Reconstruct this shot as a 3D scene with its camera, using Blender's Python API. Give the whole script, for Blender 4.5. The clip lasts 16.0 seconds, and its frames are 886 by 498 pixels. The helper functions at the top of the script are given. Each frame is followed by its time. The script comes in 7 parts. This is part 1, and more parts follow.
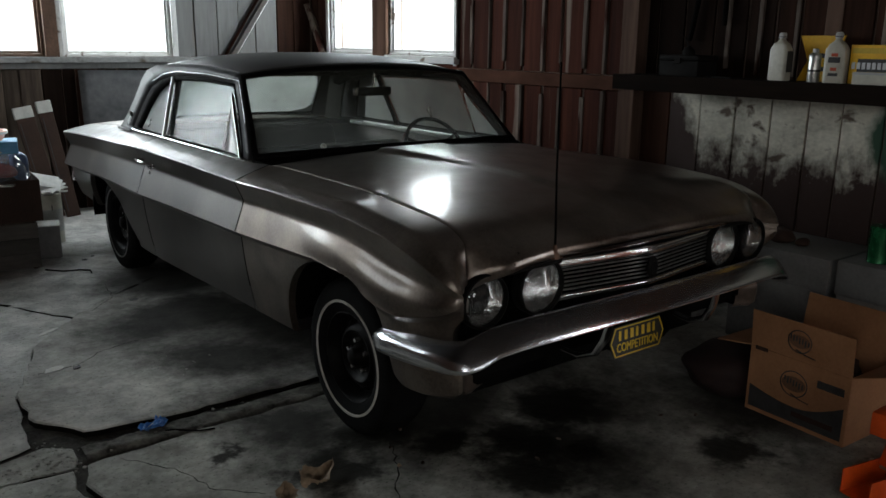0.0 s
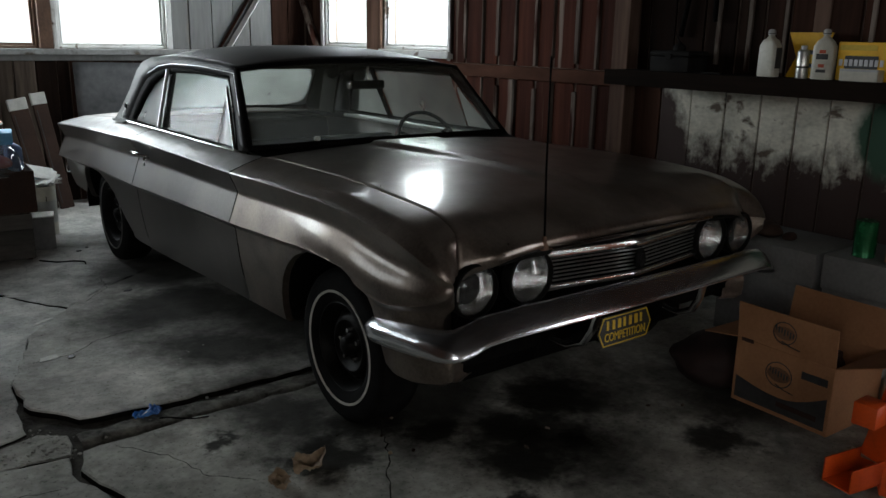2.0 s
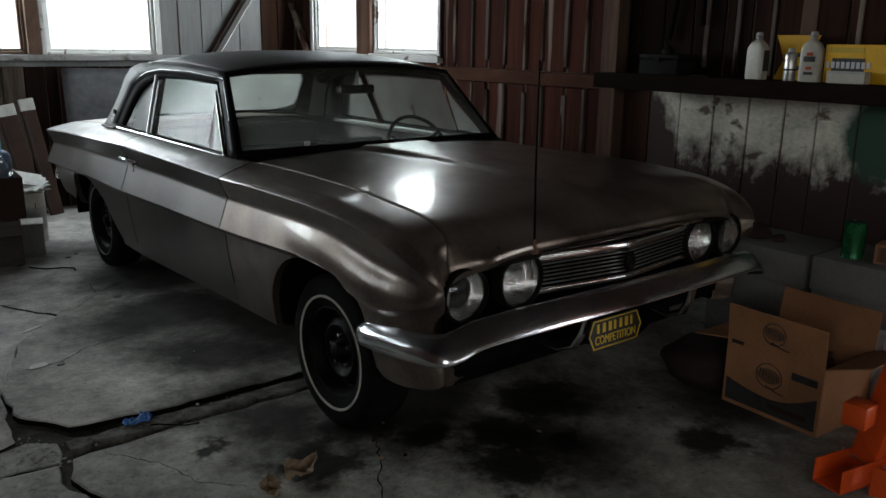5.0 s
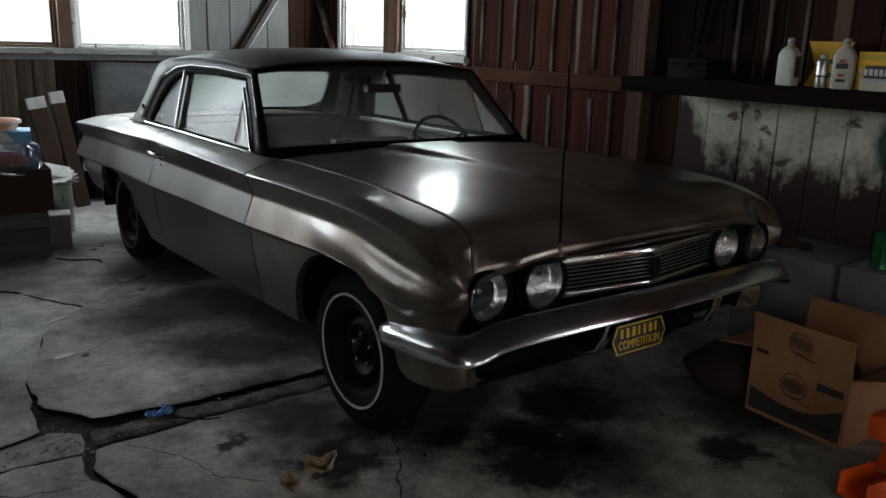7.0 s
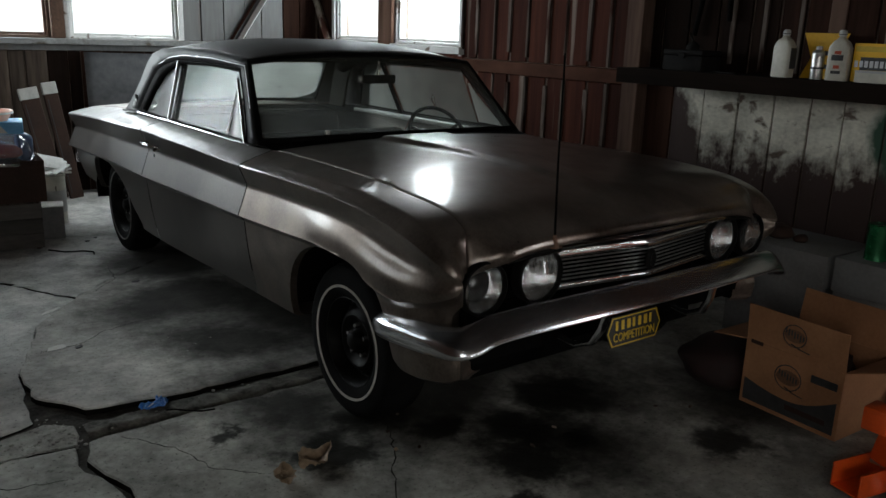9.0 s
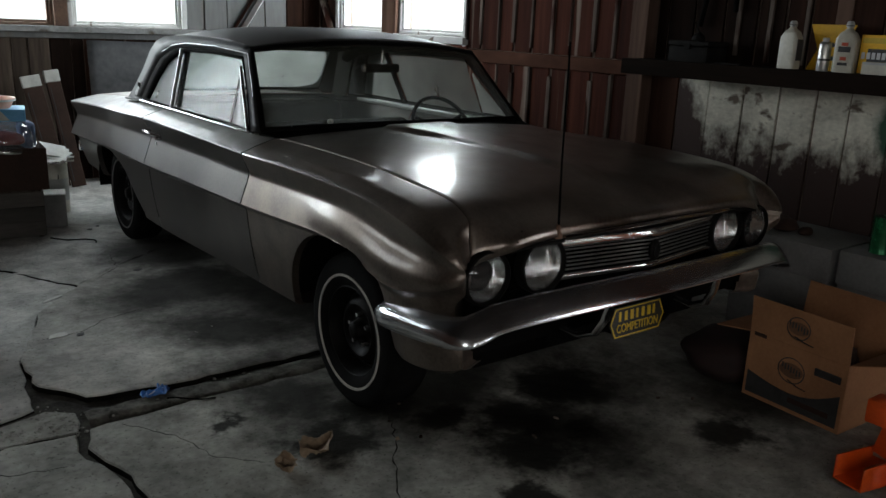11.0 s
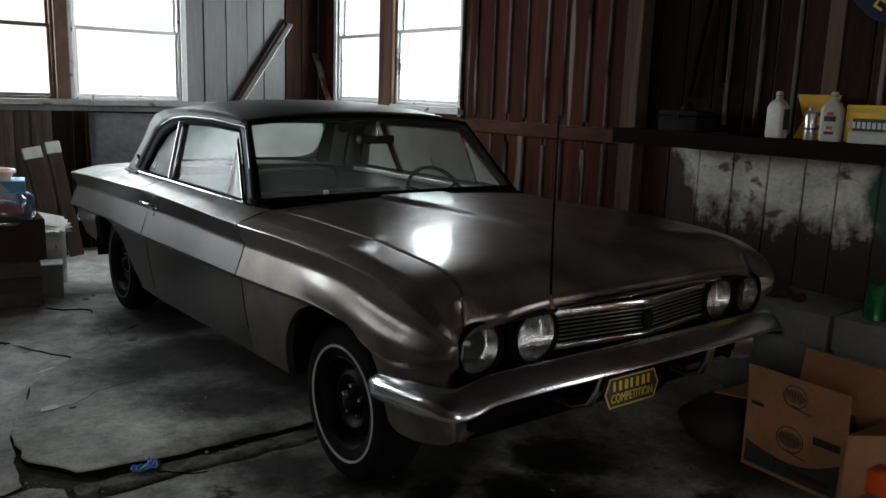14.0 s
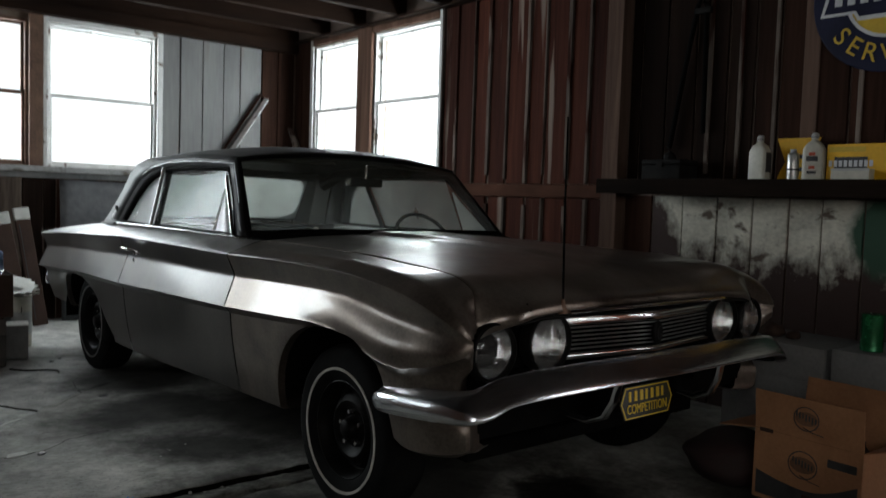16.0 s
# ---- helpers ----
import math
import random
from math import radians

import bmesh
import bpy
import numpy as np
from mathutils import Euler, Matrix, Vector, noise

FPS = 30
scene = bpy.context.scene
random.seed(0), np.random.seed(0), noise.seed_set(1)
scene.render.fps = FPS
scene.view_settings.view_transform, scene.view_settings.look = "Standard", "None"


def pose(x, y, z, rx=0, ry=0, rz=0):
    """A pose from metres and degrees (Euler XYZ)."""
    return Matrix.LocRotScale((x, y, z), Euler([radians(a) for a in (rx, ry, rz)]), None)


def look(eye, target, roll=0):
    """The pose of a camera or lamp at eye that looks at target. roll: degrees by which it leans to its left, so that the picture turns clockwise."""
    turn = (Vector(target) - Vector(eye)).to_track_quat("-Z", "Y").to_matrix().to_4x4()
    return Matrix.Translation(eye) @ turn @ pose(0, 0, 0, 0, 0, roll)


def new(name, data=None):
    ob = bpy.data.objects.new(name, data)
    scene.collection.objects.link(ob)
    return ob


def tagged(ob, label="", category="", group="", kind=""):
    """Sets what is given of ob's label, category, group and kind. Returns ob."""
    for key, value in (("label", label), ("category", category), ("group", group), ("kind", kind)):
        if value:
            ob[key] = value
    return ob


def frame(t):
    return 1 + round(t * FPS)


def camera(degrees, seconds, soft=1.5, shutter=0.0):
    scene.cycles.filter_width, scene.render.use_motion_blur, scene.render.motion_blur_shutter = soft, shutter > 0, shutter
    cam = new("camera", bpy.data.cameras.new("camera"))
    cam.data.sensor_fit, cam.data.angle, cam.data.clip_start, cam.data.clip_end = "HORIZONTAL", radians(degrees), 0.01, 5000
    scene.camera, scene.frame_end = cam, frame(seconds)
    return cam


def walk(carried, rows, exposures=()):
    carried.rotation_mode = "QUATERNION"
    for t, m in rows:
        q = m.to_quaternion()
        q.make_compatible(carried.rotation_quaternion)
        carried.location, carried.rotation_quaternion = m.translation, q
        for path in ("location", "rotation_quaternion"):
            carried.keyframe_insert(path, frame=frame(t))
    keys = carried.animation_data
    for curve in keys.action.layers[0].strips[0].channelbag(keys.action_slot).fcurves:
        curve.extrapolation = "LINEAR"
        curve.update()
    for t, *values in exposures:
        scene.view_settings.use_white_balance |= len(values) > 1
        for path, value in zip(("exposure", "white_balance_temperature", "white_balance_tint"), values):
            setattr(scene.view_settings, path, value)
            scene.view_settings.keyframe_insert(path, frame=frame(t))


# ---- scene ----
cam = camera(57.1, 16.0, shutter=0.7)
PATH = [
    (0, (-2.251, -2.475, 1.453), (-1.068, -0.94, 0.961), 0.7),
    (0.5, (-2.285, -2.526, 1.458), (-1.101, -0.986, 0.982), 0.9),
    (1, (-2.283, -2.518, 1.457), (-1.089, -0.992, 0.963), 1.3),
    (1.5, (-2.28, -2.518, 1.45), (-1.091, -0.988, 0.954), 1.2),
    (2, (-2.272, -2.516, 1.449), (-1.078, -0.992, 0.946), 1.1),
    (2.5, (-2.265, -2.513, 1.449), (-1.064, -0.996, 0.944), 1.3),
    (3, (-2.273, -2.509, 1.453), (-1.062, -0.998, 0.954), 1.4),
    (3.5, (-2.269, -2.517, 1.448), (-1.06, -1.002, 0.956), 1.1),
    (4, (-2.263, -2.52, 1.45), (-1.047, -1.009, 0.96), 0.8),
    (6.5, (-2.275, -2.513, 1.451), (-1.089, -0.982, 0.951), 1.5),
    (7, (-2.275, -2.507, 1.452), (-1.104, -0.963, 0.957), 1.8),
    (7.5, (-2.271, -2.523, 1.449), (-1.116, -0.958, 0.983), 1.4),
    (8, (-2.28, -2.514, 1.442), (-1.093, -0.982, 0.947), 1.9),
    (8.5, (-2.274, -2.506, 1.451), (-1.092, -0.975, 0.941), 1.9),
    (11, (-2.265, -2.491, 1.435), (-1.093, -0.96, 0.903), 2.3),
    (11.5, (-2.254, -2.493, 1.444), (-1.056, -0.983, 0.913), 2.9),
    (12, (-2.272, -2.506, 1.448), (-1.078, -0.976, 0.963), 2.4),
    (12.5, (-2.283, -2.508, 1.448), (-1.112, -0.961, 0.964), 3.4),
    (13, (-2.273, -2.509, 1.449), (-1.113, -0.944, 0.996), 3.1),
    (13.5, (-2.268, -2.504, 1.455), (-1.109, -0.927, 1.041), 2.5),
    (14, (-2.254, -2.509, 1.459), (-1.063, -0.948, 1.081), 1.9),
    (14.5, (-2.269, -2.511, 1.506), (-1.122, -0.915, 1.136), 2.0),
    (15, (-2.334, -2.431, 1.473), (-1.068, -0.911, 1.178), 3.9),
    (15.5, (-2.362, -2.366, 1.348), (-1.075, -0.861, 1.074), 2.2),
    (16, (-2.352, -2.398, 1.132), (-1.07, -0.868, 1.01), 1.9),
]
walk(cam, [(t, look(eye, target, roll)) for t, eye, target, roll in PATH])

# ---- light: daylight through the windows of a closed garage ----
scene.view_settings.exposure = 0.0
world = bpy.data.worlds.new("overcast_sky")
scene.world = world
world.use_nodes = True
wn = world.node_tree.nodes
sky = wn.new("ShaderNodeTexSky")
sky.sky_type, sky.sun_disc, sky.sun_elevation, sky.sun_rotation = "NISHITA", False, radians(40), radians(140)
world.node_tree.links.new(sky.outputs[0], wn["Background"].inputs[0])
wn["Background"].inputs[1].default_value = 0.12
sun = new("sun", bpy.data.lights.new("sun", "SUN"))
sun.data.energy, sun.data.angle, sun.data.color = 0.8, radians(12), (1, 0.96, 0.9)
sun.matrix_world = look((-9, -6, 10), (0, 0, 0))


def daylight(name, x, y, z, w, h, rz, watts, color=(0.87, 0.955, 1.0)):
    """Sky light in a window's opening, w wide and h high, facing the way rz turns it."""
    lamp = bpy.data.lights.new(name, "AREA")
    lamp.shape, lamp.size, lamp.size_y, lamp.energy, lamp.color = "RECTANGLE", w, h, watts, color
    ob = new(name, lamp)
    ob.matrix_world = pose(x, y, z, 90, 0, rz)
    return ob


LUX = 38.0  # watts for each square metre of window
WARM = (1.0, 0.97, 0.93)
for x, w, k in ((-0.06, 0.90, 1.0), (-1.09, 0.90, 1.0), (-2.20, 0.90, 1.3), (-3.28, 0.90, 1.1)):
    daylight("window_daylight", x, 5.22, 1.90, w, 1.16, 180, LUX * k * w * 1.16)
for y, w in ((4.27, 0.82), (3.18, 0.92)):
    daylight("window_daylight", 2.02, y, 1.96, w, 1.24, 90, LUX * w * 1.24)
# the window at y = -3.40 is unseen, added to fill the front
for y, w, k in ((3.55, 1.0, 0.32), (-3.40, 1.0, 0.44)):
    daylight("window_daylight", -4.37, y, 1.80, w, 1.2, -90, LUX * k * w * 1.2, WARM if y < 0 else (0.87, 0.955, 1.0))
# unseen windows behind the camera, added to brighten the car's front
for x in (-2.9, -1.6):
    daylight("window_daylight", x, -5.17, 1.65, 0.9, 0.9, 0, LUX * 0.40, WARM)
daylight("doorway_daylight", 2.02, -3.55, 1.0, 0.75, 1.95, 90, LUX * 0.74 * 0.75 * 1.95, (0.97, 0.98, 1.0))

# ---- materials ----
def rgba(c):
    return (*c, 1.0) if len(c) == 3 else tuple(c)


def material(name, dark, light, rough=0.7, metal=0.0, scale=6.0, fine=60.0, bump=0.15, stretch=(1, 1, 1), spots=None, spot=0.0,
             rough_var=0.1, coat=0.0, island=0.0, spot_scale=2.2, coords="Object", spec=0.5):
    """Two-scale procedural surface: broad variation between two base colours, fine grain, patches of a third colour."""
    m = bpy.data.materials.new(name)
    m.use_nodes = True
    nt, ns = m.node_tree, m.node_tree.nodes
    link, b = nt.links.new, ns["Principled BSDF"]
    co = ns.new("ShaderNodeTexCoord")
    mp = ns.new("ShaderNodeMapping")
    mp.inputs["Scale"].default_value = stretch
    info = ns.new("ShaderNodeObjectInfo")
    shift = ns.new("ShaderNodeVectorMath")
    shift.operation = "MULTIPLY_ADD"
    shift.inputs[1].default_value = (17.0, 9.0, 23.0)
    comb = ns.new("ShaderNodeCombineXYZ")
    for n in range(3):
        link(info.outputs["Random"], comb.inputs[n])
    link(comb.outputs[0], shift.inputs[0])
    link(co.outputs[coords], shift.inputs[2])
    link(shift.outputs[0] if island else co.outputs[coords], mp.inputs[0])

    def noise_node(s, detail, src=mp, distort=0.0):
        n = ns.new("ShaderNodeTexNoise")
        n.inputs["Scale"].default_value, n.inputs["Detail"].default_value, n.inputs["Distortion"].default_value = s, detail, distort
        link(src.outputs[0], n.inputs["Vector"])
        return n

    big, small = noise_node(scale, 5.0, distort=0.6), noise_node(fine, 4.0)
    mixv = ns.new("ShaderNodeMath")
    mixv.operation = "MULTIPLY_ADD"
    mixv.inputs[1].default_value = 0.35
    link(small.outputs[0], mixv.inputs[0])
    half = ns.new("ShaderNodeMath")
    half.operation = "MULTIPLY"
    half.inputs[1].default_value = 0.72
    link(big.outputs[0], half.inputs[0])
    link(half.outputs[0], mixv.inputs[2])
    ramp = ns.new("ShaderNodeValToRGB")
    ramp.color_ramp.elements[0].position, ramp.color_ramp.elements[1].position = 0.34, 0.70
    ramp.color_ramp.elements[0].color, ramp.color_ramp.elements[1].color = rgba(dark), rgba(light)
    link(mixv.outputs[0], ramp.inputs[0])
    out = ramp.outputs[0]
    if spots:
        pn = noise_node(spot_scale, 6.0, distort=0.3)
        pr = ns.new("ShaderNodeValToRGB")
        pr.color_ramp.elements[0].position, pr.color_ramp.elements[1].position = 0.62 - spot * 0.3, 0.68 - spot * 0.25
        link(pn.outputs[0], pr.inputs[0])
        mx = ns.new("ShaderNodeMix")
        mx.data_type = "RGBA"
        link(pr.outputs[0], mx.inputs[0])
        link(out, mx.inputs[6])
        mx.inputs[7].default_value = rgba(spots)
        out = mx.outputs[2]
    if island:
        hsv = ns.new("ShaderNodeHueSaturation")
        val = ns.new("ShaderNodeMapRange")
        val.inputs[3].default_value, val.inputs[4].default_value = 1 - island, 1 + island
        link(info.outputs["Random"], val.inputs[0])
        link(val.outputs[0], hsv.inputs["Value"])
        link(out, hsv.inputs["Color"])
        out = hsv.outputs[0]
    link(out, b.inputs["Base Color"])
    rr = ns.new("ShaderNodeMapRange")
    rr.inputs[3].default_value, rr.inputs[4].default_value = max(0.02, rough - rough_var), min(1.0, rough + rough_var)
    link(mixv.outputs[0], rr.inputs[0])
    link(rr.outputs[0], b.inputs["Roughness"])
    b.inputs["Metallic"].default_value = metal
    b.inputs["Specular IOR Level"].default_value = spec
    b.inputs["Coat Weight"].default_value, b.inputs["Coat Roughness"].default_value = coat, 0.18
    if bump:
        bp = ns.new("ShaderNodeBump")
        bp.inputs["Strength"].default_value, bp.inputs["Distance"].default_value = bump, 0.01
        link(mixv.outputs[0], bp.inputs["Height"])
        link(bp.outputs[0], b.inputs["Normal"])
    return m


def glass(name, tint, dust, rough=0.03, shine=0.85, film_color=(0.5, 0.52, 0.49)):
    """Thin dusty pane: clear with a share of pale dust, and a gloss that grows towards grazing views."""
    m = bpy.data.materials.new(name)
    m.use_nodes = True
    nt, ns = m.node_tree, m.node_tree.nodes
    link = nt.links.new
    ns.remove(ns["Principled BSDF"])
    clear, film, gloss = ns.new("ShaderNodeBsdfTransparent"), ns.new("ShaderNodeBsdfDiffuse"), ns.new("ShaderNodeBsdfGlossy")
    clear.inputs[0].default_value = rgba(tint)
    film.inputs[0].default_value = rgba(film_color)
    thru, both = ns.new("ShaderNodeBsdfTranslucent"), ns.new("ShaderNodeMixShader")
    thru.inputs[0].default_value = (0.72, 0.76, 0.72, 1)
    both.inputs[0].default_value = 0.6
    link(film.outputs[0], both.inputs[1])
    link(thru.outputs[0], both.inputs[2])
    gloss.inputs["Roughness"].default_value = rough
    co, nz, rp = ns.new("ShaderNodeTexCoord"), ns.new("ShaderNodeTexNoise"), ns.new("ShaderNodeMapRange")
    nz.inputs["Scale"].default_value, nz.inputs["Detail"].default_value = 5.0, 6.0
    link(co.outputs["Object"], nz.inputs["Vector"])
    rp.inputs[1].default_value, rp.inputs[2].default_value = 0.3, 0.75
    rp.inputs[3].default_value, rp.inputs[4].default_value = dust * 0.8, dust * 1.2
    link(nz.outputs[0], rp.inputs[0])
    a, b, fr = ns.new("ShaderNodeMixShader"), ns.new("ShaderNodeMixShader"), ns.new("ShaderNodeMath")
    face, power = ns.new("ShaderNodeLayerWeight"), ns.new("ShaderNodeMath")
    face.inputs[0].default_value = 0.5
    power.operation, power.inputs[1].default_value = "POWER", 4.0
    link(face.outputs["Facing"], power.inputs[0])
    fr.operation, fr.inputs[1].default_value, fr.inputs[2].default_value = "MULTIPLY_ADD", shine, 0.06 * shine
    link(power.outputs[0], fr.inputs[0])
    link(rp.outputs[0], a.inputs[0])
    link(clear.outputs[0], a.inputs[1])
    link(both.outputs[0], a.inputs[2])
    link(fr.outputs[0], b.inputs[0])
    link(a.outputs[0], b.inputs[1])
    link(gloss.outputs[0], b.inputs[2])
    link(b.outputs[0], ns["Material Output"].inputs["Surface"])
    return m


WOOD_UP = (1, 1, 0.06)
def concrete(name, dark, light, stains=(), rough=0.78, shade_spots=()):
    """Old trowelled concrete: cloudy tone, blotches, pits, pale scuffs, with oil stains and painted shade at given
    places.
    """
    m = material(name, dark, light, rough, scale=2.1, fine=34, bump=0.0, spec=0.05)
    nt, ns = m.node_tree, m.node_tree.nodes
    link, b = nt.links.new, ns["Principled BSDF"]
    col = b.inputs["Base Color"].links[0].from_socket
    geo = ns.new("ShaderNodeNewGeometry")

    def nz(scale, detail, rough_, lo, hi, a, c):
        n, r = ns.new("ShaderNodeTexNoise"), ns.new("ShaderNodeMapRange")
        n.inputs["Scale"].default_value, n.inputs["Detail"].default_value, n.inputs["Roughness"].default_value = scale, detail, rough_
        link(geo.outputs["Position"], n.inputs["Vector"])
        for k, v in enumerate((lo, hi, a, c)):
            r.inputs[k + 1].default_value = v
        link(n.outputs[0], r.inputs[0])
        return n.outputs[0], r.outputs[0]

    def calc(op, a, c, clamp=False):
        n = ns.new("ShaderNodeMath")
        n.operation, n.use_clamp = op, clamp
        for k, v in enumerate((a, c)):
            if isinstance(v, (int, float)):
                n.inputs[k].default_value = v
            else:
                link(v, n.inputs[k])
        return n.outputs[0]

    def blend(fac, a, c, kind="MIX"):
        n = ns.new("ShaderNodeMix")
        n.data_type, n.blend_type = "RGBA", kind
        for k, v in ((0, fac), (6, a), (7, c)):
            if isinstance(v, (int, float)):
                n.inputs[k].default_value = v
            elif isinstance(v, tuple):
                n.inputs[k].default_value = rgba(v)
            else:
                link(v, n.inputs[k])
        return n.outputs[2]

    raw_blot, blot_ = nz(6.5, 7, 0.62, 0.34, 0.64, 0.66, 1.18)
    raw_pit, pit = nz(75, 3, 0.6, 0.30, 0.42, 0.45, 1.0)
    raw_scuff, scuff = nz(13, 8, 0.72, 0.60, 0.74, 0.0, 0.55)
    raw_wide, wide = nz(0.9, 3, 0.5, 0.35, 0.65, 0.72, 1.18)
    grey = ns.new("ShaderNodeCombineColor")
    tone = calc("MULTIPLY", calc("MULTIPLY", blot_, pit), wide)
    for k in range(3):
        link(tone, grey.inputs[k])
    col = blend(1.0, col, grey.outputs[0], "MULTIPLY")
    col = blend(scuff, col, (0.34, 0.33, 0.30))
    # dirty: near-black mask that paints shade onto the slab at each spot
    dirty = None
    for x, y, r in shade_spots:
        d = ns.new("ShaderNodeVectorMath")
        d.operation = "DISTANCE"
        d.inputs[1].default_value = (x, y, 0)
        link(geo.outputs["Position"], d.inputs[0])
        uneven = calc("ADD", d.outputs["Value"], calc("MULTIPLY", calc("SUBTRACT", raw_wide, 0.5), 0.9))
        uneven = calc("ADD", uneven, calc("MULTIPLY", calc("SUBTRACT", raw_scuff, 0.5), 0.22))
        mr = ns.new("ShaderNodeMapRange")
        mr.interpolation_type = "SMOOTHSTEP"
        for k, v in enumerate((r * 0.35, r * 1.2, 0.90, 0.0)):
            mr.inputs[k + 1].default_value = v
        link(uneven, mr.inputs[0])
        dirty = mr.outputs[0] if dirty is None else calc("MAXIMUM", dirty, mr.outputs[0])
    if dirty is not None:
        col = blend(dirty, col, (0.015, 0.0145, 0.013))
    oil = None
    for x, y, r in stains:
        d = ns.new("ShaderNodeVectorMath")
        d.operation = "DISTANCE"
        d.inputs[1].default_value = (x, y, 0)
        link(geo.outputs["Position"], d.inputs[0])
        uneven = calc("ADD", d.outputs["Value"], calc("MULTIPLY", calc("SUBTRACT", raw_blot, 0.5), 0.42))
        mr = ns.new("ShaderNodeMapRange")
        mr.interpolation_type = "SMOOTHSTEP"
        for k, v in enumerate((r * 0.45, r * 1.25, 0.93, 0.0)):
            mr.inputs[k + 1].default_value = v
        link(uneven, mr.inputs[0])
        oil = mr.outputs[0] if oil is None else calc("MAXIMUM", oil, mr.outputs[0])
    if oil is not None:
        col = blend(oil, col, (0.014, 0.014, 0.012))
        rr = ns.new("ShaderNodeMapRange")
        rr.inputs[3].default_value, rr.inputs[4].default_value = rough, 0.40
        link(oil, rr.inputs[0])
        link(rr.outputs[0], b.inputs["Roughness"])
    link(col, b.inputs["Base Color"])
    height = calc("ADD", calc("MULTIPLY", raw_blot, 0.8), calc("ADD", calc("MULTIPLY", pit, 0.25), calc("MULTIPLY", raw_scuff, 0.5)))
    bp = ns.new("ShaderNodeBump")
    bp.inputs["Strength"].default_value, bp.inputs["Distance"].default_value = 0.55, 0.012
    link(height, bp.inputs["Height"])
    link(bp.outputs[0], b.inputs["Normal"])
    return m


OIL = ((-0.33, -0.45, 0.20), (-0.42, -0.67, 0.18), (-0.14, -0.62, 0.07), (-0.98, -0.22, 0.17), (-0.55, -0.30, 0.12), (-0.60, -0.88, 0.10), (-0.70, -0.05, 0.16), (0.30, -0.95, 0.14), (-1.25, 0.10, 0.07), (0.05, -0.30, 0.22))
# painted shade along the car, plus unseen dark floor for its side reflection
FLOOR_SHADE = ((-0.85, 0.95, 0.47), (-0.76, 1.7, 0.50), (-0.66, 2.5, 0.58), (-0.92, 0.5, 0.46), (-0.3, 1.3, 0.8), (-3.4, 0.4, 0.95), (-3.4, 1.7, 0.95), (-3.4, 3.0, 0.9))
M_CONCRETE = concrete("concrete", (0.30, 0.297, 0.272), (0.60, 0.592, 0.545), shade_spots=FLOOR_SHADE)
M_PALECONCRETE = concrete("pale_concrete", (0.36, 0.36, 0.34), (0.66, 0.655, 0.615), shade_spots=FLOOR_SHADE)
# oil stains, plus painted shade by the wheel and under the bumper
M_OILSHADE = concrete("oil_and_shade_concrete", (0.20, 0.199, 0.178), (0.47, 0.466, 0.42), OIL, 0.68, shade_spots=((-0.95, 0.25, 0.42), (-0.4, 0.05, 0.55), (0.1, -0.40, 0.5), (-0.2, -0.55, 0.45), (0.75, -0.75, 0.5), (-3.5, -0.6, 1.1)))
M_DIRT = material("floor_dirt", (0.016, 0.015, 0.013), (0.095, 0.089, 0.078), 0.95, scale=9, fine=90, bump=0.9, spec=0.06)
M_GROOVE = material("crumbled_groove_dirt", (0.030, 0.029, 0.026), (0.19, 0.185, 0.165), 0.92, scale=11, fine=70, bump=0.9, spec=0.06)
M_EDGE = material("black_crack_shade", (0.003, 0.003, 0.003), (0.014, 0.013, 0.011), 0.95, scale=12, fine=90, bump=0.9, spec=0.03)
M_BROWN = material("brown_boards", (0.022, 0.0065, 0.0045), (0.088, 0.029, 0.018), 0.75, scale=5, fine=40, bump=0.4, stretch=WOOD_UP, island=0.35, spots=(0.22, 0.17, 0.14), spot=0.05, spot_scale=7, spec=0.06)
M_GREYBROWN = material("greyed_brown_boards", (0.022, 0.015, 0.012), (0.17, 0.132, 0.105), 0.8, scale=7, fine=40, bump=0.4, stretch=(1, 1, 0.08), island=0.45, spec=0.06)
M_DARKWOOD = material("dark_old_wood", (0.014, 0.007, 0.005), (0.060, 0.029, 0.020), 0.85, scale=5, fine=40, bump=0.4, stretch=WOOD_UP, island=0.3, spec=0.06)
# a near-black copy of dark_old_wood for two stretches of wall
M_BLACKWOOD = material("near_black_boards", (0.0045, 0.003, 0.0025), (0.020, 0.012, 0.009), 0.9, scale=5, fine=40, bump=0.4, stretch=WOOD_UP, island=0.3, spec=0.04)
M_BATTEN = material("weathered_batten", (0.04, 0.030, 0.025), (0.20, 0.165, 0.14), 0.8, scale=7, fine=50, bump=0.3, stretch=(1, 1, 0.15), island=0.5, spots=(0.035, 0.014, 0.010), spot=0.34, spot_scale=11, spec=0.06)
M_GREYBOARD = material("pale_painted_board", (0.085, 0.085, 0.082), (0.17, 0.17, 0.164), 0.7, scale=3, fine=40, bump=0.25, stretch=(1, 1, 0.12), island=0.12, spots=(0.14, 0.125, 0.11), spot=0.03, spot_scale=6)
M_SILL = material("grimy_sill_paint", (0.15, 0.15, 0.145), (0.36, 0.36, 0.35), 0.7, scale=3, fine=45, bump=0.3, spots=(0.10, 0.08, 0.06), spot=0.08, spot_scale=7)
M_WHITEWOOD = material("white_painted_wood", (0.52, 0.52, 0.50), (0.72, 0.72, 0.70), 0.6, scale=4, fine=50, bump=0.2, spots=(0.16, 0.12, 0.09), spot=0.02, spot_scale=9)
M_SASH = material("bare_wood_sash", (0.07, 0.035, 0.022), (0.19, 0.105, 0.065), 0.75, scale=6, fine=50, bump=0.3)
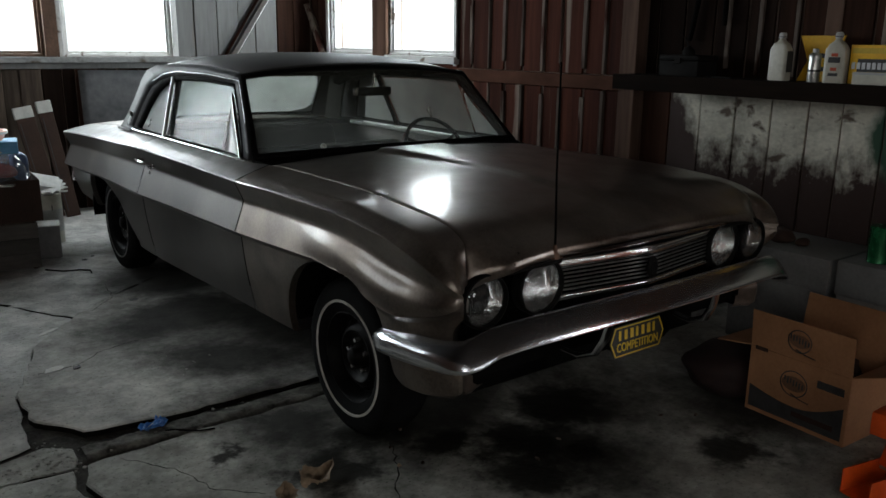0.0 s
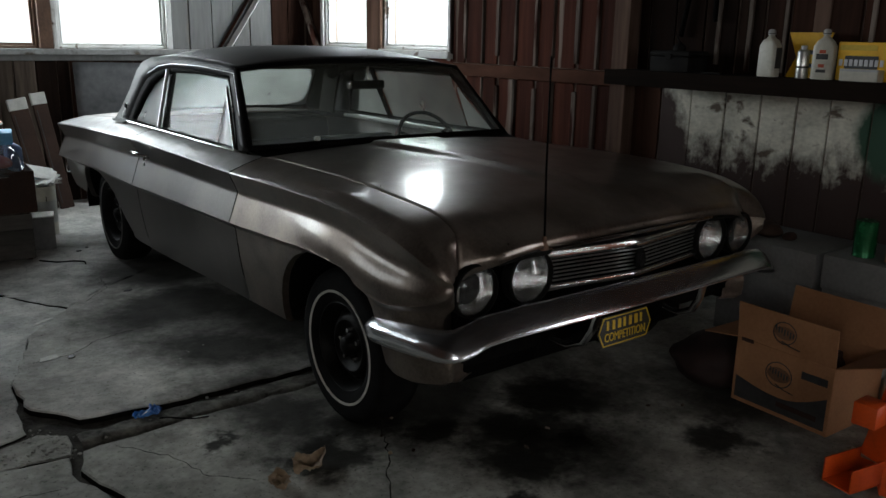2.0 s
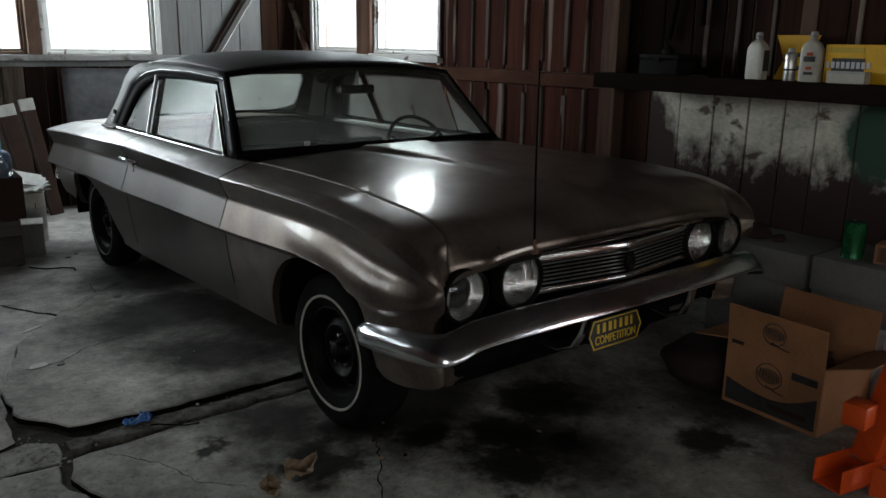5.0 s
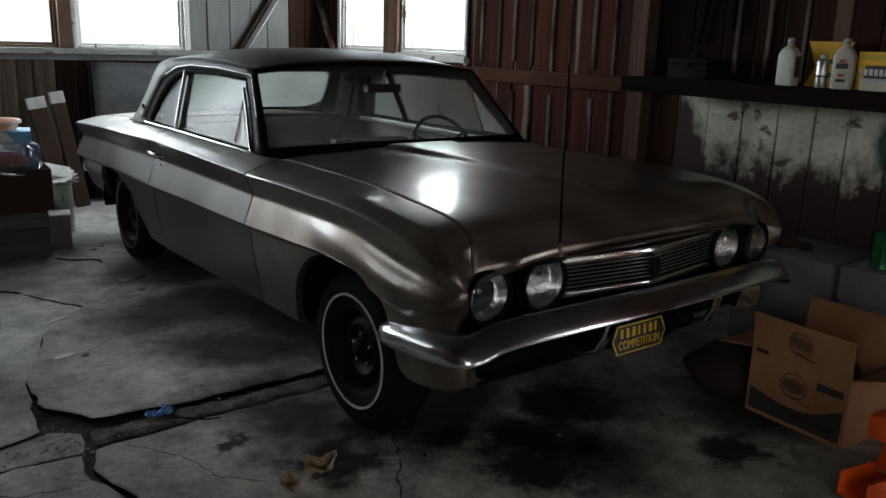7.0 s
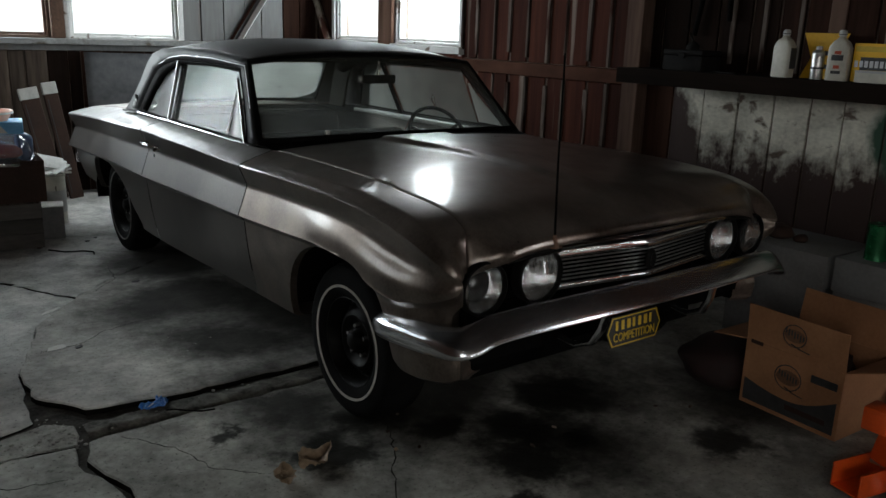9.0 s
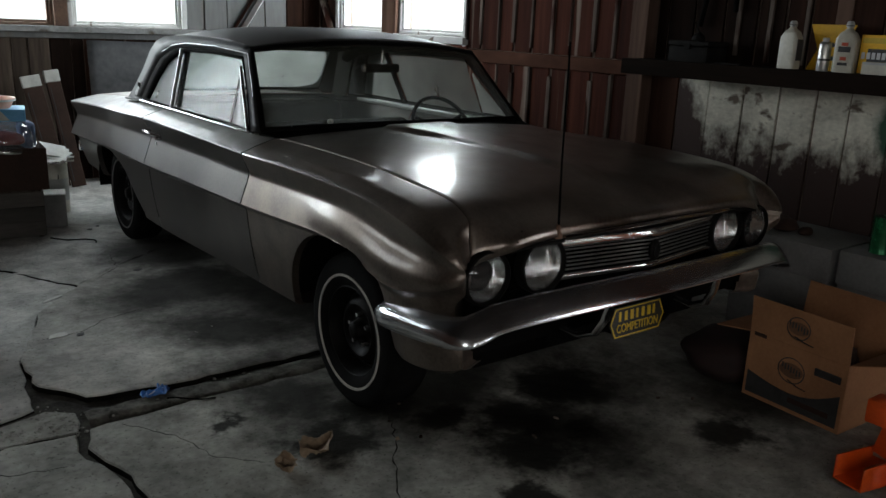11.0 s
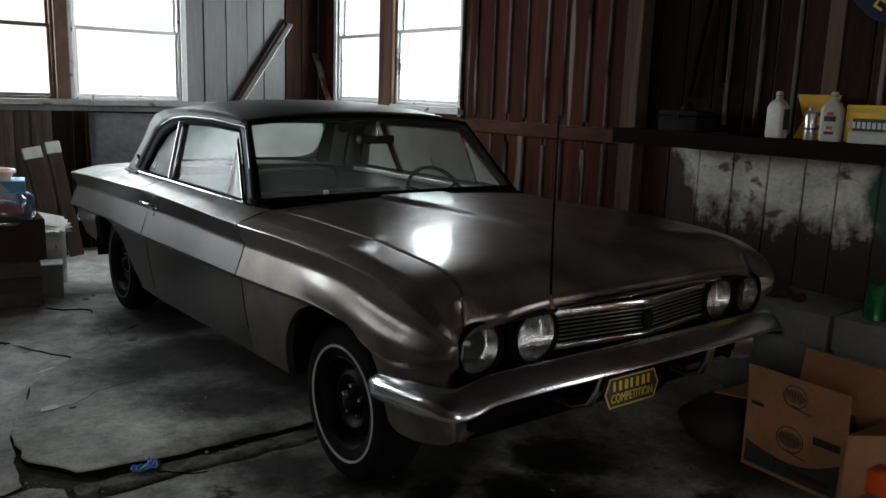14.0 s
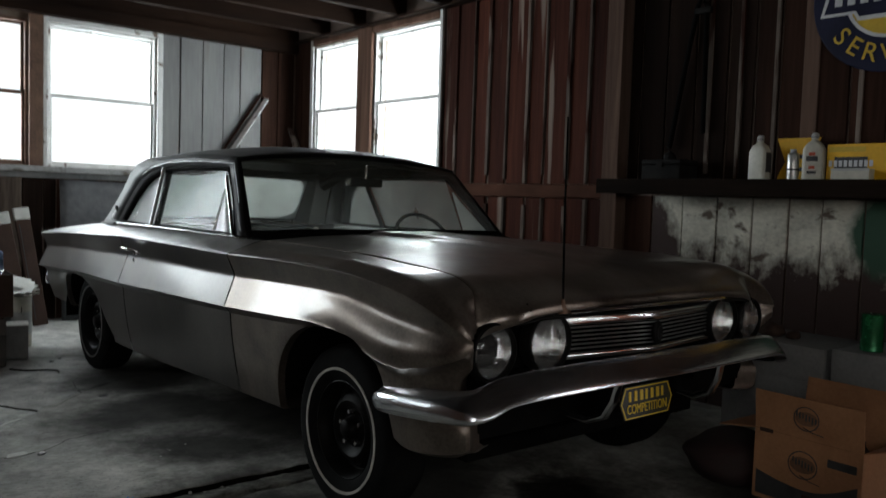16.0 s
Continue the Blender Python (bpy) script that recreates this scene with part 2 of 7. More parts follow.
M_POSTWOOD = material("raw_brown_post", (0.075, 0.040, 0.028), (0.20, 0.12, 0.088), 0.8, scale=5, fine=40, bump=0.3, stretch=WOOD_UP, spec=0.06)
M_RAIL = material("reddish_brown_rail", (0.035, 0.014, 0.009), (0.115, 0.052, 0.034), 0.8, scale=5, fine=40, bump=0.3, stretch=(1, 0.12, 0.3), spots=(0.02, 0.012, 0.009), spot=0.12, spot_scale=5, spec=0.06)
M_OLDPOST = material("worn_brown_post", (0.048, 0.028, 0.021), (0.150, 0.097, 0.074), 0.8, scale=5, fine=40, bump=0.3, stretch=WOOD_UP, spec=0.06)
M_CEIL = material("ceiling_wood", (0.007, 0.004, 0.003), (0.026, 0.014, 0.009), 0.85, scale=4, fine=40, bump=0.4, stretch=(0.1, 1, 1), spec=0.06)
M_SLATE = material("dark_grey_sheet", (0.030, 0.031, 0.033), (0.115, 0.117, 0.122), 0.5, scale=1.6, fine=22, bump=0.25)
M_OUTER = material("outer_cladding", (0.10, 0.07, 0.05), (0.2, 0.15, 0.12), 0.85, scale=3, fine=40, bump=0.3)
M_PANE = glass("window_pane", (0.97, 0.98, 0.98), 0.03)
M_GROUND = material("outside_ground", (0.10, 0.10, 0.08), (0.25, 0.24, 0.2), 0.95, scale=0.5, fine=8, bump=0.3)


def peeling():
    """White paint flaking off dark boards towards its lower edge, with a green spray patch."""
    m = material("peeling_white_boards", (0.27, 0.262, 0.215), (0.72, 0.70, 0.60), 0.75, scale=4.5, fine=50, bump=0.35, coords="Object", spots=(0.10, 0.075, 0.055), spot=0.045, spot_scale=9, stretch=(1, 0.7, 1.2))
    nt, ns = m.node_tree, m.node_tree.nodes
    link, b = nt.links.new, ns["Principled BSDF"]
    src = b.inputs["Base Color"].links[0].from_socket
    geo, sep, nz = ns.new("ShaderNodeNewGeometry"), ns.new("ShaderNodeSeparateXYZ"), ns.new("ShaderNodeTexNoise")
    link(geo.outputs["Position"], sep.inputs[0])
    nz.inputs["Scale"].default_value, nz.inputs["Detail"].default_value, nz.inputs["Roughness"].default_value = 8.0, 9.0, 0.66
    drip = ns.new("ShaderNodeMapping")
    drip.inputs["Scale"].default_value = (1, 1.05, 0.72)
    link(geo.outputs["Position"], drip.inputs[0])
    link(drip.outputs[0], nz.inputs["Vector"])

    def math_node(op, a, c):
        n = ns.new("ShaderNodeMath")
        n.operation = op
        for k, v in enumerate((a, c)):
            if isinstance(v, (int, float)):
                n.inputs[k].default_value = v
            else:
                link(v, n.inputs[k])
        return n.outputs[0]

    z, y = sep.outputs[2], sep.outputs[1]
    edge = math_node("ADD", math_node("MULTIPLY", math_node("SUBTRACT", nz.outputs[0], 0.5), 0.62), z)
    ends = math_node("MULTIPLY", math_node("MAXIMUM", math_node("SUBTRACT", y, 0.36), 0.0), 1.6)
    low = math_node("SUBTRACT", edge, ends)
    mask = ns.new("ShaderNodeMapRange")
    mask.inputs[1].default_value, mask.inputs[2].default_value = 0.78, 0.95
    link(low, mask.inputs[0])
    bare = ns.new("ShaderNodeMix")
    bare.data_type = "RGBA"
    link(mask.outputs[0], bare.inputs[0])
    bare.inputs[6].default_value = (0.030, 0.012, 0.0085, 1)
    link(src, bare.inputs[7])
    dist = ns.new("ShaderNodeVectorMath")
    dist.operation = "DISTANCE"
    dist.inputs[1].default_value = (1.8, -0.80, 1.03)
    link(geo.outputs["Position"], dist.inputs[0])
    gm = ns.new("ShaderNodeMapRange")
    gm.inputs[1].default_value, gm.inputs[2].default_value, gm.inputs[3].default_value, gm.inputs[4].default_value = 0.19, 0.25, 1.0, 0.0
    link(math_node("ADD", dist.outputs["Value"], math_node("MULTIPLY", math_node("SUBTRACT", nz.outputs[0], 0.5), 0.12)), gm.inputs[0])
    green = ns.new("ShaderNodeMix")
    green.data_type = "RGBA"
    link(gm.outputs[0], green.inputs[0])
    link(bare.outputs[2], green.inputs[6])
    green.inputs[7].default_value = (0.022, 0.065, 0.038, 1)
    link(green.outputs[2], b.inputs["Base Color"])
    return m


M_PEEL = peeling()

# ---- mesh helpers ----
def finish(bm, name, mat, smooth=40.0):
    bmesh.ops.recalc_face_normals(bm, faces=bm.faces)
    if smooth:
        lim = radians(smooth)
        for f in bm.faces:
            f.smooth = True
        for e in bm.edges:
            e.smooth = not (len(e.link_faces) == 2 and e.calc_face_angle(0) > lim)
    me = bpy.data.meshes.new(name)
    bm.to_mesh(me)
    bm.free()
    if mat:
        me.materials.append(mat)
    return me


def part(name, bm, mat, parent=None, label="", smooth=40.0):
    """One mesh object, under a thing or a part if one is given."""
    ob = new(name, finish(bm, name, mat, smooth))
    if parent:
        ob.parent = parent
    return tagged(ob, label)


def thing(name, label, category, group="", at=None, kind=""):
    """An Empty at a thing's base, to carry its parts."""
    ob = new(name)
    ob.empty_display_size = 0.1
    if at:
        ob.matrix_world = at
    return tagged(ob, label, category, group, kind)


def box(a, b, bev=0.0, bm=None, segs=2, m=None):
    """A box from corner a to corner b, edges rounded by bev."""
    own = bmesh.new()
    bmesh.ops.create_cube(own, size=1)
    for v in own.verts:
        v.co = Vector([(a[i] + b[i]) / 2 + v.co[i] * abs(b[i] - a[i]) for i in range(3)])
    if bev:
        bmesh.ops.bevel(own, geom=list(own.edges), offset=bev, segments=segs, profile=0.5, affect="EDGES")
    if m is not None:
        own.transform(m)
    if bm is None:
        return own
    return joined(bm, own)


def joined(bm, own):
    me = bpy.data.meshes.new("tmp")
    own.to_mesh(me)
    own.free()
    bm.from_mesh(me)
    bpy.data.meshes.remove(me)
    return bm


def sheet(fn, nu, nv, u0=0.0, u1=1.0, v0=0.0, v1=1.0, closed_u=False, bm=None, keep=None):
    """A grid of faces through fn(u, v)."""
    bm = bm or bmesh.new()
    rows = []
    for i in range(nu + (0 if closed_u else 1)):
        u = u0 + (u1 - u0) * i / nu
        rows.append([bm.verts.new(fn(u, v0 + (v1 - v0) * j / nv)) for j in range(nv + 1)])
    for i in range(nu):
        a, b = rows[i], rows[(i + 1) % len(rows)]
        for j in range(nv):
            if keep is None or keep(a[j].co, b[j].co, b[j + 1].co, a[j + 1].co):
                bm.faces.new((a[j], b[j], b[j + 1], a[j + 1]))
    return bm


def lathe(profile, n=32, axis="Z", bm=None, at=(0, 0, 0), loop=False, caps=True):
    """A turned shape: profile of (radius, height)."""
    bm = bm or bmesh.new()
    rings = []
    for r, h in profile:
        ring = []
        for k in range(n):
            a = 2 * math.pi * k / n
            c, s = r * math.cos(a), r * math.sin(a)
            co = {"Z": (c, s, h), "X": (h, c, s), "Y": (c, h, s)}[axis]
            ring.append(bm.verts.new(Vector(co) + Vector(at)))
        rings.append(ring)
    for a, b in zip(rings, rings[1:]):
        for k in range(n):
            bm.faces.new((a[k], a[(k + 1) % n], b[(k + 1) % n], b[k]))
    if loop:
        for k in range(n):
            bm.faces.new((rings[-1][k], rings[-1][(k + 1) % n], rings[0][(k + 1) % n], rings[0][k]))
    for ring, flip in () if loop or not caps else ((rings[0], True), (rings[-1], False)):
        if len({tuple(round(c, 6) for c in v.co) for v in ring}) > 2:
            bm.faces.new(ring[::-1] if flip else ring)
    bmesh.ops.remove_doubles(bm, verts=bm.verts, dist=1e-5)
    return bm


def tube(points, r, n=8, bm=None, flat=1.0, ends=True):
    """A round or flattened bar along points; r may be a list."""
    bm = bm or bmesh.new()
    pts = [Vector(p) for p in points]
    rings = []
    for i, p in enumerate(pts):
        d = (pts[min(i + 1, len(pts) - 1)] - pts[max(i - 1, 0)]).normalized()
        up = Vector((0, 0, 1)) if abs(d.z) < 0.9 else Vector((0, 1, 0))
        a = d.cross(up).normalized()
        b = a.cross(d)
        rr = r[i] if isinstance(r, (list, tuple)) else r
        rings.append([bm.verts.new(p + a * rr * math.cos(2 * math.pi * k / n) + b * rr * flat * math.sin(2 * math.pi * k / n)) for k in range(n)])
    for a, b in zip(rings, rings[1:]):
        for k in range(n):
            bm.faces.new((a[k], a[(k + 1) % n], b[(k + 1) % n], b[k]))
    if ends:
        bm.faces.new(rings[0][::-1])
        bm.faces.new(rings[-1])
    return bm


def prism(outline, lo, hi, axis="Z", bev=0.0, bm=None):
    """A flat outline raised from lo to hi along an axis."""
    own = bmesh.new()
    put = {"Z": lambda p, h: (p[0], p[1], h), "X": lambda p, h: (h, p[0], p[1]), "Y": lambda p, h: (p[0], h, p[1])}[axis]
    low, high = [own.verts.new(put(p, lo)) for p in outline], [own.verts.new(put(p, hi)) for p in outline]
    n = len(outline)
    own.faces.new(low[::-1])
    top = own.faces.new(high)
    for k in range(n):
        own.faces.new((low[k], low[(k + 1) % n], high[(k + 1) % n], high[k]))
    if bev:
        bmesh.ops.bevel(own, geom=list(own.edges), offset=bev, segments=2, profile=0.5, affect="EDGES")
    return own if bm is None else joined(bm, own)


def spline(keys):
    """A smooth function through (s, value) keys."""
    xs, vs = [k[0] for k in keys], [k[1] for k in keys]
    n = len(xs)
    slope = [0.0] * n
    for i in range(n):
        if 0 < i < n - 1:
            d0, d1 = (vs[i] - vs[i - 1]) / (xs[i] - xs[i - 1]), (vs[i + 1] - vs[i]) / (xs[i + 1] - xs[i])
            slope[i] = 0.0 if d0 * d1 <= 0 else 2 * d0 * d1 / (d0 + d1)
        elif i == 0:
            slope[i] = (vs[1] - vs[0]) / (xs[1] - xs[0])
        else:
            slope[i] = (vs[-1] - vs[-2]) / (xs[-1] - xs[-2])

    def at(s):
        s = min(max(s, xs[0]), xs[-1])
        i = max(0, min(n - 2, next((k for k in range(n - 1) if s <= xs[k + 1]), n - 2)))
        h = xs[i + 1] - xs[i]
        t = (s - xs[i]) / h
        return ((2 * t**3 - 3 * t**2 + 1) * vs[i] + (t**3 - 2 * t**2 + t) * h * slope[i]
                + (-2 * t**3 + 3 * t**2) * vs[i + 1] + (t**3 - t**2) * h * slope[i + 1])

    return at


def smooth01(a, b, t):
    t = min(1, max(0, (t - a) / (b - a)))
    return t * t * (3 - 2 * t)


def thick(ob, d, offset=-1.0):
    mod = ob.modifiers.new("thickness", "SOLIDIFY")
    mod.thickness, mod.offset = d, offset
    return ob


def rough_line(points, step=0.05, amp=0.012, seed=0):
    """A polyline broken into short uneven steps."""
    rnd, out = random.Random(seed), []
    for (x0, y0), (x1, y1) in zip(points, points[1:]):
        d = math.hypot(x1 - x0, y1 - y0)
        n = max(1, int(d / step))
        for k in range(n):
            t = k / n
            j = 0 if k == 0 else amp
            out.append((x0 + (x1 - x0) * t + rnd.uniform(-j, j), y0 + (y1 - y0) * t + rnd.uniform(-j, j)))
    return out


# ---- structure: floor of broken concrete slabs ----
XL, XR, YF, YB, ZC = -4.2, 1.85, -5.0, 5.05, 2.72
ground = part("ground", box((-300, -300, -0.5), (300, 300, -0.12)), M_GROUND)
tagged(ground, "bare ground outside the garage", "ground", kind="structure")
floor = tagged(part("floor", box((XL - 0.1, YF - 0.1, -0.11), (XR + 0.1, YB + 0.1, -0.028)), M_DIRT), "dirt bed under a broken concrete floor", "floor", kind="structure")

CRACK = [(-1.60, 0.60), (-1.735, 0.80), (-1.74, 1.10), (-1.60, 1.50), (-1.56, 1.66), (-1.42, 1.84), (-1.285, 2.03)]
CRACK2 = [(-1.285, 2.03), (-1.39, 2.20), (-1.49, 2.40), (-1.75, 2.75), (-2.4, 3.0)]


def slab(outline, top, seed, gap=0.010, mat=M_CONCRETE):
    line = rough_line([*outline, outline[0]], 0.06, 0.010, seed)
    n, out = len(line), []
    area = sum(line[k][0] * line[(k + 1) % n][1] - line[(k + 1) % n][0] * line[k][1] for k in range(n))
    sign = 1 if area > 0 else -1
    for k in range(n):
        (ax, ay), (bx, by) = line[k - 1], line[(k + 1) % n]
        dx, dy = bx - ax, by - ay
        d = math.hypot(dx, dy) or 1
        out.append((line[k][0] - sign * dy / d * gap, line[k][1] + sign * dx / d * gap))
    bm = bmesh.new()
    hi, mid, lo = [bm.verts.new((x, y, top)) for x, y in out], [], []
    cx, cy = sum(p[0] for p in out) / n, sum(p[1] for p in out) / n
    for k, (x, y) in enumerate(out):
        (ax, ay), (bx, by) = out[k - 1], out[(k + 1) % n]
        dx, dy = bx - ax, by - ay
        d = math.hypot(dx, dy) or 1
        ox, oy = sign * dy / d, -sign * dx / d
        mid.append(bm.verts.new((x + ox * 0.005, y + oy * 0.005, top - 0.006)))
        lo.append(bm.verts.new((x + ox * 0.006, y + oy * 0.006, -0.06)))
    bm.faces.new(hi)
    for k in range(n):
        j = (k + 1) % n
        bm.faces.new((hi[k], mid[k], mid[j], hi[j]))
        bm.faces.new((mid[k], lo[k], lo[j], mid[j]))
    # crack walls set near-black, painting in the shade of the gap
    for f in bm.faces:
        if len(f.verts) == 4 and min(v.co.z for v in f.verts) < -0.05:
            f.material_index = 1
    bmesh.ops.triangulate(bm, faces=[f for f in bm.faces if len(f.verts) > 4])
    ob = part("slab", bm, mat, floor, smooth=30)
    ob.data.materials.append(M_EDGE)
    return ob


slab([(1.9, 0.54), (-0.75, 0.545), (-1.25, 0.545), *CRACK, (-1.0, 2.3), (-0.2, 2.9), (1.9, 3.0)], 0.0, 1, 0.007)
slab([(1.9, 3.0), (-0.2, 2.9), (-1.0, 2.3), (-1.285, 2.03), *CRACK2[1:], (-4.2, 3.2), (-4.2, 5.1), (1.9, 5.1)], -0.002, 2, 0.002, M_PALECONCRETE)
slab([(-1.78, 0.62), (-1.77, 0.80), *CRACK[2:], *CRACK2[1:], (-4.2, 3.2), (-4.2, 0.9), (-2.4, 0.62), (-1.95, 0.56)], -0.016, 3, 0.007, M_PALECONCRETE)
slab([(1.9, 0.36), (-0.85, 0.36), (-1.25, 0.37), (-1.66, 0.33), (-1.70, 0.20), (-1.63, -0.05), (-1.60, -0.5), (-1.85, -1.2), (-2.0, -5.1), (1.9, -5.1)], 0.0, 4, 0.010, M_OILSHADE)
slab([(-1.70, 0.33), (-1.72, 0.20), (-1.65, -0.05), (-1.62, -0.5), (-1.87, -1.2), (-2.02, -5.1), (-4.3, -5.1), (-4.3, 0.45), (-2.4, 0.40)], -0.008, 5, 0.008, M_OILSHADE)


def dirt_bed(u, v):
    """Packed dirt in the groove: lumpy, sunk along both edges."""
    x, y = -1.64 + 3.5 * u, 0.352 + 0.20 * v
    lump = 0.5 + 0.5 * math.sin(23 * x + 5 * math.sin(9 * y)) * math.sin(61 * y + 3 * math.sin(17 * x))
    ragged = 0.035 * (math.sin(11 * x) + 0.6 * math.sin(29 * x + 1.3))
    body = smooth01(0.10 + ragged, 0.30 + ragged, v) * smooth01(0.92 - ragged, 0.68 - ragged, v)
    return (x, y, -0.034 + (0.022 + 0.010 * lump) * body)


part("groove_dirt", sheet(dirt_bed, 260, 16), M_GROOVE, floor, "packed dirt and crumbled concrete", smooth=60)
slab([(-1.69, 0.36), (-1.665, 0.43), (-1.66, 0.52), (-1.75, 0.59), (-1.95, 0.53), (-2.4, 0.58), (-4.2, 0.85), (-4.2, 0.5), (-2.4, 0.43)], -0.018, 8, 0.004, M_OILSHADE)


# hairline cracks across the slabs: their course and half width
CRACKLETS = [([(-0.70, -0.15), (-0.78, -0.32), (-0.86, -0.42), (-0.93, -0.55), (-1.05, -0.75), (-1.12, -1.0)], 0.0024),
             ([(-1.62, 1.28), (-1.45, 1.30), (-1.30, 1.42), (-1.12, 1.46)], 0.0020),
             ([(-1.55, 0.30), (-1.42, 0.12), (-1.36, -0.10), (-1.24, -0.22)], 0.0022),
             ([(-2.1, 0.28), (-1.95, 0.14), (-1.78, 0.10)], 0.0030),
             ([(-1.20, 2.05), (-1.02, 2.25), (-0.98, 2.55)], 0.0022)]


def rubble(name, spots, n, size, seed, label):
    """Loose chips strewn between pairs of points, as one mass."""
    rnd, bm = random.Random(seed), bmesh.new()
    for k in range(n):
        (x0, y0), (x1, y1), w, z = spots[k % len(spots)]
        t, r = rnd.random(), size * rnd.uniform(0.35, 1.0) ** 1.6
        c = Vector((x0 + (x1 - x0) * t + rnd.gauss(0, w), y0 + (y1 - y0) * t + rnd.gauss(0, w), z + r * 0.3))
        vs = bmesh.ops.create_icosphere(bm, subdivisions=1, radius=r)["verts"]
        f = Vector((rnd.uniform(0.7, 1.5), rnd.uniform(0.7, 1.3), rnd.uniform(0.4, 0.8)))
        for v in vs:
            v.co = Vector([v.co[i] * f[i] * rnd.uniform(0.75, 1.2) for i in range(3)]) + c
    return tagged(part(name, bm, M_OILSHADE, smooth=0), label, "rubble", kind="stuff")


rubble("groove_rubble", [((-1.60, 0.45), (-0.9, 0.45), 0.028, -0.015), ((-1.66, 0.38), (-2.1, 0.50), 0.03, -0.016), ((-1.75, 0.60), (-1.70, 0.35), 0.03, -0.02)], 170, 0.0085, 3, "grey concrete crumbs lying in the floor groove")
rubble("floor_grit", [((-1.6, 1.6), (-0.95, 1.0), 0.14, 0.0), ((-1.3, 0.2), (-0.4, -0.5), 0.18, 0.0), ((-0.5, -0.5), (0.5, -0.9), 0.16, 0.0)], 60, 0.005, 5, "small grit and chips strewn over the concrete")

# overcast white sky seen through the windows, far outside
M_SKYCARD = bpy.data.materials.new("overcast_white")
M_SKYCARD.use_nodes = True
em_ = M_SKYCARD.node_tree.nodes.new("ShaderNodeEmission")
em_.inputs[0].default_value, em_.inputs[1].default_value = (0.95, 0.98, 1.0, 1), 1.5
M_SKYCARD.node_tree.links.new(em_.outputs[0], M_SKYCARD.node_tree.nodes["Material Output"].inputs["Surface"])
bm = sheet(lambda u, v: (30 * math.cos(2 * math.pi * u), 30 * math.sin(2 * math.pi * u), -2 + 20 * v), 48, 2, closed_u=True)
tagged(part("backdrop", bm, M_SKYCARD), "white overcast distance", "backdrop", kind="structure")

# ---- structure: walls, windows, ceiling ----
W1 = [(-0.50, 0.42), (-1.53, -0.65), (-2.64, -1.76), (-3.72, -2.84)]          # openings in the rear wall, along x
W2 = [(3.87, 4.67), (2.72, 3.65)]             # rear openings in the side wall, along y
W5 = (-3.95, -3.15, 0.0, 2.05)                # open doorway near the front of the side wall
W3 = [(3.05, 4.05), (-3.90, -2.90)]             # openings in the far side wall, along y; the second is added, unseen, for fill
Z1, Z2, T = (1.300, 2.50), (1.345, 2.58), 0.14


def wall(name, along, openings, z, place, label):
    """A wall with openings through it. along: its ends; place(s, z): the two faces' positions as a box."""
    bm = bmesh.new()
    cuts = sorted(openings)
    edges = [along[0], *[e for c in cuts for e in c[:2]], along[1]]
    for a, b in zip(edges[::2], edges[1::2]):
        box(*place(a, b, -0.1, ZC + 0.1), bm=bm)
    for a, b, *own in cuts:
        z0, z1 = own or z
        box(*place(a, b, -0.1, z0), bm=bm)
        box(*place(a, b, z1, ZC + 0.1), bm=bm)
    return tagged(part(name, bm, M_OUTER, smooth=0), label, "wall", kind="structure")


wall_rear = wall("wall_rear", (XL - T, XR + T), W1, Z1, lambda a, b, z0, z1: ((a, YB, z0), (b, YB + T, z1)), "wooden rear wall with two windows")
wall_side = wall("wall_side", (YF, YB), [*W2, W5], Z2, lambda a, b, z0, z1: ((XR, a, z0), (XR + T, b, z1)), "wooden side wall with a pair of windows")
wall_far = wall("wall_far", (YF, YB), W3, (1.2, 2.4), lambda a, b, z0, z1: ((XL - T, a, z0), (XL, b, z1)), "wooden side wall with windows")
W4 = [(-3.35, -2.45), (-2.05, -1.15)]        # openings added in the unseen front wall, along x
wall_front = wall("wall_front", (XL - T, XR + T), W4, (1.2, 2.1), lambda a, b, z0, z1: ((a, YF - T, z0), (b, YF, z1)), "closed front wall of the garage")

bm = box((XL - T, YF - T, ZC + 0.11), (XR + T, YB + T, ZC + 0.16))
for k in range(17):
    y = -4.6 + k * 0.6
    box((XL, y, ZC - 0.06), (XR, y + 0.05, ZC + 0.108), bm=bm)
box((XL, YB - 0.09, 2.55), (XR, YB - 0.002, ZC - 0.062), bm=bm)
box((XR - 0.09, YF, 2.64), (XR - 0.002, YB - 0.092, ZC - 0.062), bm=bm)
ceiling = tagged(part("ceiling", bm, M_CEIL, smooth=0), "dark wooden ceiling with exposed joists", "ceiling", kind="structure")


def frame_ring(place, a, b, z0, z1, w, d0, d1, bev=0.004, bm=None):
    bm = bm or bmesh.new()
    for s0, s1, h0, h1 in ((a, a + w, z0, z1), (b - w, b, z0, z1), (a + w, b - w, z0, z0 + w), (a + w, b - w, z1 - w, z1)):
        box(*place(s0, s1, h0, h1, d0, d1), bev=bev, bm=bm, segs=1)
    return bm


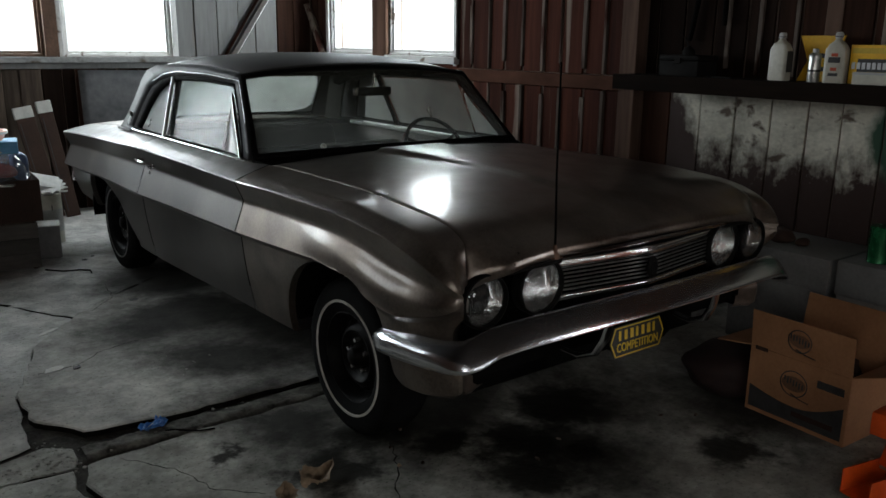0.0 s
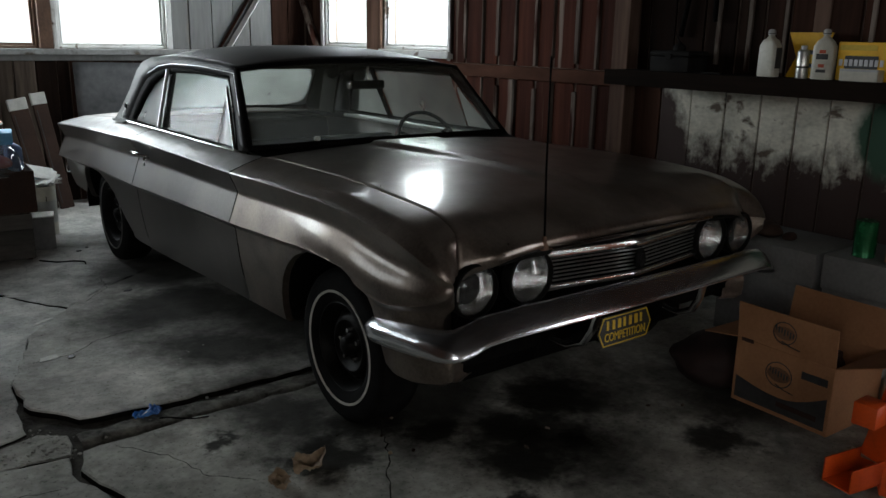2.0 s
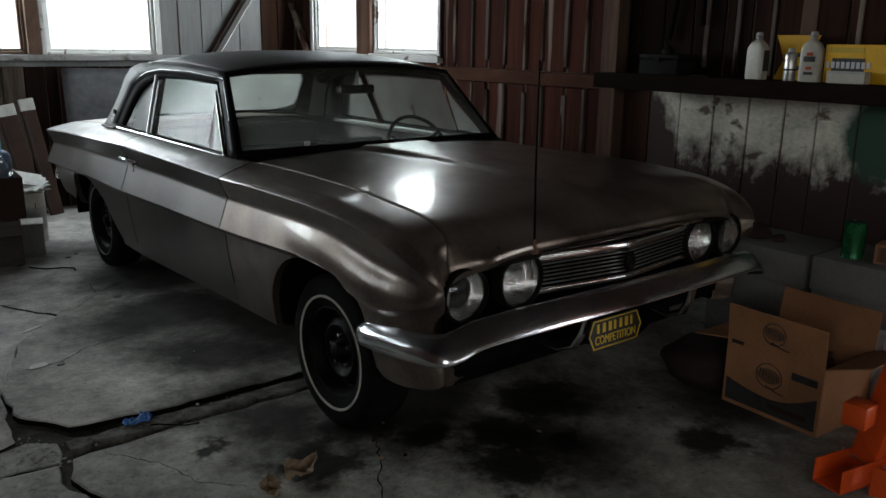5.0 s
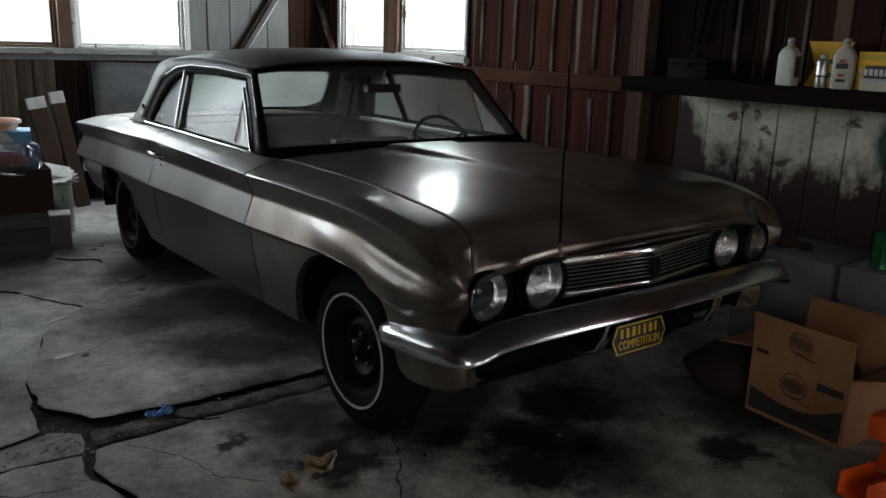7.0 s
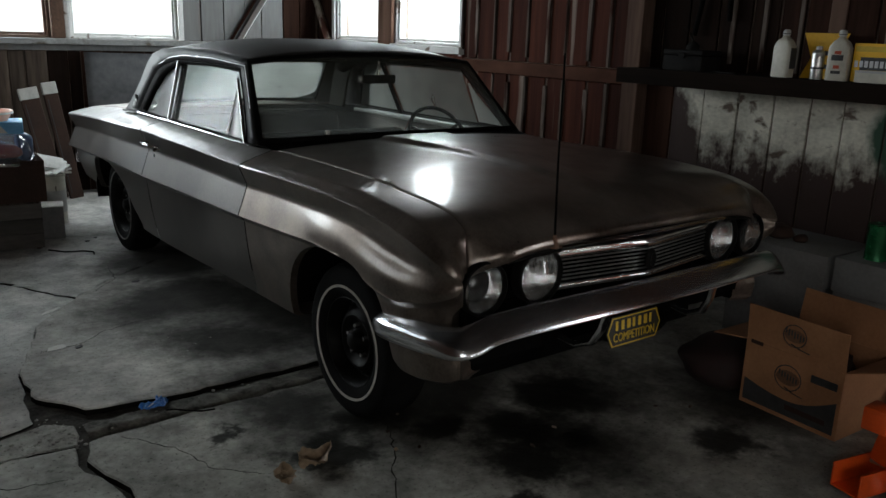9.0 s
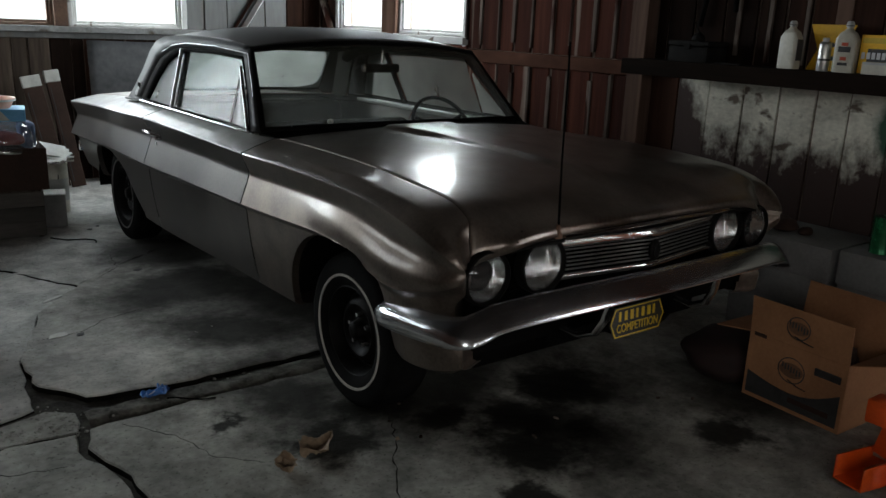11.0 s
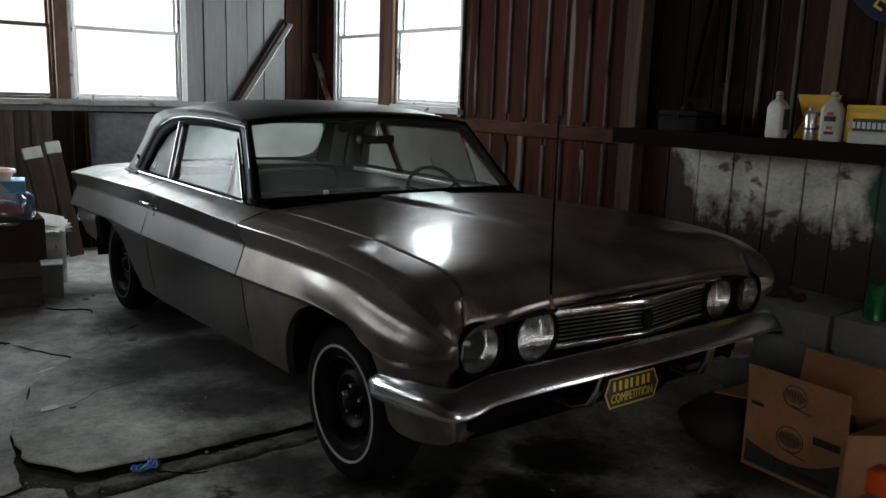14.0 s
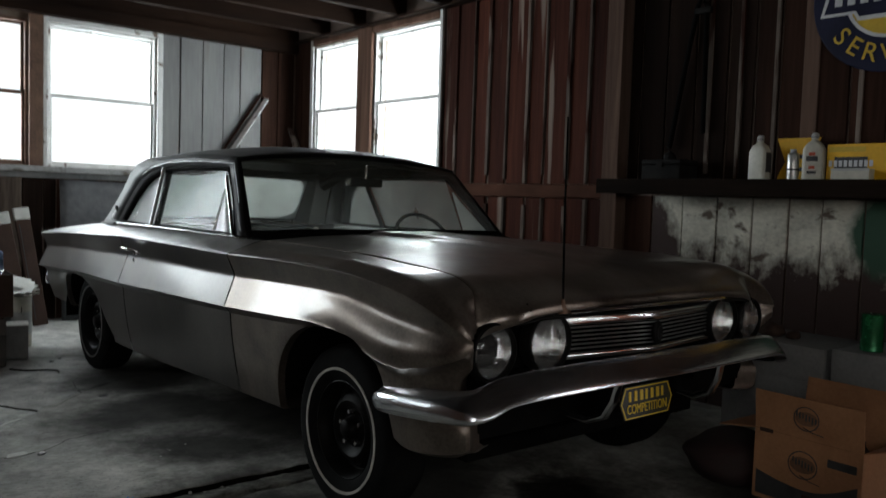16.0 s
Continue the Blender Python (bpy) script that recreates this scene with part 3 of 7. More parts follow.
def sash_window(name, place, a, b, z0, z1, mid, frame_mat, sash_mat, label):
    """A double-hung window: frame, two sashes, panes, sill."""
    top = tagged(new(name), label, "window", kind="structure")
    part("window_frame", frame_ring(place, a, b, z0, z1, 0.022, 0.0, 0.10), frame_mat, top)
    lo, hi = (z0 + 0.023, mid + 0.010), (mid - 0.010, z1 - 0.023)
    for n, (h, d) in enumerate(((lo, 0.020), (hi, 0.055))):
        s = part("sash", frame_ring(place, a + 0.023, b - 0.023, *h, 0.020, d, d + 0.03), sash_mat, top)
        g = box(*place(a + 0.040, b - 0.040, h[0] + 0.016, h[1] - 0.016, d + 0.013, d + 0.017))
        pane = part("pane", g, M_PANE, s, smooth=0)
        pane.visible_shadow = False
    part("meeting_rail", box(*place(a + 0.0235, b - 0.0235, mid - 0.017, mid + 0.015, 0.006, 0.0195), bev=0.002, segs=1), sash_mat, top)
    return top


def on_rear(a, b, z0, z1, d0, d1):
    return (a, YB + d0, z0), (b, YB + d1, z1)


def on_side(a, b, z0, z1, d0, d1):
    return (XR + d0, a, z0), (XR + d1, b, z1)


def on_far(a, b, z0, z1, d0, d1):
    return (XL - d1, a, z0), (XL - d0, b, z1)


sash_window("window_1", on_rear, *W1[0], *Z1, 1.900, M_WHITEWOOD, M_WHITEWOOD, "white-painted sash window with two panes")
sash_window("window_2", on_rear, *W1[1], *Z1, 1.90, M_SASH, M_SASH, "bare brown wooden sash window with two panes")
for w in W1[2:]:
    sash_window("window_8", on_rear, *w, *Z1, 1.90, M_SASH, M_SASH, "bare brown wooden sash window")
sash_window("window_3", on_side, *W2[0], *Z2, 1.95, M_WHITEWOOD, M_WHITEWOOD, "narrow white sash window beside a wooden post")
sash_window("window_4", on_side, *W2[1], *Z2, 1.965, M_WHITEWOOD, M_WHITEWOOD, "white sash window beside a wooden post")
for k, w in enumerate(W3):
    sash_window("window_5", on_far, *w, 1.2, 2.4, 1.8, M_WHITEWOOD, M_WHITEWOOD, "white sash window in the far wall")


part("door_frame", frame_ring(on_side, -3.60, -2.80, -0.02, 2.05, 0.03, -0.01, 0.12), M_POSTWOOD, wall_side, "rough door frame")
for w in W4:
    sash_window("fill_window", lambda a, b, z0, z1, d0, d1: ((a, YF - d1, z0), (b, YF - d0, z1)), *w, 1.2, 2.1, 1.65, M_WHITEWOOD, M_WHITEWOOD, "white sash window in the front wall")


def trim(name, a, b, mat, label, bev=0.004):
    return tagged(part(name, box(a, b, bev, segs=1), mat), label, "trim", kind="structure")


trim("trim_sill_rear", (-4.15, YB - 0.085, 1.250), (1.02, YB - 0.003, 1.298), M_SILL, "grimy white-painted window sill board")
trim("trim_apron_rear", (-4.15, YB - 0.04, 1.20), (0.9, YB - 0.003, 1.248), M_GREYBOARD, "grey-painted apron under the sill")
trim("trim_casing_rear", (0.422, YB - 0.03, 1.30), (0.47, YB - 0.003, 2.545), M_WHITEWOOD, "white window casing")
trim("trim_casing_middle", (-0.540, YB - 0.035, 1.30), (-0.503, YB - 0.003, 2.545), M_WHITEWOOD, "white window casing")
trim("trim_post_rear", (-0.648, YB - 0.05, 1.30), (-0.543, YB - 0.003, 2.545), M_SASH, "dark brown post between two windows")
trim("trim_head_rear", (-0.50, YB - 0.03, 2.502), (0.42, YB - 0.003, 2.545), M_WHITEWOOD, "white head casing")
trim("trim_mullion_side", (XR - 0.04, 3.652, 1.25), (XR - 0.003, 3.868, 2.66), M_POSTWOOD, "rough brown post between the side windows")
trim("trim_casing_side", (XR - 0.025, 4.672, 1.27), (XR - 0.003, 4.72, 2.64), M_WHITEWOOD, "white window casing")
trim("trim_casing_side_2", (XR - 0.025, 2.672, 1.27), (XR - 0.003, 2.717, 2.64), M_WHITEWOOD, "white window casing")
trim("trim_sill_side", (XR - 0.06, 2.66, 1.285), (XR - 0.003, 3.648, 1.342), M_WHITEWOOD, "white window sill")
trim("trim_sill_side_2", (XR - 0.06, 3.872, 1.285), (XR - 0.003, 4.74, 1.342), M_WHITEWOOD, "white window sill")
trim("trim_head_side", (XR - 0.03, 2.72, 2.583), (XR - 0.003, 4.67, 2.637), M_POSTWOOD, "brown head board over the side windows")

# inner boards, piece by piece
def boards(owner, mat, spans, z0, z1, place, depth=0.022, seed=0, gap=0.008, name="board"):
    rnd = random.Random(seed)
    for a, b in spans:
        d = depth * rnd.uniform(0.6, 1.2)
        ob = part(name, box(*place(a + gap / 2, b - gap / 2, z0, z1, d), bev=0.003, segs=1), mat, owner, smooth=30)


def split(a, b, w, seed):
    rnd, out, s = random.Random(seed), [], a
    while s < b - 0.4 * w:
        e = min(b, s + w * rnd.uniform(0.8, 1.2))
        out.append((s, b if b - e < 0.4 * w else e))
        s = e
    return out


def rear(a, b, z0, z1, d):
    return (a, YB - d, z0), (b, YB - 0.001, z1)


def side(a, b, z0, z1, d):
    return (XR - d, a, z0), (XR - 0.001, b, z1)


boards(wall_rear, M_GREYBOARD, split(0.473, 1.46, 0.19, 1), 1.30, 2.545, rear, 0.02, 1)
boards(wall_rear, M_DARKWOOD, split(1.46, 1.82, 0.15, 2), 0.0, 2.545, rear, 0.02, 2)
boards(wall_rear, M_GREYBROWN, split(-2.2, -0.70, 0.14, 3), 0.0, 1.198, rear, 0.02, 3)
boards(wall_rear, M_BLACKWOOD, split(-0.698, -0.43, 0.14, 22), 0.0, 1.198, rear, 0.016, 22)
boards(wall_rear, M_DARKWOOD, split(-4.2, -2.2, 0.2, 13), 0.0, 1.198, rear, 0.02, 13)
boards(wall_rear, M_DARKWOOD, split(-0.43, 1.46, 0.2, 4), 0.0, 1.198, rear, 0.012, 4)
boards(wall_side, M_DARKWOOD, split(4.722, 5.02, 0.15, 5), 0.0, 2.64, side, 0.02, 5)
boards(wall_side, M_BROWN, split(2.66, 4.72, 0.2, 6), 0.0, 1.283, side, 0.02, 6)
SPANS = split(0.96, 2.668, 0.205, 7)
boards(wall_side, M_BROWN, SPANS, 1.262, 2.64, side, 0.018, 7, gap=0.030)
boards(wall_side, M_BROWN, SPANS, 0.0, 1.165, side, 0.018, 8, gap=0.034)
for n, (a, b) in enumerate(SPANS):
    w = (0.011, 0.016, 0.008, 0.014)[n % 4]
    part("batten", box((XR - 0.030, b - w, 1.265 + 0.03 * (n % 3)), (XR - 0.001, b + w, 2.64), 0.003, segs=1), M_BATTEN, wall_side)
    part("batten", box((XR - 0.030, b - w * 1.3, 0.3), (XR - 0.001, b + w * 1.1, 1.16 - 0.05 * (n % 2)), 0.003, segs=1), M_BATTEN, wall_side)
trim("trim_rail_side", (XR - 0.045, 0.962, 1.168), (XR - 0.002, 2.66, 1.258), M_RAIL, "rough brown horizontal rail on the board wall")
trim("trim_post_side", (XR - 0.10, 0.83, 0.0), (XR - 0.002, 0.955, 2.64), M_OLDPOST, "rough brown wall post")
boards(wall_side, M_DARKWOOD, [*split(-5.0, -3.98, 0.2, 19), *split(-3.12, -0.02, 0.19, 9)], 1.24, 2.64, side, 0.018, 9, gap=0.012)
boards(wall_side, M_BLACKWOOD, split(-0.015, 0.825, 0.19, 21), 1.24, 2.64, side, 0.018, 21, gap=0.012)
for y, w, z in ((0.26, 0.014, 1.33), (0.067, 0.013, 1.30), (-0.14, 0.011, 1.30), (-0.332, 0.042, 1.29), (-0.586, 0.012, 1.30), (-0.80, 0.008, 1.30), (-1.24, 0.008, 1.30), (-2.05, 0.010, 1.30)):
    part("batten", box((XR - 0.028, y - w, z), (XR - 0.001, y + w, 2.64), 0.003, segs=1), M_BATTEN if w < 0.03 else M_OLDPOST, wall_side)
boards(wall_side, M_PEEL, split(-1.7, 0.62, 0.205, 11), 0.0, 1.195, side, 0.02, 11, gap=0.010)
boards(wall_side, M_DARKWOOD, [*split(-5.0, -3.98, 0.22, 20), *split(-3.12, -1.7, 0.22, 12)], 0.0, 1.195, side, 0.02, 12)
boards(wall_side, M_DARKWOOD, [(0.62, 0.828)], 0.0, 1.195, side, 0.02, 14)
far_place = lambda a, b, z0, z1, d: ((XL + 0.001, a, z0), (XL + d, b, z1))
for a, b in ((YF, -3.90), (-2.90, 3.05), (4.05, YB - 0.03)):
    boards(wall_far, M_DARKWOOD, split(a, b, 0.3, 15), 0.0, 2.7, far_place, 0.02, 15)
for w in W3:
    boards(wall_far, M_DARKWOOD, split(*w, 0.3, 16), 0.0, 1.19, far_place, 0.02, 16)
boards(wall_front, M_DARKWOOD, split(XL + 0.03, XR - 0.03, 0.3, 17), 0.0, 1.19, lambda a, b, z0, z1, d: ((a, YF + 0.001, z0), (b, YF + d, z1)), 0.02, 17)

# diagonal braces in the corner
bm = tube([(0.98, YB - 0.055, 1.30), (1.50, YB - 0.055, 2.06)], 0.05, 4, flat=0.5)
tagged(part("brace", bm, M_WHITEWOOD, smooth=0), "white-painted diagonal wooden brace in the corner", "brace", "corner braces")
bm = tube([(XR - 0.055, 4.70, 1.30), (XR - 0.055, 5.02, 1.80)], 0.045, 4, flat=0.5)
tagged(part("brace", bm, M_BATTEN, smooth=0), "weathered diagonal brace nailed to the side wall", "brace", "corner braces")
bm = tube([(0.90, YB - 0.045, 1.30), (1.44, YB - 0.045, 2.10)], 0.035, 4, flat=0.4)
tagged(part("brace", bm, M_DARKWOOD, smooth=0), "dark diagonal board behind the white brace", "brace", "corner braces")

# large dark sheet standing under the window behind the car
bm = sheet(lambda u, v: (-0.42 + 1.85 * u, YB - 0.055 - 0.10 * (1 - v) - 0.012 * math.sin(7 * u + 2 * v), 0.0 + 1.19 * v - 0.012 * math.sin(3.1 * u)), 30, 14)
dark_sheet = part("wall_sheet", bm, M_SLATE)
thick(dark_sheet, 0.012)
tagged(dark_sheet, "large dark grey sheet leaning against the rear wall", "sheet")

# ---- the car: an old two-door coupe, axles at y = 0 and y = 2.847, nose towards -y ----
M_PAINT = material("dull_bronze_paint", (0.074, 0.059, 0.048), (0.195, 0.158, 0.131), 0.32, metal=0.80, scale=5.5, fine=90, bump=0.03, coat=0.50, rough_var=0.14)
M_ROOF = material("dark_dusty_roof_paint", (0.015, 0.0145, 0.014), (0.042, 0.040, 0.038), 0.5, scale=3, fine=90, bump=0.04, coat=0.02, spec=0.22)


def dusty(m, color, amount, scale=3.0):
    """Settled dust in uneven patches on upward faces, pale enough to paint in top light too."""
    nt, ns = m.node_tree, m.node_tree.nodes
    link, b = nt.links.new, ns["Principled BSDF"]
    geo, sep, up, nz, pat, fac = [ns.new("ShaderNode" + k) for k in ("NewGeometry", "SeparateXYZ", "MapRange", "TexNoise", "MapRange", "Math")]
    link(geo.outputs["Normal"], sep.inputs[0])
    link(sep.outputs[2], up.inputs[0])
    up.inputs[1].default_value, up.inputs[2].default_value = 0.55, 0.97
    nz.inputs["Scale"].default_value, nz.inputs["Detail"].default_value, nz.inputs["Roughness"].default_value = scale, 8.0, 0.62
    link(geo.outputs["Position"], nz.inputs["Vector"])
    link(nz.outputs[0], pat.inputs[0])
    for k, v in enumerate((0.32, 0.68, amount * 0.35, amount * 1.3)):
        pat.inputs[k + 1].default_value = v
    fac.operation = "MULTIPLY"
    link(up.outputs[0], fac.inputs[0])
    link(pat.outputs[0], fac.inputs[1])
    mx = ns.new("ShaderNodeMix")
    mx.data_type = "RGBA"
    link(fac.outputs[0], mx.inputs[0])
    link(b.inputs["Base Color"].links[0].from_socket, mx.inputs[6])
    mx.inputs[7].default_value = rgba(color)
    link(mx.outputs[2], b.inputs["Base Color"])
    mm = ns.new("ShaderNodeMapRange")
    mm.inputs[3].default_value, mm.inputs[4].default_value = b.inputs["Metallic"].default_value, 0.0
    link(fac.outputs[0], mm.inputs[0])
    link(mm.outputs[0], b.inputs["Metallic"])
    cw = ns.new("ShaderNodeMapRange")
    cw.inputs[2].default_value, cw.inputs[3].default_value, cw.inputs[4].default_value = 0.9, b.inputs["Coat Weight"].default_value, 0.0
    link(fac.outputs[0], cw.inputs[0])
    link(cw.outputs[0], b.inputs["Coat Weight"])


# greyer paint for doors and quarters, darkened further to hold their shade
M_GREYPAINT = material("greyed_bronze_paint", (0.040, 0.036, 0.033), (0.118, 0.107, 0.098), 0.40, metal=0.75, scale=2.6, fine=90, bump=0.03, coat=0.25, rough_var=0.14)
# these amounts also stand in for window light on hood and deck
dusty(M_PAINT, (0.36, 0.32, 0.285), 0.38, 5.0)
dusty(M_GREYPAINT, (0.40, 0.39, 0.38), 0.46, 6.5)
M_GREYPAINT.node_tree.nodes["Principled BSDF"].inputs["Coat Roughness"].default_value = 0.12
dusty(M_ROOF, (0.22, 0.21, 0.20), 0.09)
M_PAINT.node_tree.nodes["Principled BSDF"].inputs["Coat Roughness"].default_value = 0.085
M_CHROME = material("aged_chrome", (0.56, 0.555, 0.55), (0.76, 0.755, 0.75), 0.20, metal=1.0, scale=8, fine=150, bump=0.03, rough_var=0.09)
M_BUMPER = material("dull_bumper_chrome", (0.56, 0.57, 0.59), (0.74, 0.75, 0.77), 0.20, metal=1.0, scale=8, fine=150, bump=0.03, rough_var=0.08)
dusty(M_BUMPER, (0.20, 0.20, 0.20), 0.06, 7.0)
M_TRIMCHROME = material("weathered_bright_trim", (0.56, 0.56, 0.56), (0.78, 0.78, 0.78), 0.30, metal=0.9, scale=8, fine=150, bump=0.05)
M_RUBBER = material("tyre_rubber", (0.003, 0.003, 0.003), (0.009, 0.0088, 0.0085), 0.85, scale=10, fine=90, bump=0.2, spec=0.06)
M_WHITEWALL = material("whitewall_stripe", (0.30, 0.285, 0.245), (0.48, 0.455, 0.40), 0.7, scale=12, fine=80, bump=0.1)
# rear whitewalls darkened to hold the shade of their wheel arches
M_SHADEDWALL = material("shaded_whitewall", (0.03, 0.03, 0.028), (0.16, 0.155, 0.145), 0.8, scale=5, fine=60, bump=0.1)
M_STEEL = material("black_steel_rim", (0.002, 0.002, 0.0018), (0.008, 0.0075, 0.007), 0.5, metal=0.0, scale=12, fine=90, bump=0.2, spec=0.08)
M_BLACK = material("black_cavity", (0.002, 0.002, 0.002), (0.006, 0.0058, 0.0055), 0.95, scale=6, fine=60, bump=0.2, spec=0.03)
M_GRILLE = material("dark_grille_metal", (0.12, 0.12, 0.12), (0.30, 0.30, 0.29), 0.32, metal=0.8, scale=9, fine=90, bump=0.1)
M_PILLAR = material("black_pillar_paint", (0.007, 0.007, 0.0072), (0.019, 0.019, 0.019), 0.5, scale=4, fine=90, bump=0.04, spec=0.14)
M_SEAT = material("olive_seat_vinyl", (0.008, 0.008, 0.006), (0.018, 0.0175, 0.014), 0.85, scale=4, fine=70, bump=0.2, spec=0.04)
# door tops coloured pale for the window light that falls on them
M_DOORTOP = material("window_lit_door_vinyl", (0.16, 0.165, 0.15), (0.30, 0.305, 0.28), 0.45, scale=6, fine=60, bump=0.1)
M_TRIMDARK = material("dark_window_rubber", (0.003, 0.003, 0.003), (0.007, 0.0068, 0.0065), 0.8, scale=8, fine=60, bump=0.1, spec=0.03)
M_CARGLASS = glass("dusty_car_glass", (0.66, 0.74, 0.72), 0.08, 0.12, 0.22, (0.20, 0.24, 0.23))
M_SHIELD = glass("dusty_windshield_glass", (0.92, 0.95, 0.91), 0.17, 0.12, 0.6, (0.46, 0.48, 0.41))
M_HAZE = glass("hazy_car_glass", (0.85, 0.90, 0.88), 0.42, 0.22, 0.30, (0.30, 0.34, 0.32))
# film close to white, painting in the vent glass's bright reflection
M_VENT = glass("whitened_vent_glass", (0.75, 0.8, 0.78), 0.90, 0.2, 0.6, (0.88, 0.90, 0.88))
M_LENS = glass("headlight_lens", (0.97, 0.98, 0.98), 0.045, 0.05, 1.0, (0.85, 0.87, 0.87))
M_REFLECTOR = material("lamp_reflector", (0.72, 0.72, 0.72), (0.92, 0.92, 0.92), 0.15, metal=1.0, scale=60, fine=190, bump=0.25)
M_LAMPBOWL = material("fluted_lamp_silver", (0.46, 0.46, 0.46), (0.85, 0.85, 0.85), 0.11, metal=1.0, scale=26, fine=90, bump=0.75, stretch=(3, 1, 0.5))
M_RED = material("red_tail_lens", (0.10, 0.006, 0.006), (0.2, 0.015, 0.012), 0.25, scale=10, fine=60, bump=0.1)
M_PLATEBLACK = material("plate_black", (0.008, 0.008, 0.008), (0.02, 0.02, 0.018), 0.5, scale=10, fine=60, bump=0.05)
M_YELLOW = material("plate_yellow", (0.55, 0.36, 0.02), (0.75, 0.52, 0.04), 0.5, scale=10, fine=60, bump=0.05)
M_WHITEKNOB = material("ivory_plastic", (0.5, 0.48, 0.42), (0.65, 0.62, 0.55), 0.4, scale=10, fine=60, bump=0.05)

car = thing("car", "dusty bronze two-door coupe with chrome bumper on cracked concrete", "car", at=Matrix.Translation((0.02, 0, 0)) @ Matrix.Diagonal((1.0225, 1, 1, 1)))

in_x = spline([(-0.712, 0.757), (-0.66, 0.744), (-0.55, 0.730), (-0.42, 0.718), (-0.2, 0.701), (0.0, 0.690), (0.3, 0.692), (0.6, 0.705), (0.75, 0.725), (0.86, 0.752), (2.7, 0.748), (3.0, 0.69), (3.8, 0.66)])
in_z = spline([(-0.712, 0.744), (-0.69, 0.784), (-0.66, 0.820), (-0.62, 0.855), (-0.56, 0.884), (-0.5, 0.898), (-0.42, 0.905), (-0.21, 0.913), (0.0, 0.922), (0.3, 0.928), (0.75, 0.932), (2.5, 0.925), (3.0, 0.905), (3.8, 0.85)])
shoulder_z = spline([(-0.712, 0.738), (-0.69, 0.772), (-0.64, 0.820), (-0.55, 0.863), (-0.43, 0.890), (-0.26, 0.905), (-0.08, 0.914), (0.1, 0.915), (0.8, 0.908)])
crest_x = spline([(-0.712, 0.815), (-0.70, 0.833), (-0.67, 0.852), (-0.62, 0.866), (-0.55, 0.873), (-0.3, 0.878), (0.3, 0.878), (1.0, 0.875), (2.0, 0.875), (3.0, 0.866), (3.8, 0.844)])
crest_z = spline([(-0.712, 0.730), (-0.70, 0.746), (-0.67, 0.770), (-0.62, 0.797), (-0.56, 0.821), (-0.47, 0.846), (-0.35, 0.867), (-0.18, 0.881), (0.04, 0.888), (0.4, 0.887), (0.77, 0.879), (1.4, 0.884), (1.93, 0.886), (2.5, 0.868), (2.9, 0.855), (3.3, 0.838), (3.8, 0.808)])
b_x = spline([(-0.712, 0.812), (-0.70, 0.830), (-0.68, 0.846), (-0.64, 0.862), (-0.58, 0.874), (-0.5, 0.883), (-0.4, 0.888), (-0.2, 0.890), (0.0, 0.891), (0.6, 0.890), (2.0, 0.889), (3.0, 0.881), (3.8, 0.862)])
b_z = spline([(-0.712, 0.712), (-0.70, 0.692), (-0.67, 0.668), (-0.62, 0.645), (-0.54, 0.629), (-0.47, 0.618), (-0.40, 0.617), (-0.32, 0.628), (-0.2, 0.660), (-0.07, 0.684), (0.06, 0.689), (0.3, 0.679), (0.73, 0.660), (1.5, 0.642), (2.1, 0.626), (2.7, 0.622), (3.2, 0.603), (3.8, 0.578)])
low_x = spline([(-0.712, 0.788), (-0.66, 0.820), (-0.60, 0.838), (-0.5, 0.851), (-0.3, 0.852), (0.5, 0.850), (2.0, 0.848), (3.0, 0.84), (3.8, 0.80)])
bot_z = spline([(-0.712, 0.40), (-0.6, 0.375), (-0.45, 0.362), (-0.3, 0.37), (0.3, 0.305), (1.0, 0.285), (2.2, 0.25), (2.6, 0.26), (3.2, 0.355), (3.8, 0.35)])


front_keys = spline([(0, 0.382), (20, 0.368), (50, 0.352), (85, 0.339), (111, 0.372), (126, 0.408), (137, 0.424), (147, 0.420), (162, 0.385), (180, 0.366)])


def front_arch(a):
    return front_keys(a)


rear_keys = spline([(0, 0.46), (15, 0.475), (36, 0.465), (49, 0.405), (77, 0.318), (107, 0.298), (144, 0.345), (165, 0.385), (180, 0.47)])


def swept_arch(a):
    return rear_keys(a)


ARCHES = ((0.02, 0.335, front_arch), (2.83, 0.28, swept_arch))


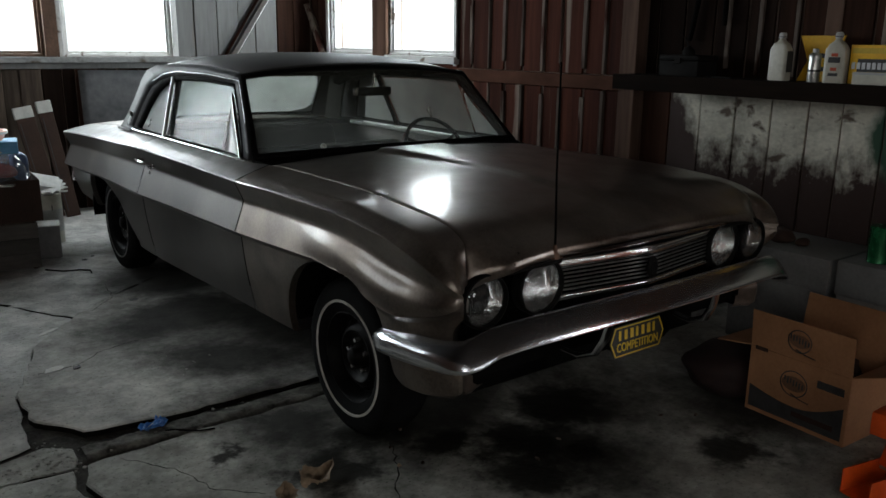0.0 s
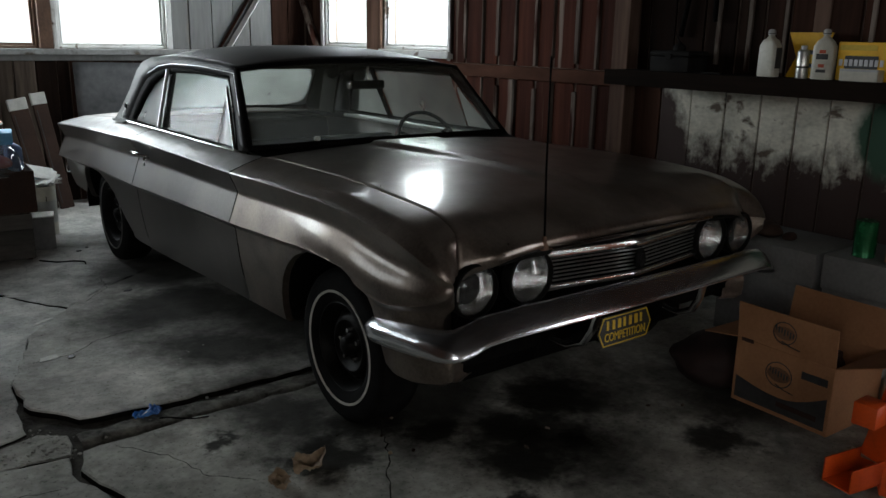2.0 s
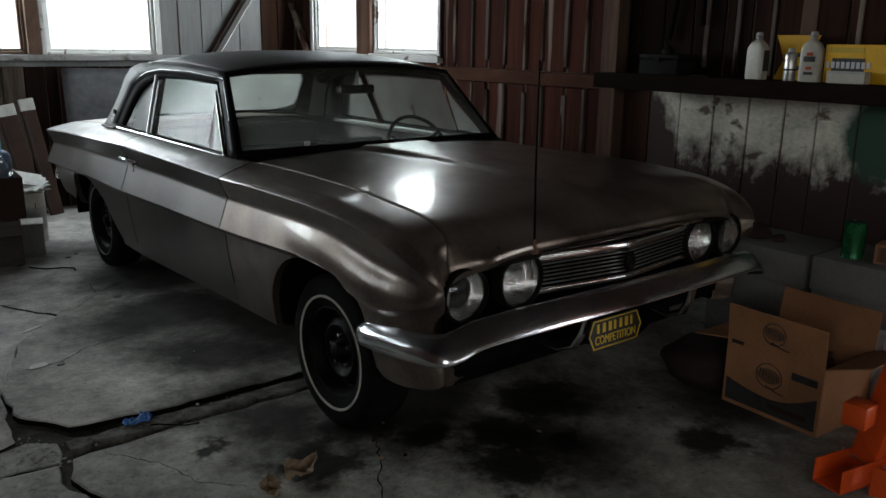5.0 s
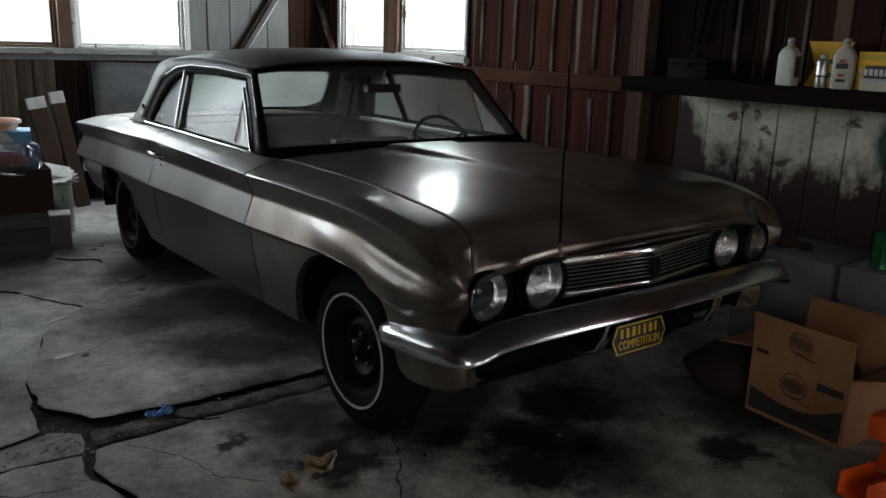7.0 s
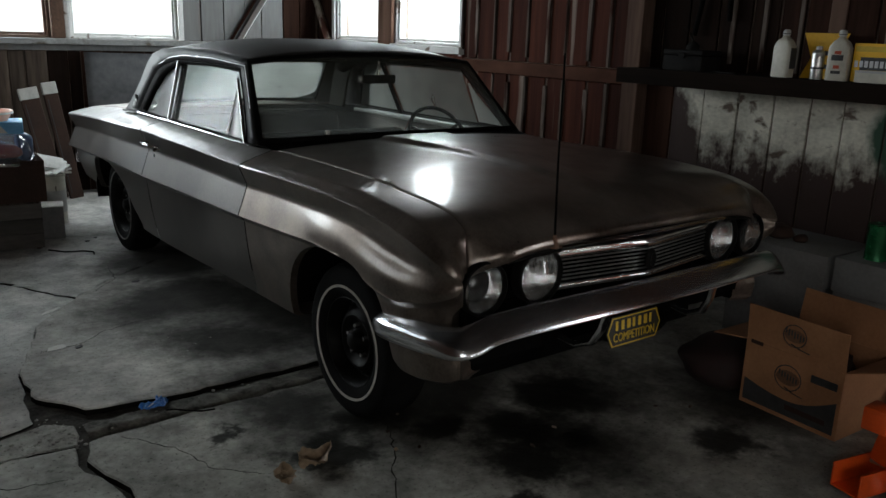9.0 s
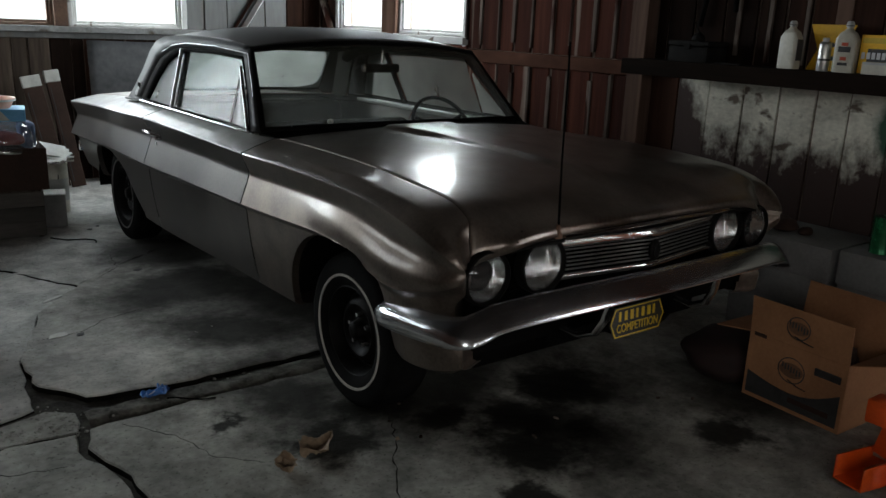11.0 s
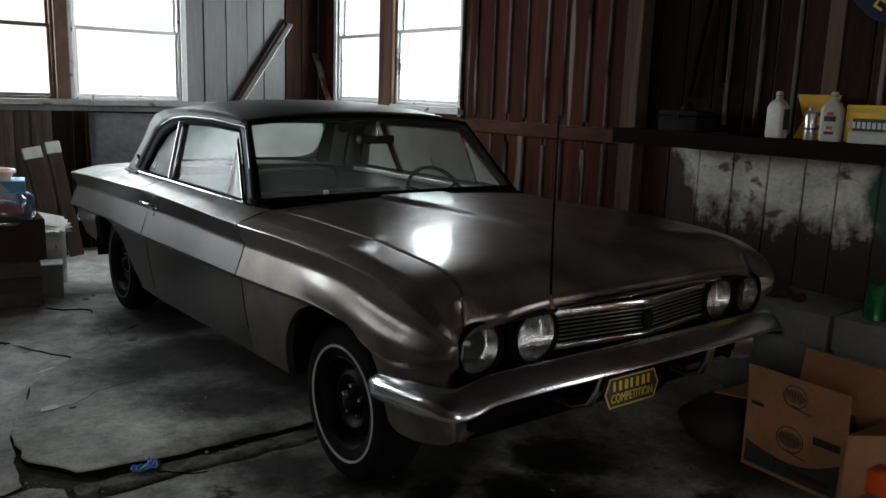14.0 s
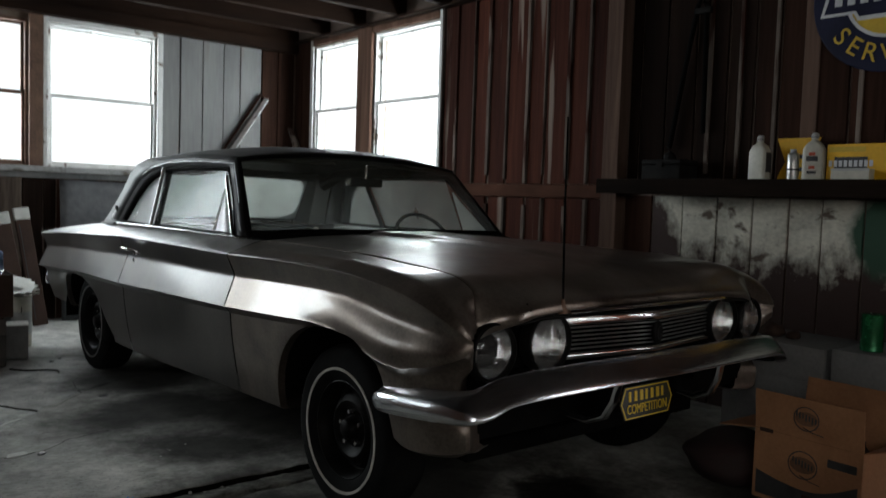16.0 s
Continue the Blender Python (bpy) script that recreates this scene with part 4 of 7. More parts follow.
def profile(y):
    """Half section of the body's side, from the belt or hood seam down to the sill: (x, z) points."""
    p0, p1 = (in_x(y), in_z(y)), (crest_x(y), crest_z(y))
    p3 = (b_x(y), b_z(y))
    p4 = (min(p3[0] - 0.026, low_x(y) + 0.012), p3[1] - 0.028)
    p6 = (low_x(y) - 0.042 + 0.030 * smooth01(-0.30, -0.45, y), bot_z(y))
    p5 = (low_x(y), (p4[1] + p6[1]) / 2)
    # from the seam over a soft shoulder down to the crest
    w = smooth01(0.72, 0.3, y)
    mid = [p0[i] + (p1[i] - p0[i]) * 0.53 for i in (0, 1)]
    ps = (mid[0] + (min(0.838, (p0[0] + p1[0]) / 2 + 0.038) - mid[0]) * w, mid[1] + 0.003 + (shoulder_z(y) - mid[1] - 0.003) * w)
    line = lambda a, b, t: (a[0] + (b[0] - a[0]) * t, a[1] + (b[1] - a[1]) * t)
    out = [line(p0, ps, t) for t in (0.0, 0.3, 0.6, 0.86)] + [line(line(p0, ps, 0.97), line(ps, p1, 0.03), 0.5)] + [line(ps, p1, t) for t in (0.18, 0.45, 0.75)]
    # below the crest: a rounded edge, a dark undercut, then an upward-facing plane that swells into a bullet at the nose
    n, x, xs_ = 40, p1[0], []
    dz = (p1[1] - p3[1]) / n
    nose = smooth01(0.30, -0.48, y)
    for k in range(n + 1):
        t = k / n
        xs_.append(x)
        edge = 60 * (1 - smooth01(0.0, 0.035, t))
        plane = -23 + 42 * smooth01(0.34, 0.46, t) + 2 * t
        bullet = -28 + 47 * smooth01(0.24, 0.52, t) - 42 * smooth01(0.52, 0.96, t) + 50 * smooth01(0.94, 1.0, t)
        x += dz * math.tan(radians(min(64, edge + plane + (bullet - plane) * nose)))
    fix = (p3[0] - xs_[-1]) / n
    out += [(xs_[k] + fix * k, p1[1] - dz * k) for k in range(n)]
    for k in range(3):
        t = k / 3
        out.append((p3[0] + (p4[0] - p3[0]) * t**0.7, p3[1] + (p4[1] - p3[1]) * t))
    for k in range(17):
        t = k / 16
        out.append(tuple((1 - t) ** 2 * p4[i] + 2 * t * (1 - t) * p5[i] + t * t * p6[i] for i in (0, 1)))
    out.append((p6[0] - 0.02, p6[1] - 0.012))
    out.append((0.60 if y > -0.35 else p6[0] - 0.04, p6[1] - 0.012))
    return out


def swept(x, y, z):
    """The front edge of the fender runs back below the bullet and in towards the lamps."""
    low = 0.085 * smooth01(-0.40, -0.70, y) * smooth01(0.69, 0.585, z) * (1 - 0.7 * smooth01(0.54, 0.44, z))
    return y + max(low, 0.052 * smooth01(-0.60, -0.70, y) * smooth01(0.822, 0.762, x))


def side_panel(name, s, y0, y1, label="", mat=M_PAINT):
    """A stretch of the body's side, with round wheel openings."""
    bm = bmesh.new()
    n = max(4, int((y1 - y0) / 0.018))
    ys = [y0 + (y1 - y0) * k / n for k in range(n + 1)]
    if y0 < -0.7:
        ys = [y0, y0, -0.7115, -0.709, -0.705, -0.70] + [-0.694 + (y1 + 0.694) * k / n for k in range(n + 1)]
    rows = []
    for k, y in enumerate(ys):
        prof = profile(y)
        if y0 < -0.7 and k < 2:
            prof = [(x - (0.075, 0.030)[k], z) for x, z in profile(-0.7115)]
            y = (-0.650, -0.694)[k]
        rows.append([bm.verts.new((s * x, swept(x, y, z), z)) for x, z in prof])
    inside = set()
    for row in rows:
        for v in row[10:]:
            for cy, cz, rf in ARCHES:
                dy, dz = v.co.y - cy, v.co.z - cz
                if dz > 0:
                    hit = math.hypot(dy, dz) < rf(math.degrees(math.atan2(dz, dy)))
                else:
                    hit = -rf(180) < dy < rf(0)
                if hit:
                    inside.add(v)
    for a, b in zip(rows, rows[1:]):
        for j in range(len(a) - 1):
            quad = (a[j], b[j], b[j + 1], a[j + 1])
            if not all(v in inside for v in quad):
                bm.faces.new(quad if s > 0 else quad[::-1])
    for v in list(bm.verts):
        if not v.link_faces:
            bm.verts.remove(v)
        elif v in inside:
            for cy, cz, rf in ARCHES:
                dy, dz = v.co.y - cy, v.co.z - cz
                if -rf(180) <= dy <= rf(0):
                    if dz > 0:
                        r, d = rf(math.degrees(math.atan2(dz, dy))), math.hypot(dy, dz)
                        if d < r:
                            v.co.y, v.co.z = cy + dy / d * r, cz + dz / d * r
                    else:
                        v.co.y = cy + (rf(0) if dy > 0 else -rf(180))
    # turned-in edge along the openings
    edge = [e for e in bm.edges if len(e.link_faces) == 1 and all(v in inside for v in e.verts)]
    if edge:
        made = bmesh.ops.extrude_edge_only(bm, edges=edge)
        for v in made["geom"]:
            if isinstance(v, bmesh.types.BMVert):
                v.co.x -= s * 0.03
    ob = part(name, bm, mat, car, label, smooth=32)
    return ob


for s in (-1, 1):
    side_panel("front_fender", s, -0.712, 0.742, "bronze front fender with a bullet-shaped nose")
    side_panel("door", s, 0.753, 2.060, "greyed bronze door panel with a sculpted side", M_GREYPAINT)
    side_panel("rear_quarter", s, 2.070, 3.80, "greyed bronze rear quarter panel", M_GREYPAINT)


hood_c = spline([(-0.72, 0.820), (-0.66, 0.848), (-0.55, 0.891), (-0.45, 0.911), (-0.35, 0.923), (-0.2, 0.935), (0.0, 0.947), (0.3, 0.958), (0.75, 0.961)])


def hood_at(u, y):
    x = u * (in_x(y) - 0.003)
    zs, zc = in_z(y) + 0.001, hood_c(y)
    ridge = 0.03 + 0.16 * (y + 0.5) / 1.25
    up = 0.013 * (1 - smooth01(ridge - 0.012, ridge + 0.022, abs(x))) * smooth01(-0.65, -0.25, y)
    z = zs + (zc - zs) * (1 - abs(u) ** (2.3 + 3.0 * smooth01(-0.5, -0.7, y))) + up - 0.022 * smooth01(-0.690, -0.712, y)
    return Vector((x, y + 0.052 * smooth01(-0.60, -0.70, y) * smooth01(0.62, 0.757, abs(x)), z))


def hood_fn(u, v):
    return hood_at(u, -0.712 + 1.432 * (v ** 1.15))


hood = thick(part("hood", sheet(hood_fn, 72, 48, -1, 1), M_PAINT, car, "broad dull bronze hood with a raised centre", smooth=30), 0.006)


def base_at(u):
    return Vector((0.752 * u, 0.845 - 0.055 * (1 - u * u), 0.946 + 0.010 * (1 - u * u)))


def head_at(u):
    return Vector((0.650 * u, 1.170 - 0.070 * (1 - abs(u) ** 2.2), 1.296 + 0.044 * (1 - abs(u) ** 2.2)))


def cowl_fn(u, v):
    a = Vector((u * in_x(0.726), 0.726, in_z(0.726) + (hood_c(0.726) - in_z(0.726)) * (1 - abs(u) ** 2.3)))
    return a.lerp(base_at(u), v)


part("cowl", sheet(cowl_fn, 40, 5, -1, 1), M_TRIMDARK, car, "dark cowl under the windshield")


def shield_fn(u, v):
    p = base_at(u).lerp(head_at(u), v)
    p.y -= 0.035 * math.sin(math.pi * v) * (1 - u**4)
    return p


wind = part("windshield", sheet(shield_fn, 32, 12, -0.98, 0.98, 0.05, 0.96), M_SHIELD, car, "dusty curved windshield")
wind.visible_shadow = False


def loop_strip(outer, inner, sub, fn, bm=None):
    """A ring of faces between two matched closed outlines."""
    bm = bm or bmesh.new()
    def walk_round(line):
        pts = []
        for (a0, b0), (a1, b1) in zip(line, line[1:] + line[:1]):
            for k in range(sub):
                t = k / sub
                pts.append((a0 + (a1 - a0) * t, b0 + (b1 - b0) * t))
        return pts
    o, i = walk_round(outer), walk_round(inner)
    vo, vi = [bm.verts.new(fn(*p)) for p in o], [bm.verts.new(fn(*p)) for p in i]
    for k in range(len(o)):
        j = (k + 1) % len(o)
        bm.faces.new((vo[k], vo[j], vi[j], vi[k]))
    return bm


gasket = loop_strip([(-1, 0), (-1, 1), (1, 1), (1, 0)], [(-0.965, 0.055), (-0.972, 0.95), (0.972, 0.95), (0.965, 0.055)], 14, lambda u, v: shield_fn(u, v) + Vector((0, -0.003, 0.001)))
thick(part("windshield_gasket", gasket, M_TRIMDARK, car, "black windshield rubber"), 0.012)

roof_c = spline([(0, 1.338), (0.06, 1.358), (0.16, 1.377), (0.38, 1.390), (0.62, 1.384), (0.86, 1.345), (1, 1.285)])
roof_e = spline([(0, 1.296), (0.3, 1.318), (0.6, 1.320), (0.85, 1.305), (0.96, 1.272), (1, 1.222)])
roof_x = spline([(0, 0.636), (0.3, 0.630), (0.6, 0.630), (0.85, 0.634), (0.96, 0.644), (1, 0.660)])


def roof_fn(u, v):
    yc, ye = 1.100 + 1.50 * v, 1.170 + 1.37 * v
    k = 1 - abs(u) ** 2.4
    x = roof_x(v) * math.copysign(abs(u) ** 0.9, u)
    return Vector((x, ye + (yc - ye) * k, roof_e(v) + (roof_c(v) - roof_e(v)) * k))


thick(part("roof", sheet(roof_fn, 48, 30, -1, 1), M_ROOF, car, "dark dusty rounded roof", smooth=60), 0.008)


def lean(z):
    return 0.752 - (z - 0.93) * 0.32


OUTER = [(0.835, 0.94), (1.00, 1.105), (1.17, 1.298), (1.6, 1.318), (2.0, 1.320), (2.34, 1.305), (2.485, 1.272), (2.54, 1.222), (2.58, 1.11), (2.65, 1.0), (2.72, 0.925), (2.3, 0.925), (1.5, 0.93)]
INNER = [(0.935, 0.945), (1.065, 1.10), (1.215, 1.25), (1.6, 1.262), (1.95, 1.26), (2.11, 1.245), (2.23, 1.222), (2.33, 1.185), (2.385, 1.12), (2.43, 1.04), (2.47, 0.938), (2.2, 0.935), (1.5, 0.94)]
OPEN = [(0.95, 0.951), (1.075, 1.10), (1.225, 1.238), (1.6, 1.245), (1.95, 1.238), (2.06, 1.225), (2.14, 1.20), (2.22, 1.16), (2.29, 1.08), (2.33, 1.01), (2.37, 0.95), (2.15, 0.948), (1.5, 0.95)]


def pole_between(y, z, s, out=0.0):
    return Vector((s * (lean(z) + out), y, z))


for s in (-1, 1):
    fn = lambda y, z, s=s: pole_between(y, z, s)
    frm = thick(part("roof_pillar", loop_strip(OUTER, INNER, 6, fn), M_PILLAR, car, "painted pillar and window surround", smooth=40), 0.02 * 1, 0.0)
    thick(part("window_seal", loop_strip(INNER, OPEN, 6, lambda y, z, s=s: pole_between(y, z, s, 0.003)), M_TRIMDARK, car), 0.016, 0.0)
    # glass behind the divider, the door glass and the vent wing
    def pane_sheet(a, b, c, d, s=s, out=-0.006):
        return sheet(lambda u, v: pole_between(*[(1 - v) * ((1 - u) * a[i] + u * b[i]) + v * ((1 - u) * d[i] + u * c[i]) for i in (0, 1)], s, out), 8, 8)
    g1 = part("door_glass", pane_sheet((1.17, 0.948), (1.93, 0.946), (2.01, 1.25), (1.225, 1.25)), M_CARGLASS if s < 0 else M_HAZE, car, "dusty door glass")
    g2 = part("quarter_glass", pane_sheet((1.95, 0.946), (2.46, 0.948), (2.27, 1.215), (2.03, 1.25)), M_HAZE, car, "dusty rear quarter glass")
    a = 0.10
    vent = sheet(lambda u, v: Vector((s * (lean(0.95 + 0.22 * v) + 0.012 * math.sin(math.pi * u)), 0.955 + 0.235 * v + (0.210 - 0.208 * v) * u, 0.952 + 0.220 * v)), 6, 8)
    g3 = part("vent_window", vent, M_VENT, car, "triangular vent window glass whitened for its bright reflection")
    for g in (g1, g2, g3):
        g.visible_shadow = False
    bar = lambda pts, r, flat=0.5: tube([pole_between(y, z, s, 0.010) for y, z in pts], r, 6, flat=flat)
    part("window_divider", tube([pole_between(y, z, s, 0.016) for y, z in ((1.94, 0.945), (1.98, 1.10), (2.02, 1.25))], 0.010, 8), M_TRIMCHROME, car, "thin chrome window divider", smooth=50)
    part("divider_post", tube([pole_between(y, z, s, -0.022) for y, z in ((1.945, 0.93), (2.025, 1.255))], 0.016, 6, flat=0.6), M_TRIMDARK, car, "dark inner window post", smooth=50)
    part("vent_frame", bar([(1.168, 0.948), (1.178, 1.06), (1.192, 1.175)], 0.0035), M_TRIMCHROME, car, "chrome vent window frame", smooth=50)
    part("vent_frame", tube([pole_between(y, z, s, 0.018) for y, z in ((0.940, 0.940), (1.070, 1.075), (1.200, 1.205))], 0.008, 8), M_CHROME, car, "chrome vent window frame", smooth=50)
    part("vent_frame", bar([(0.945, 0.950), (1.13, 0.952)], 0.006), M_CHROME, car, "chrome vent window frame", smooth=50)
    part("belt_molding", tube([(s * (lean(0.94) + 0.012), y, 0.937 - 0.003 * max(0, y - 1.9)) for y in (0.90, 1.2, 1.6, 2.03)], 0.011, 6, flat=0.6), M_CHROME, car, "chrome belt molding", smooth=50)
    part("belt_molding", tube([(s * (lean(0.94) + 0.012), y, 0.936 - 0.004 * (y - 2.0)) for y in (2.05, 2.25, 2.47)], 0.010, 6, flat=0.6), M_CHROME, car, "chrome belt molding", smooth=50)
    part("pillar_molding", tube([(s * (lean(0.925) + 0.014), y, 0.925) for y in (2.50, 2.62, 2.73)], 0.010, 6, flat=0.7), M_GREYBOARD, car, "dull pillar base molding", smooth=50)
    part("drip_rail", tube([pole_between(y, z + 0.012, s, 0.006) for y, z in ((1.0, 1.075), (1.18, 1.255), (1.6, 1.272), (2.0, 1.270), (2.2, 1.250), (2.34, 1.205))], 0.005, 6), M_TRIMCHROME, car, "thin weathered bright drip rail", smooth=50)
    em = thing("pillar_emblem", "small dark pillar emblem", "")
    em.parent = car
    for dz, r in ((0.0, 1.25), (0.026, 0.9), (0.050, 1.1)):
        part("ornament", lathe([(0.0, 0.0), (0.013 * r, 0.0), (0.016 * r, 0.004), (0.010 * r, 0.008), (0.0, 0.009)], 12, "X"), M_GRILLE, em).matrix_local = pose(s * (lean(0.975 + dz) + 0.009), 2.575 - dz * 0.35, 0.965 + dz, 0, 0, 0 if s > 0 else 180)
    part("ornament_base", prism([(2.552, 0.945), (2.598, 0.945), (2.580, 1.03), (2.540, 1.03)], s * (lean(0.985) + 0.002), s * (lean(0.985) + 0.008), "X", 0.002), M_TRIMDARK, em, "black emblem backing")
    # door handle: two ends, bar, push button
    h = part("door_handle", tube([(s * 0.868, 1.825, 0.812), (s * 0.902, 1.84, 0.818), (s * 0.909, 1.90, 0.822), (s * 0.902, 1.975, 0.822), (s * 0.868, 1.985, 0.818)], [0.010, 0.011, 0.011, 0.012, 0.012], 8, flat=0.75), M_CHROME, car, "chrome pull handle", smooth=60)
    part("push_button", lathe([(0.0, 0.0), (0.011, 0.0), (0.011, 0.02), (0.008, 0.026), (0.0, 0.026)], 14, "X"), M_CHROME, h).matrix_local = pose(s * 0.868, 1.812, 0.80, 0, 0, 0 if s > 0 else 180)
    part("key_lock", lathe([(0.0, 0.0), (0.009, 0.0), (0.009, 0.006), (0.0, 0.008)], 12, "X"), M_GRILLE, h).matrix_local = pose(s * 0.872, 1.87, 0.765, 0, 0, 0 if s > 0 else 180)
    # sail panel beside the rear glass
    def sail(u, v, s=s):
        z = 1.222 - 0.297 * v
        a = Vector((s * lean(z), 2.54 + 0.18 * v**1.3, z))
        b = Vector((s * (0.565 + 0.095 * v), 2.575 + 0.365 * v, 1.262 - 0.327 * v))
        return a.lerp(b, u)
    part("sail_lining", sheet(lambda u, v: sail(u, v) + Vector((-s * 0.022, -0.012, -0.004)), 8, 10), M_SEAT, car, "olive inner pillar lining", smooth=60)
    thick(part("sail_panel", sheet(sail, 8, 10), M_PILLAR, car, smooth=60), 0.006)


def rear_glass(u, v):
    p = Vector(((0.565 + 0.095 * v) * u, 2.575 + 0.365 * v, 1.262 - 0.327 * v))
    p.y += 0.035 * (1 - u * u)
    p.z += 0.012 * (1 - u * u)
    return p


rg = part("rear_window", sheet(rear_glass, 16, 8, -0.97, 0.97, 0.04, 0.96), M_HAZE, car, "dusty rear window")
rg.visible_shadow = False
ring = [(math.cos(2 * math.pi * (k + 0.5) / 56), math.sin(2 * math.pi * (k + 0.5) / 56)) for k in range(56)]
square = [(c / max(abs(c), abs(q)), q / max(abs(c), abs(q))) for c, q in ring]
rounded = [(c / (abs(c) ** 5 + abs(q) ** 5) ** 0.2 * 0.955, q / (abs(c) ** 5 + abs(q) ** 5) ** 0.2 * 0.95) for c, q in ring]
part("rear_window_frame", loop_strip([(a, 0.5 + 0.54 * b) for a, b in square], [(a, 0.5 + 0.5 * b) for a, b in rounded], 1, lambda u, v: rear_glass(u, v) + Vector((0, 0.004, 0.004))), M_TRIMDARK, car, "black rear window rubber with rounded corners")
thick(part("roof_rear", sheet(lambda u, v: roof_fn(u, 1).lerp(rear_glass(u, 0), v), 24, 3, -1, 1), M_ROOF, car, smooth=60), 0.006)
deck_c = spline([(2.76, 0.93), (3.1, 0.925), (3.5, 0.905), (3.80, 0.872)])
thick(part("trunk_lid", sheet(lambda u, v: (u * in_x(2.80 + v), 2.80 + v, in_z(2.80 + v) + (deck_c(2.80 + v) - in_z(2.80 + v)) * (1 - abs(u) ** 2.3)), 24, 20, -1, 1), M_PAINT, car, "dusty trunk lid", smooth=50), 0.006)
tail = profile(3.80)
out = [(x, z) for x, z in tail[:-1]]
bm = bmesh.new()
bm.faces.new([bm.verts.new((-x, 3.798, z)) for x, z in out] + [bm.verts.new((x, 3.798, z)) for x, z in out[::-1]])
bmesh.ops.triangulate(bm, faces=bm.faces)
thick(part("tail_panel", bm, M_PAINT, car, "rear panel", smooth=0), 0.01, 0)
for s in (-1, 1):
    part("tail_lamp", lathe([(0.0, 0.0), (0.045, 0.0), (0.045, 0.012), (0.03, 0.024), (0, 0.028)], 20, "Y", at=(s * 0.78, 3.80, 0.71)), M_RED, car, "red tail lamp", smooth=50)

# bumpers
def bumper(name, keys, label, sign):
    cx, cy, lo, hi = [spline([(k[0], k[n]) for k in keys]) for n in (1, 2, 3, 4)]
    TIP = [(-0.054, 0.98), (-0.047, 1.0), (-0.031, 0.88), (-0.018, 0.76), (-0.009, 0.66), (-0.004, 0.56), (-0.001, 0.44), (0.001, 0.30), (0.001, 0.12), (-0.003, -0.02), (-0.014, -0.07), (-0.04, -0.06)]
    SEC = [(-0.060, 0.98), (-0.052, 1.0), (-0.036, 0.86), (-0.022, 0.66), (-0.010, 0.46), (0.0, 0.28), (0.006, 0.15), (0.009, 0.06), (0.009, -0.01), (0.002, -0.06), (-0.012, -0.08), (-0.04, -0.06)]

    def fn(u, v):
        t = abs(u)
        p, q = (cx(max(0, t - 0.01)), cy(max(0, t - 0.01))), (cx(min(1, t + 0.01)), cy(min(1, t + 0.01)))
        dx, dy = q[0] - p[0], q[1] - p[1]
        d = math.hypot(dx, dy) or 1
        nx, ny = dy / d * sign, -dx / d * sign
        j = v * (len(SEC) - 1)
        k = min(int(j), len(SEC) - 2)
        f = j - k
        side = smooth01(0.58, 0.76, t)
        off, h = [(SEC[k][i] + (SEC[k + 1][i] - SEC[k][i]) * f) * (1 - side) + (TIP[k][i] + (TIP[k + 1][i] - TIP[k][i]) * f) * side for i in (0, 1)]
        x, y = cx(t) - nx * off * -1, cy(t) + ny * off
        if t > 0.95:
            q = (t - 0.95) / 0.05
            x -= 0.018 * q * q
            h = 0.5 + (h - 0.5) * (0.66 + 0.34 * math.sqrt(max(0.0, 1 - q * q)))
        return (math.copysign(1, u) * x, y, lo(t) + (hi(t) - lo(t)) * h)

    return thick(part(name, sheet(fn, 150, 33, -1, 1), M_BUMPER, car, label, smooth=50), 0.004)


FRONT = [(0.0, 0.0, -0.830, 0.570, 0.642), (0.2, 0.30, -0.826, 0.570, 0.642), (0.4, 0.60, -0.812, 0.566, 0.638), (0.5, 0.735, -0.798, 0.556, 0.628), (0.57, 0.80, -0.782, 0.528, 0.610),
         (0.63, 0.845, -0.755, 0.512, 0.598), (0.69, 0.875, -0.70, 0.503, 0.588), (0.78, 0.890, -0.60, 0.492, 0.576), (0.9, 0.892, -0.45, 0.476, 0.562), (1.0, 0.886, -0.300, 0.464, 0.540)]
bumper("front_bumper", FRONT, "aged chrome front bumper wrapping the corners", 1)
REAR = [(0.0, 0.0, 3.93, 0.45, 0.56), (0.5, 0.6, 3.91, 0.45, 0.56), (0.75, 0.78, 3.88, 0.45, 0.56), (1.0, 0.82, 3.82, 0.45, 0.55)]
bumper("rear_bumper", REAR, "aged chrome rear bumper", -1)
for x in (-0.30, 0.30):
    part("bumper_bracket", tube([(x * 1.03, -0.62, 0.43), (x * 1.01, -0.70, 0.425), (x * 0.99, -0.765, 0.455), (x * 0.97, -0.795, 0.51), (x * 0.96, -0.81, 0.575)], [0.014, 0.019, 0.022, 0.022, 0.020], 10, flat=0.6), M_BUMPER, car, "dull curved bumper bracket", smooth=60)

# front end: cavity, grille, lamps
# black box takes the place of shade behind grille and bumper
part("grille_cavity", box((-0.72, -0.60, 0.40), (0.72, -0.56, 0.77)), M_BLACK, car, "black box standing in for the dark hollow behind the grille")
part("front_crossmember", box((-0.62, -0.48, 0.28), (0.62, -0.33, 0.34), 0.01), M_BLACK, car)
grille = thing("grille", "chrome-framed grille of thin horizontal bars", "")
grille.parent = car
part("hood_lip_molding", tube([(x, -0.722 + 0.006 * (abs(x) / 0.42) ** 2, 0.792) for x in (-0.43, -0.2, 0, 0.2, 0.43)], 0.012, 8, flat=0.6), M_CHROME, car, "chrome hood lip molding", smooth=60)


def prow(x, out=0.0):
    """The grille's face runs back from its centre to its ends."""
    return -0.736 + 0.058 * abs(x) / 0.42 - out


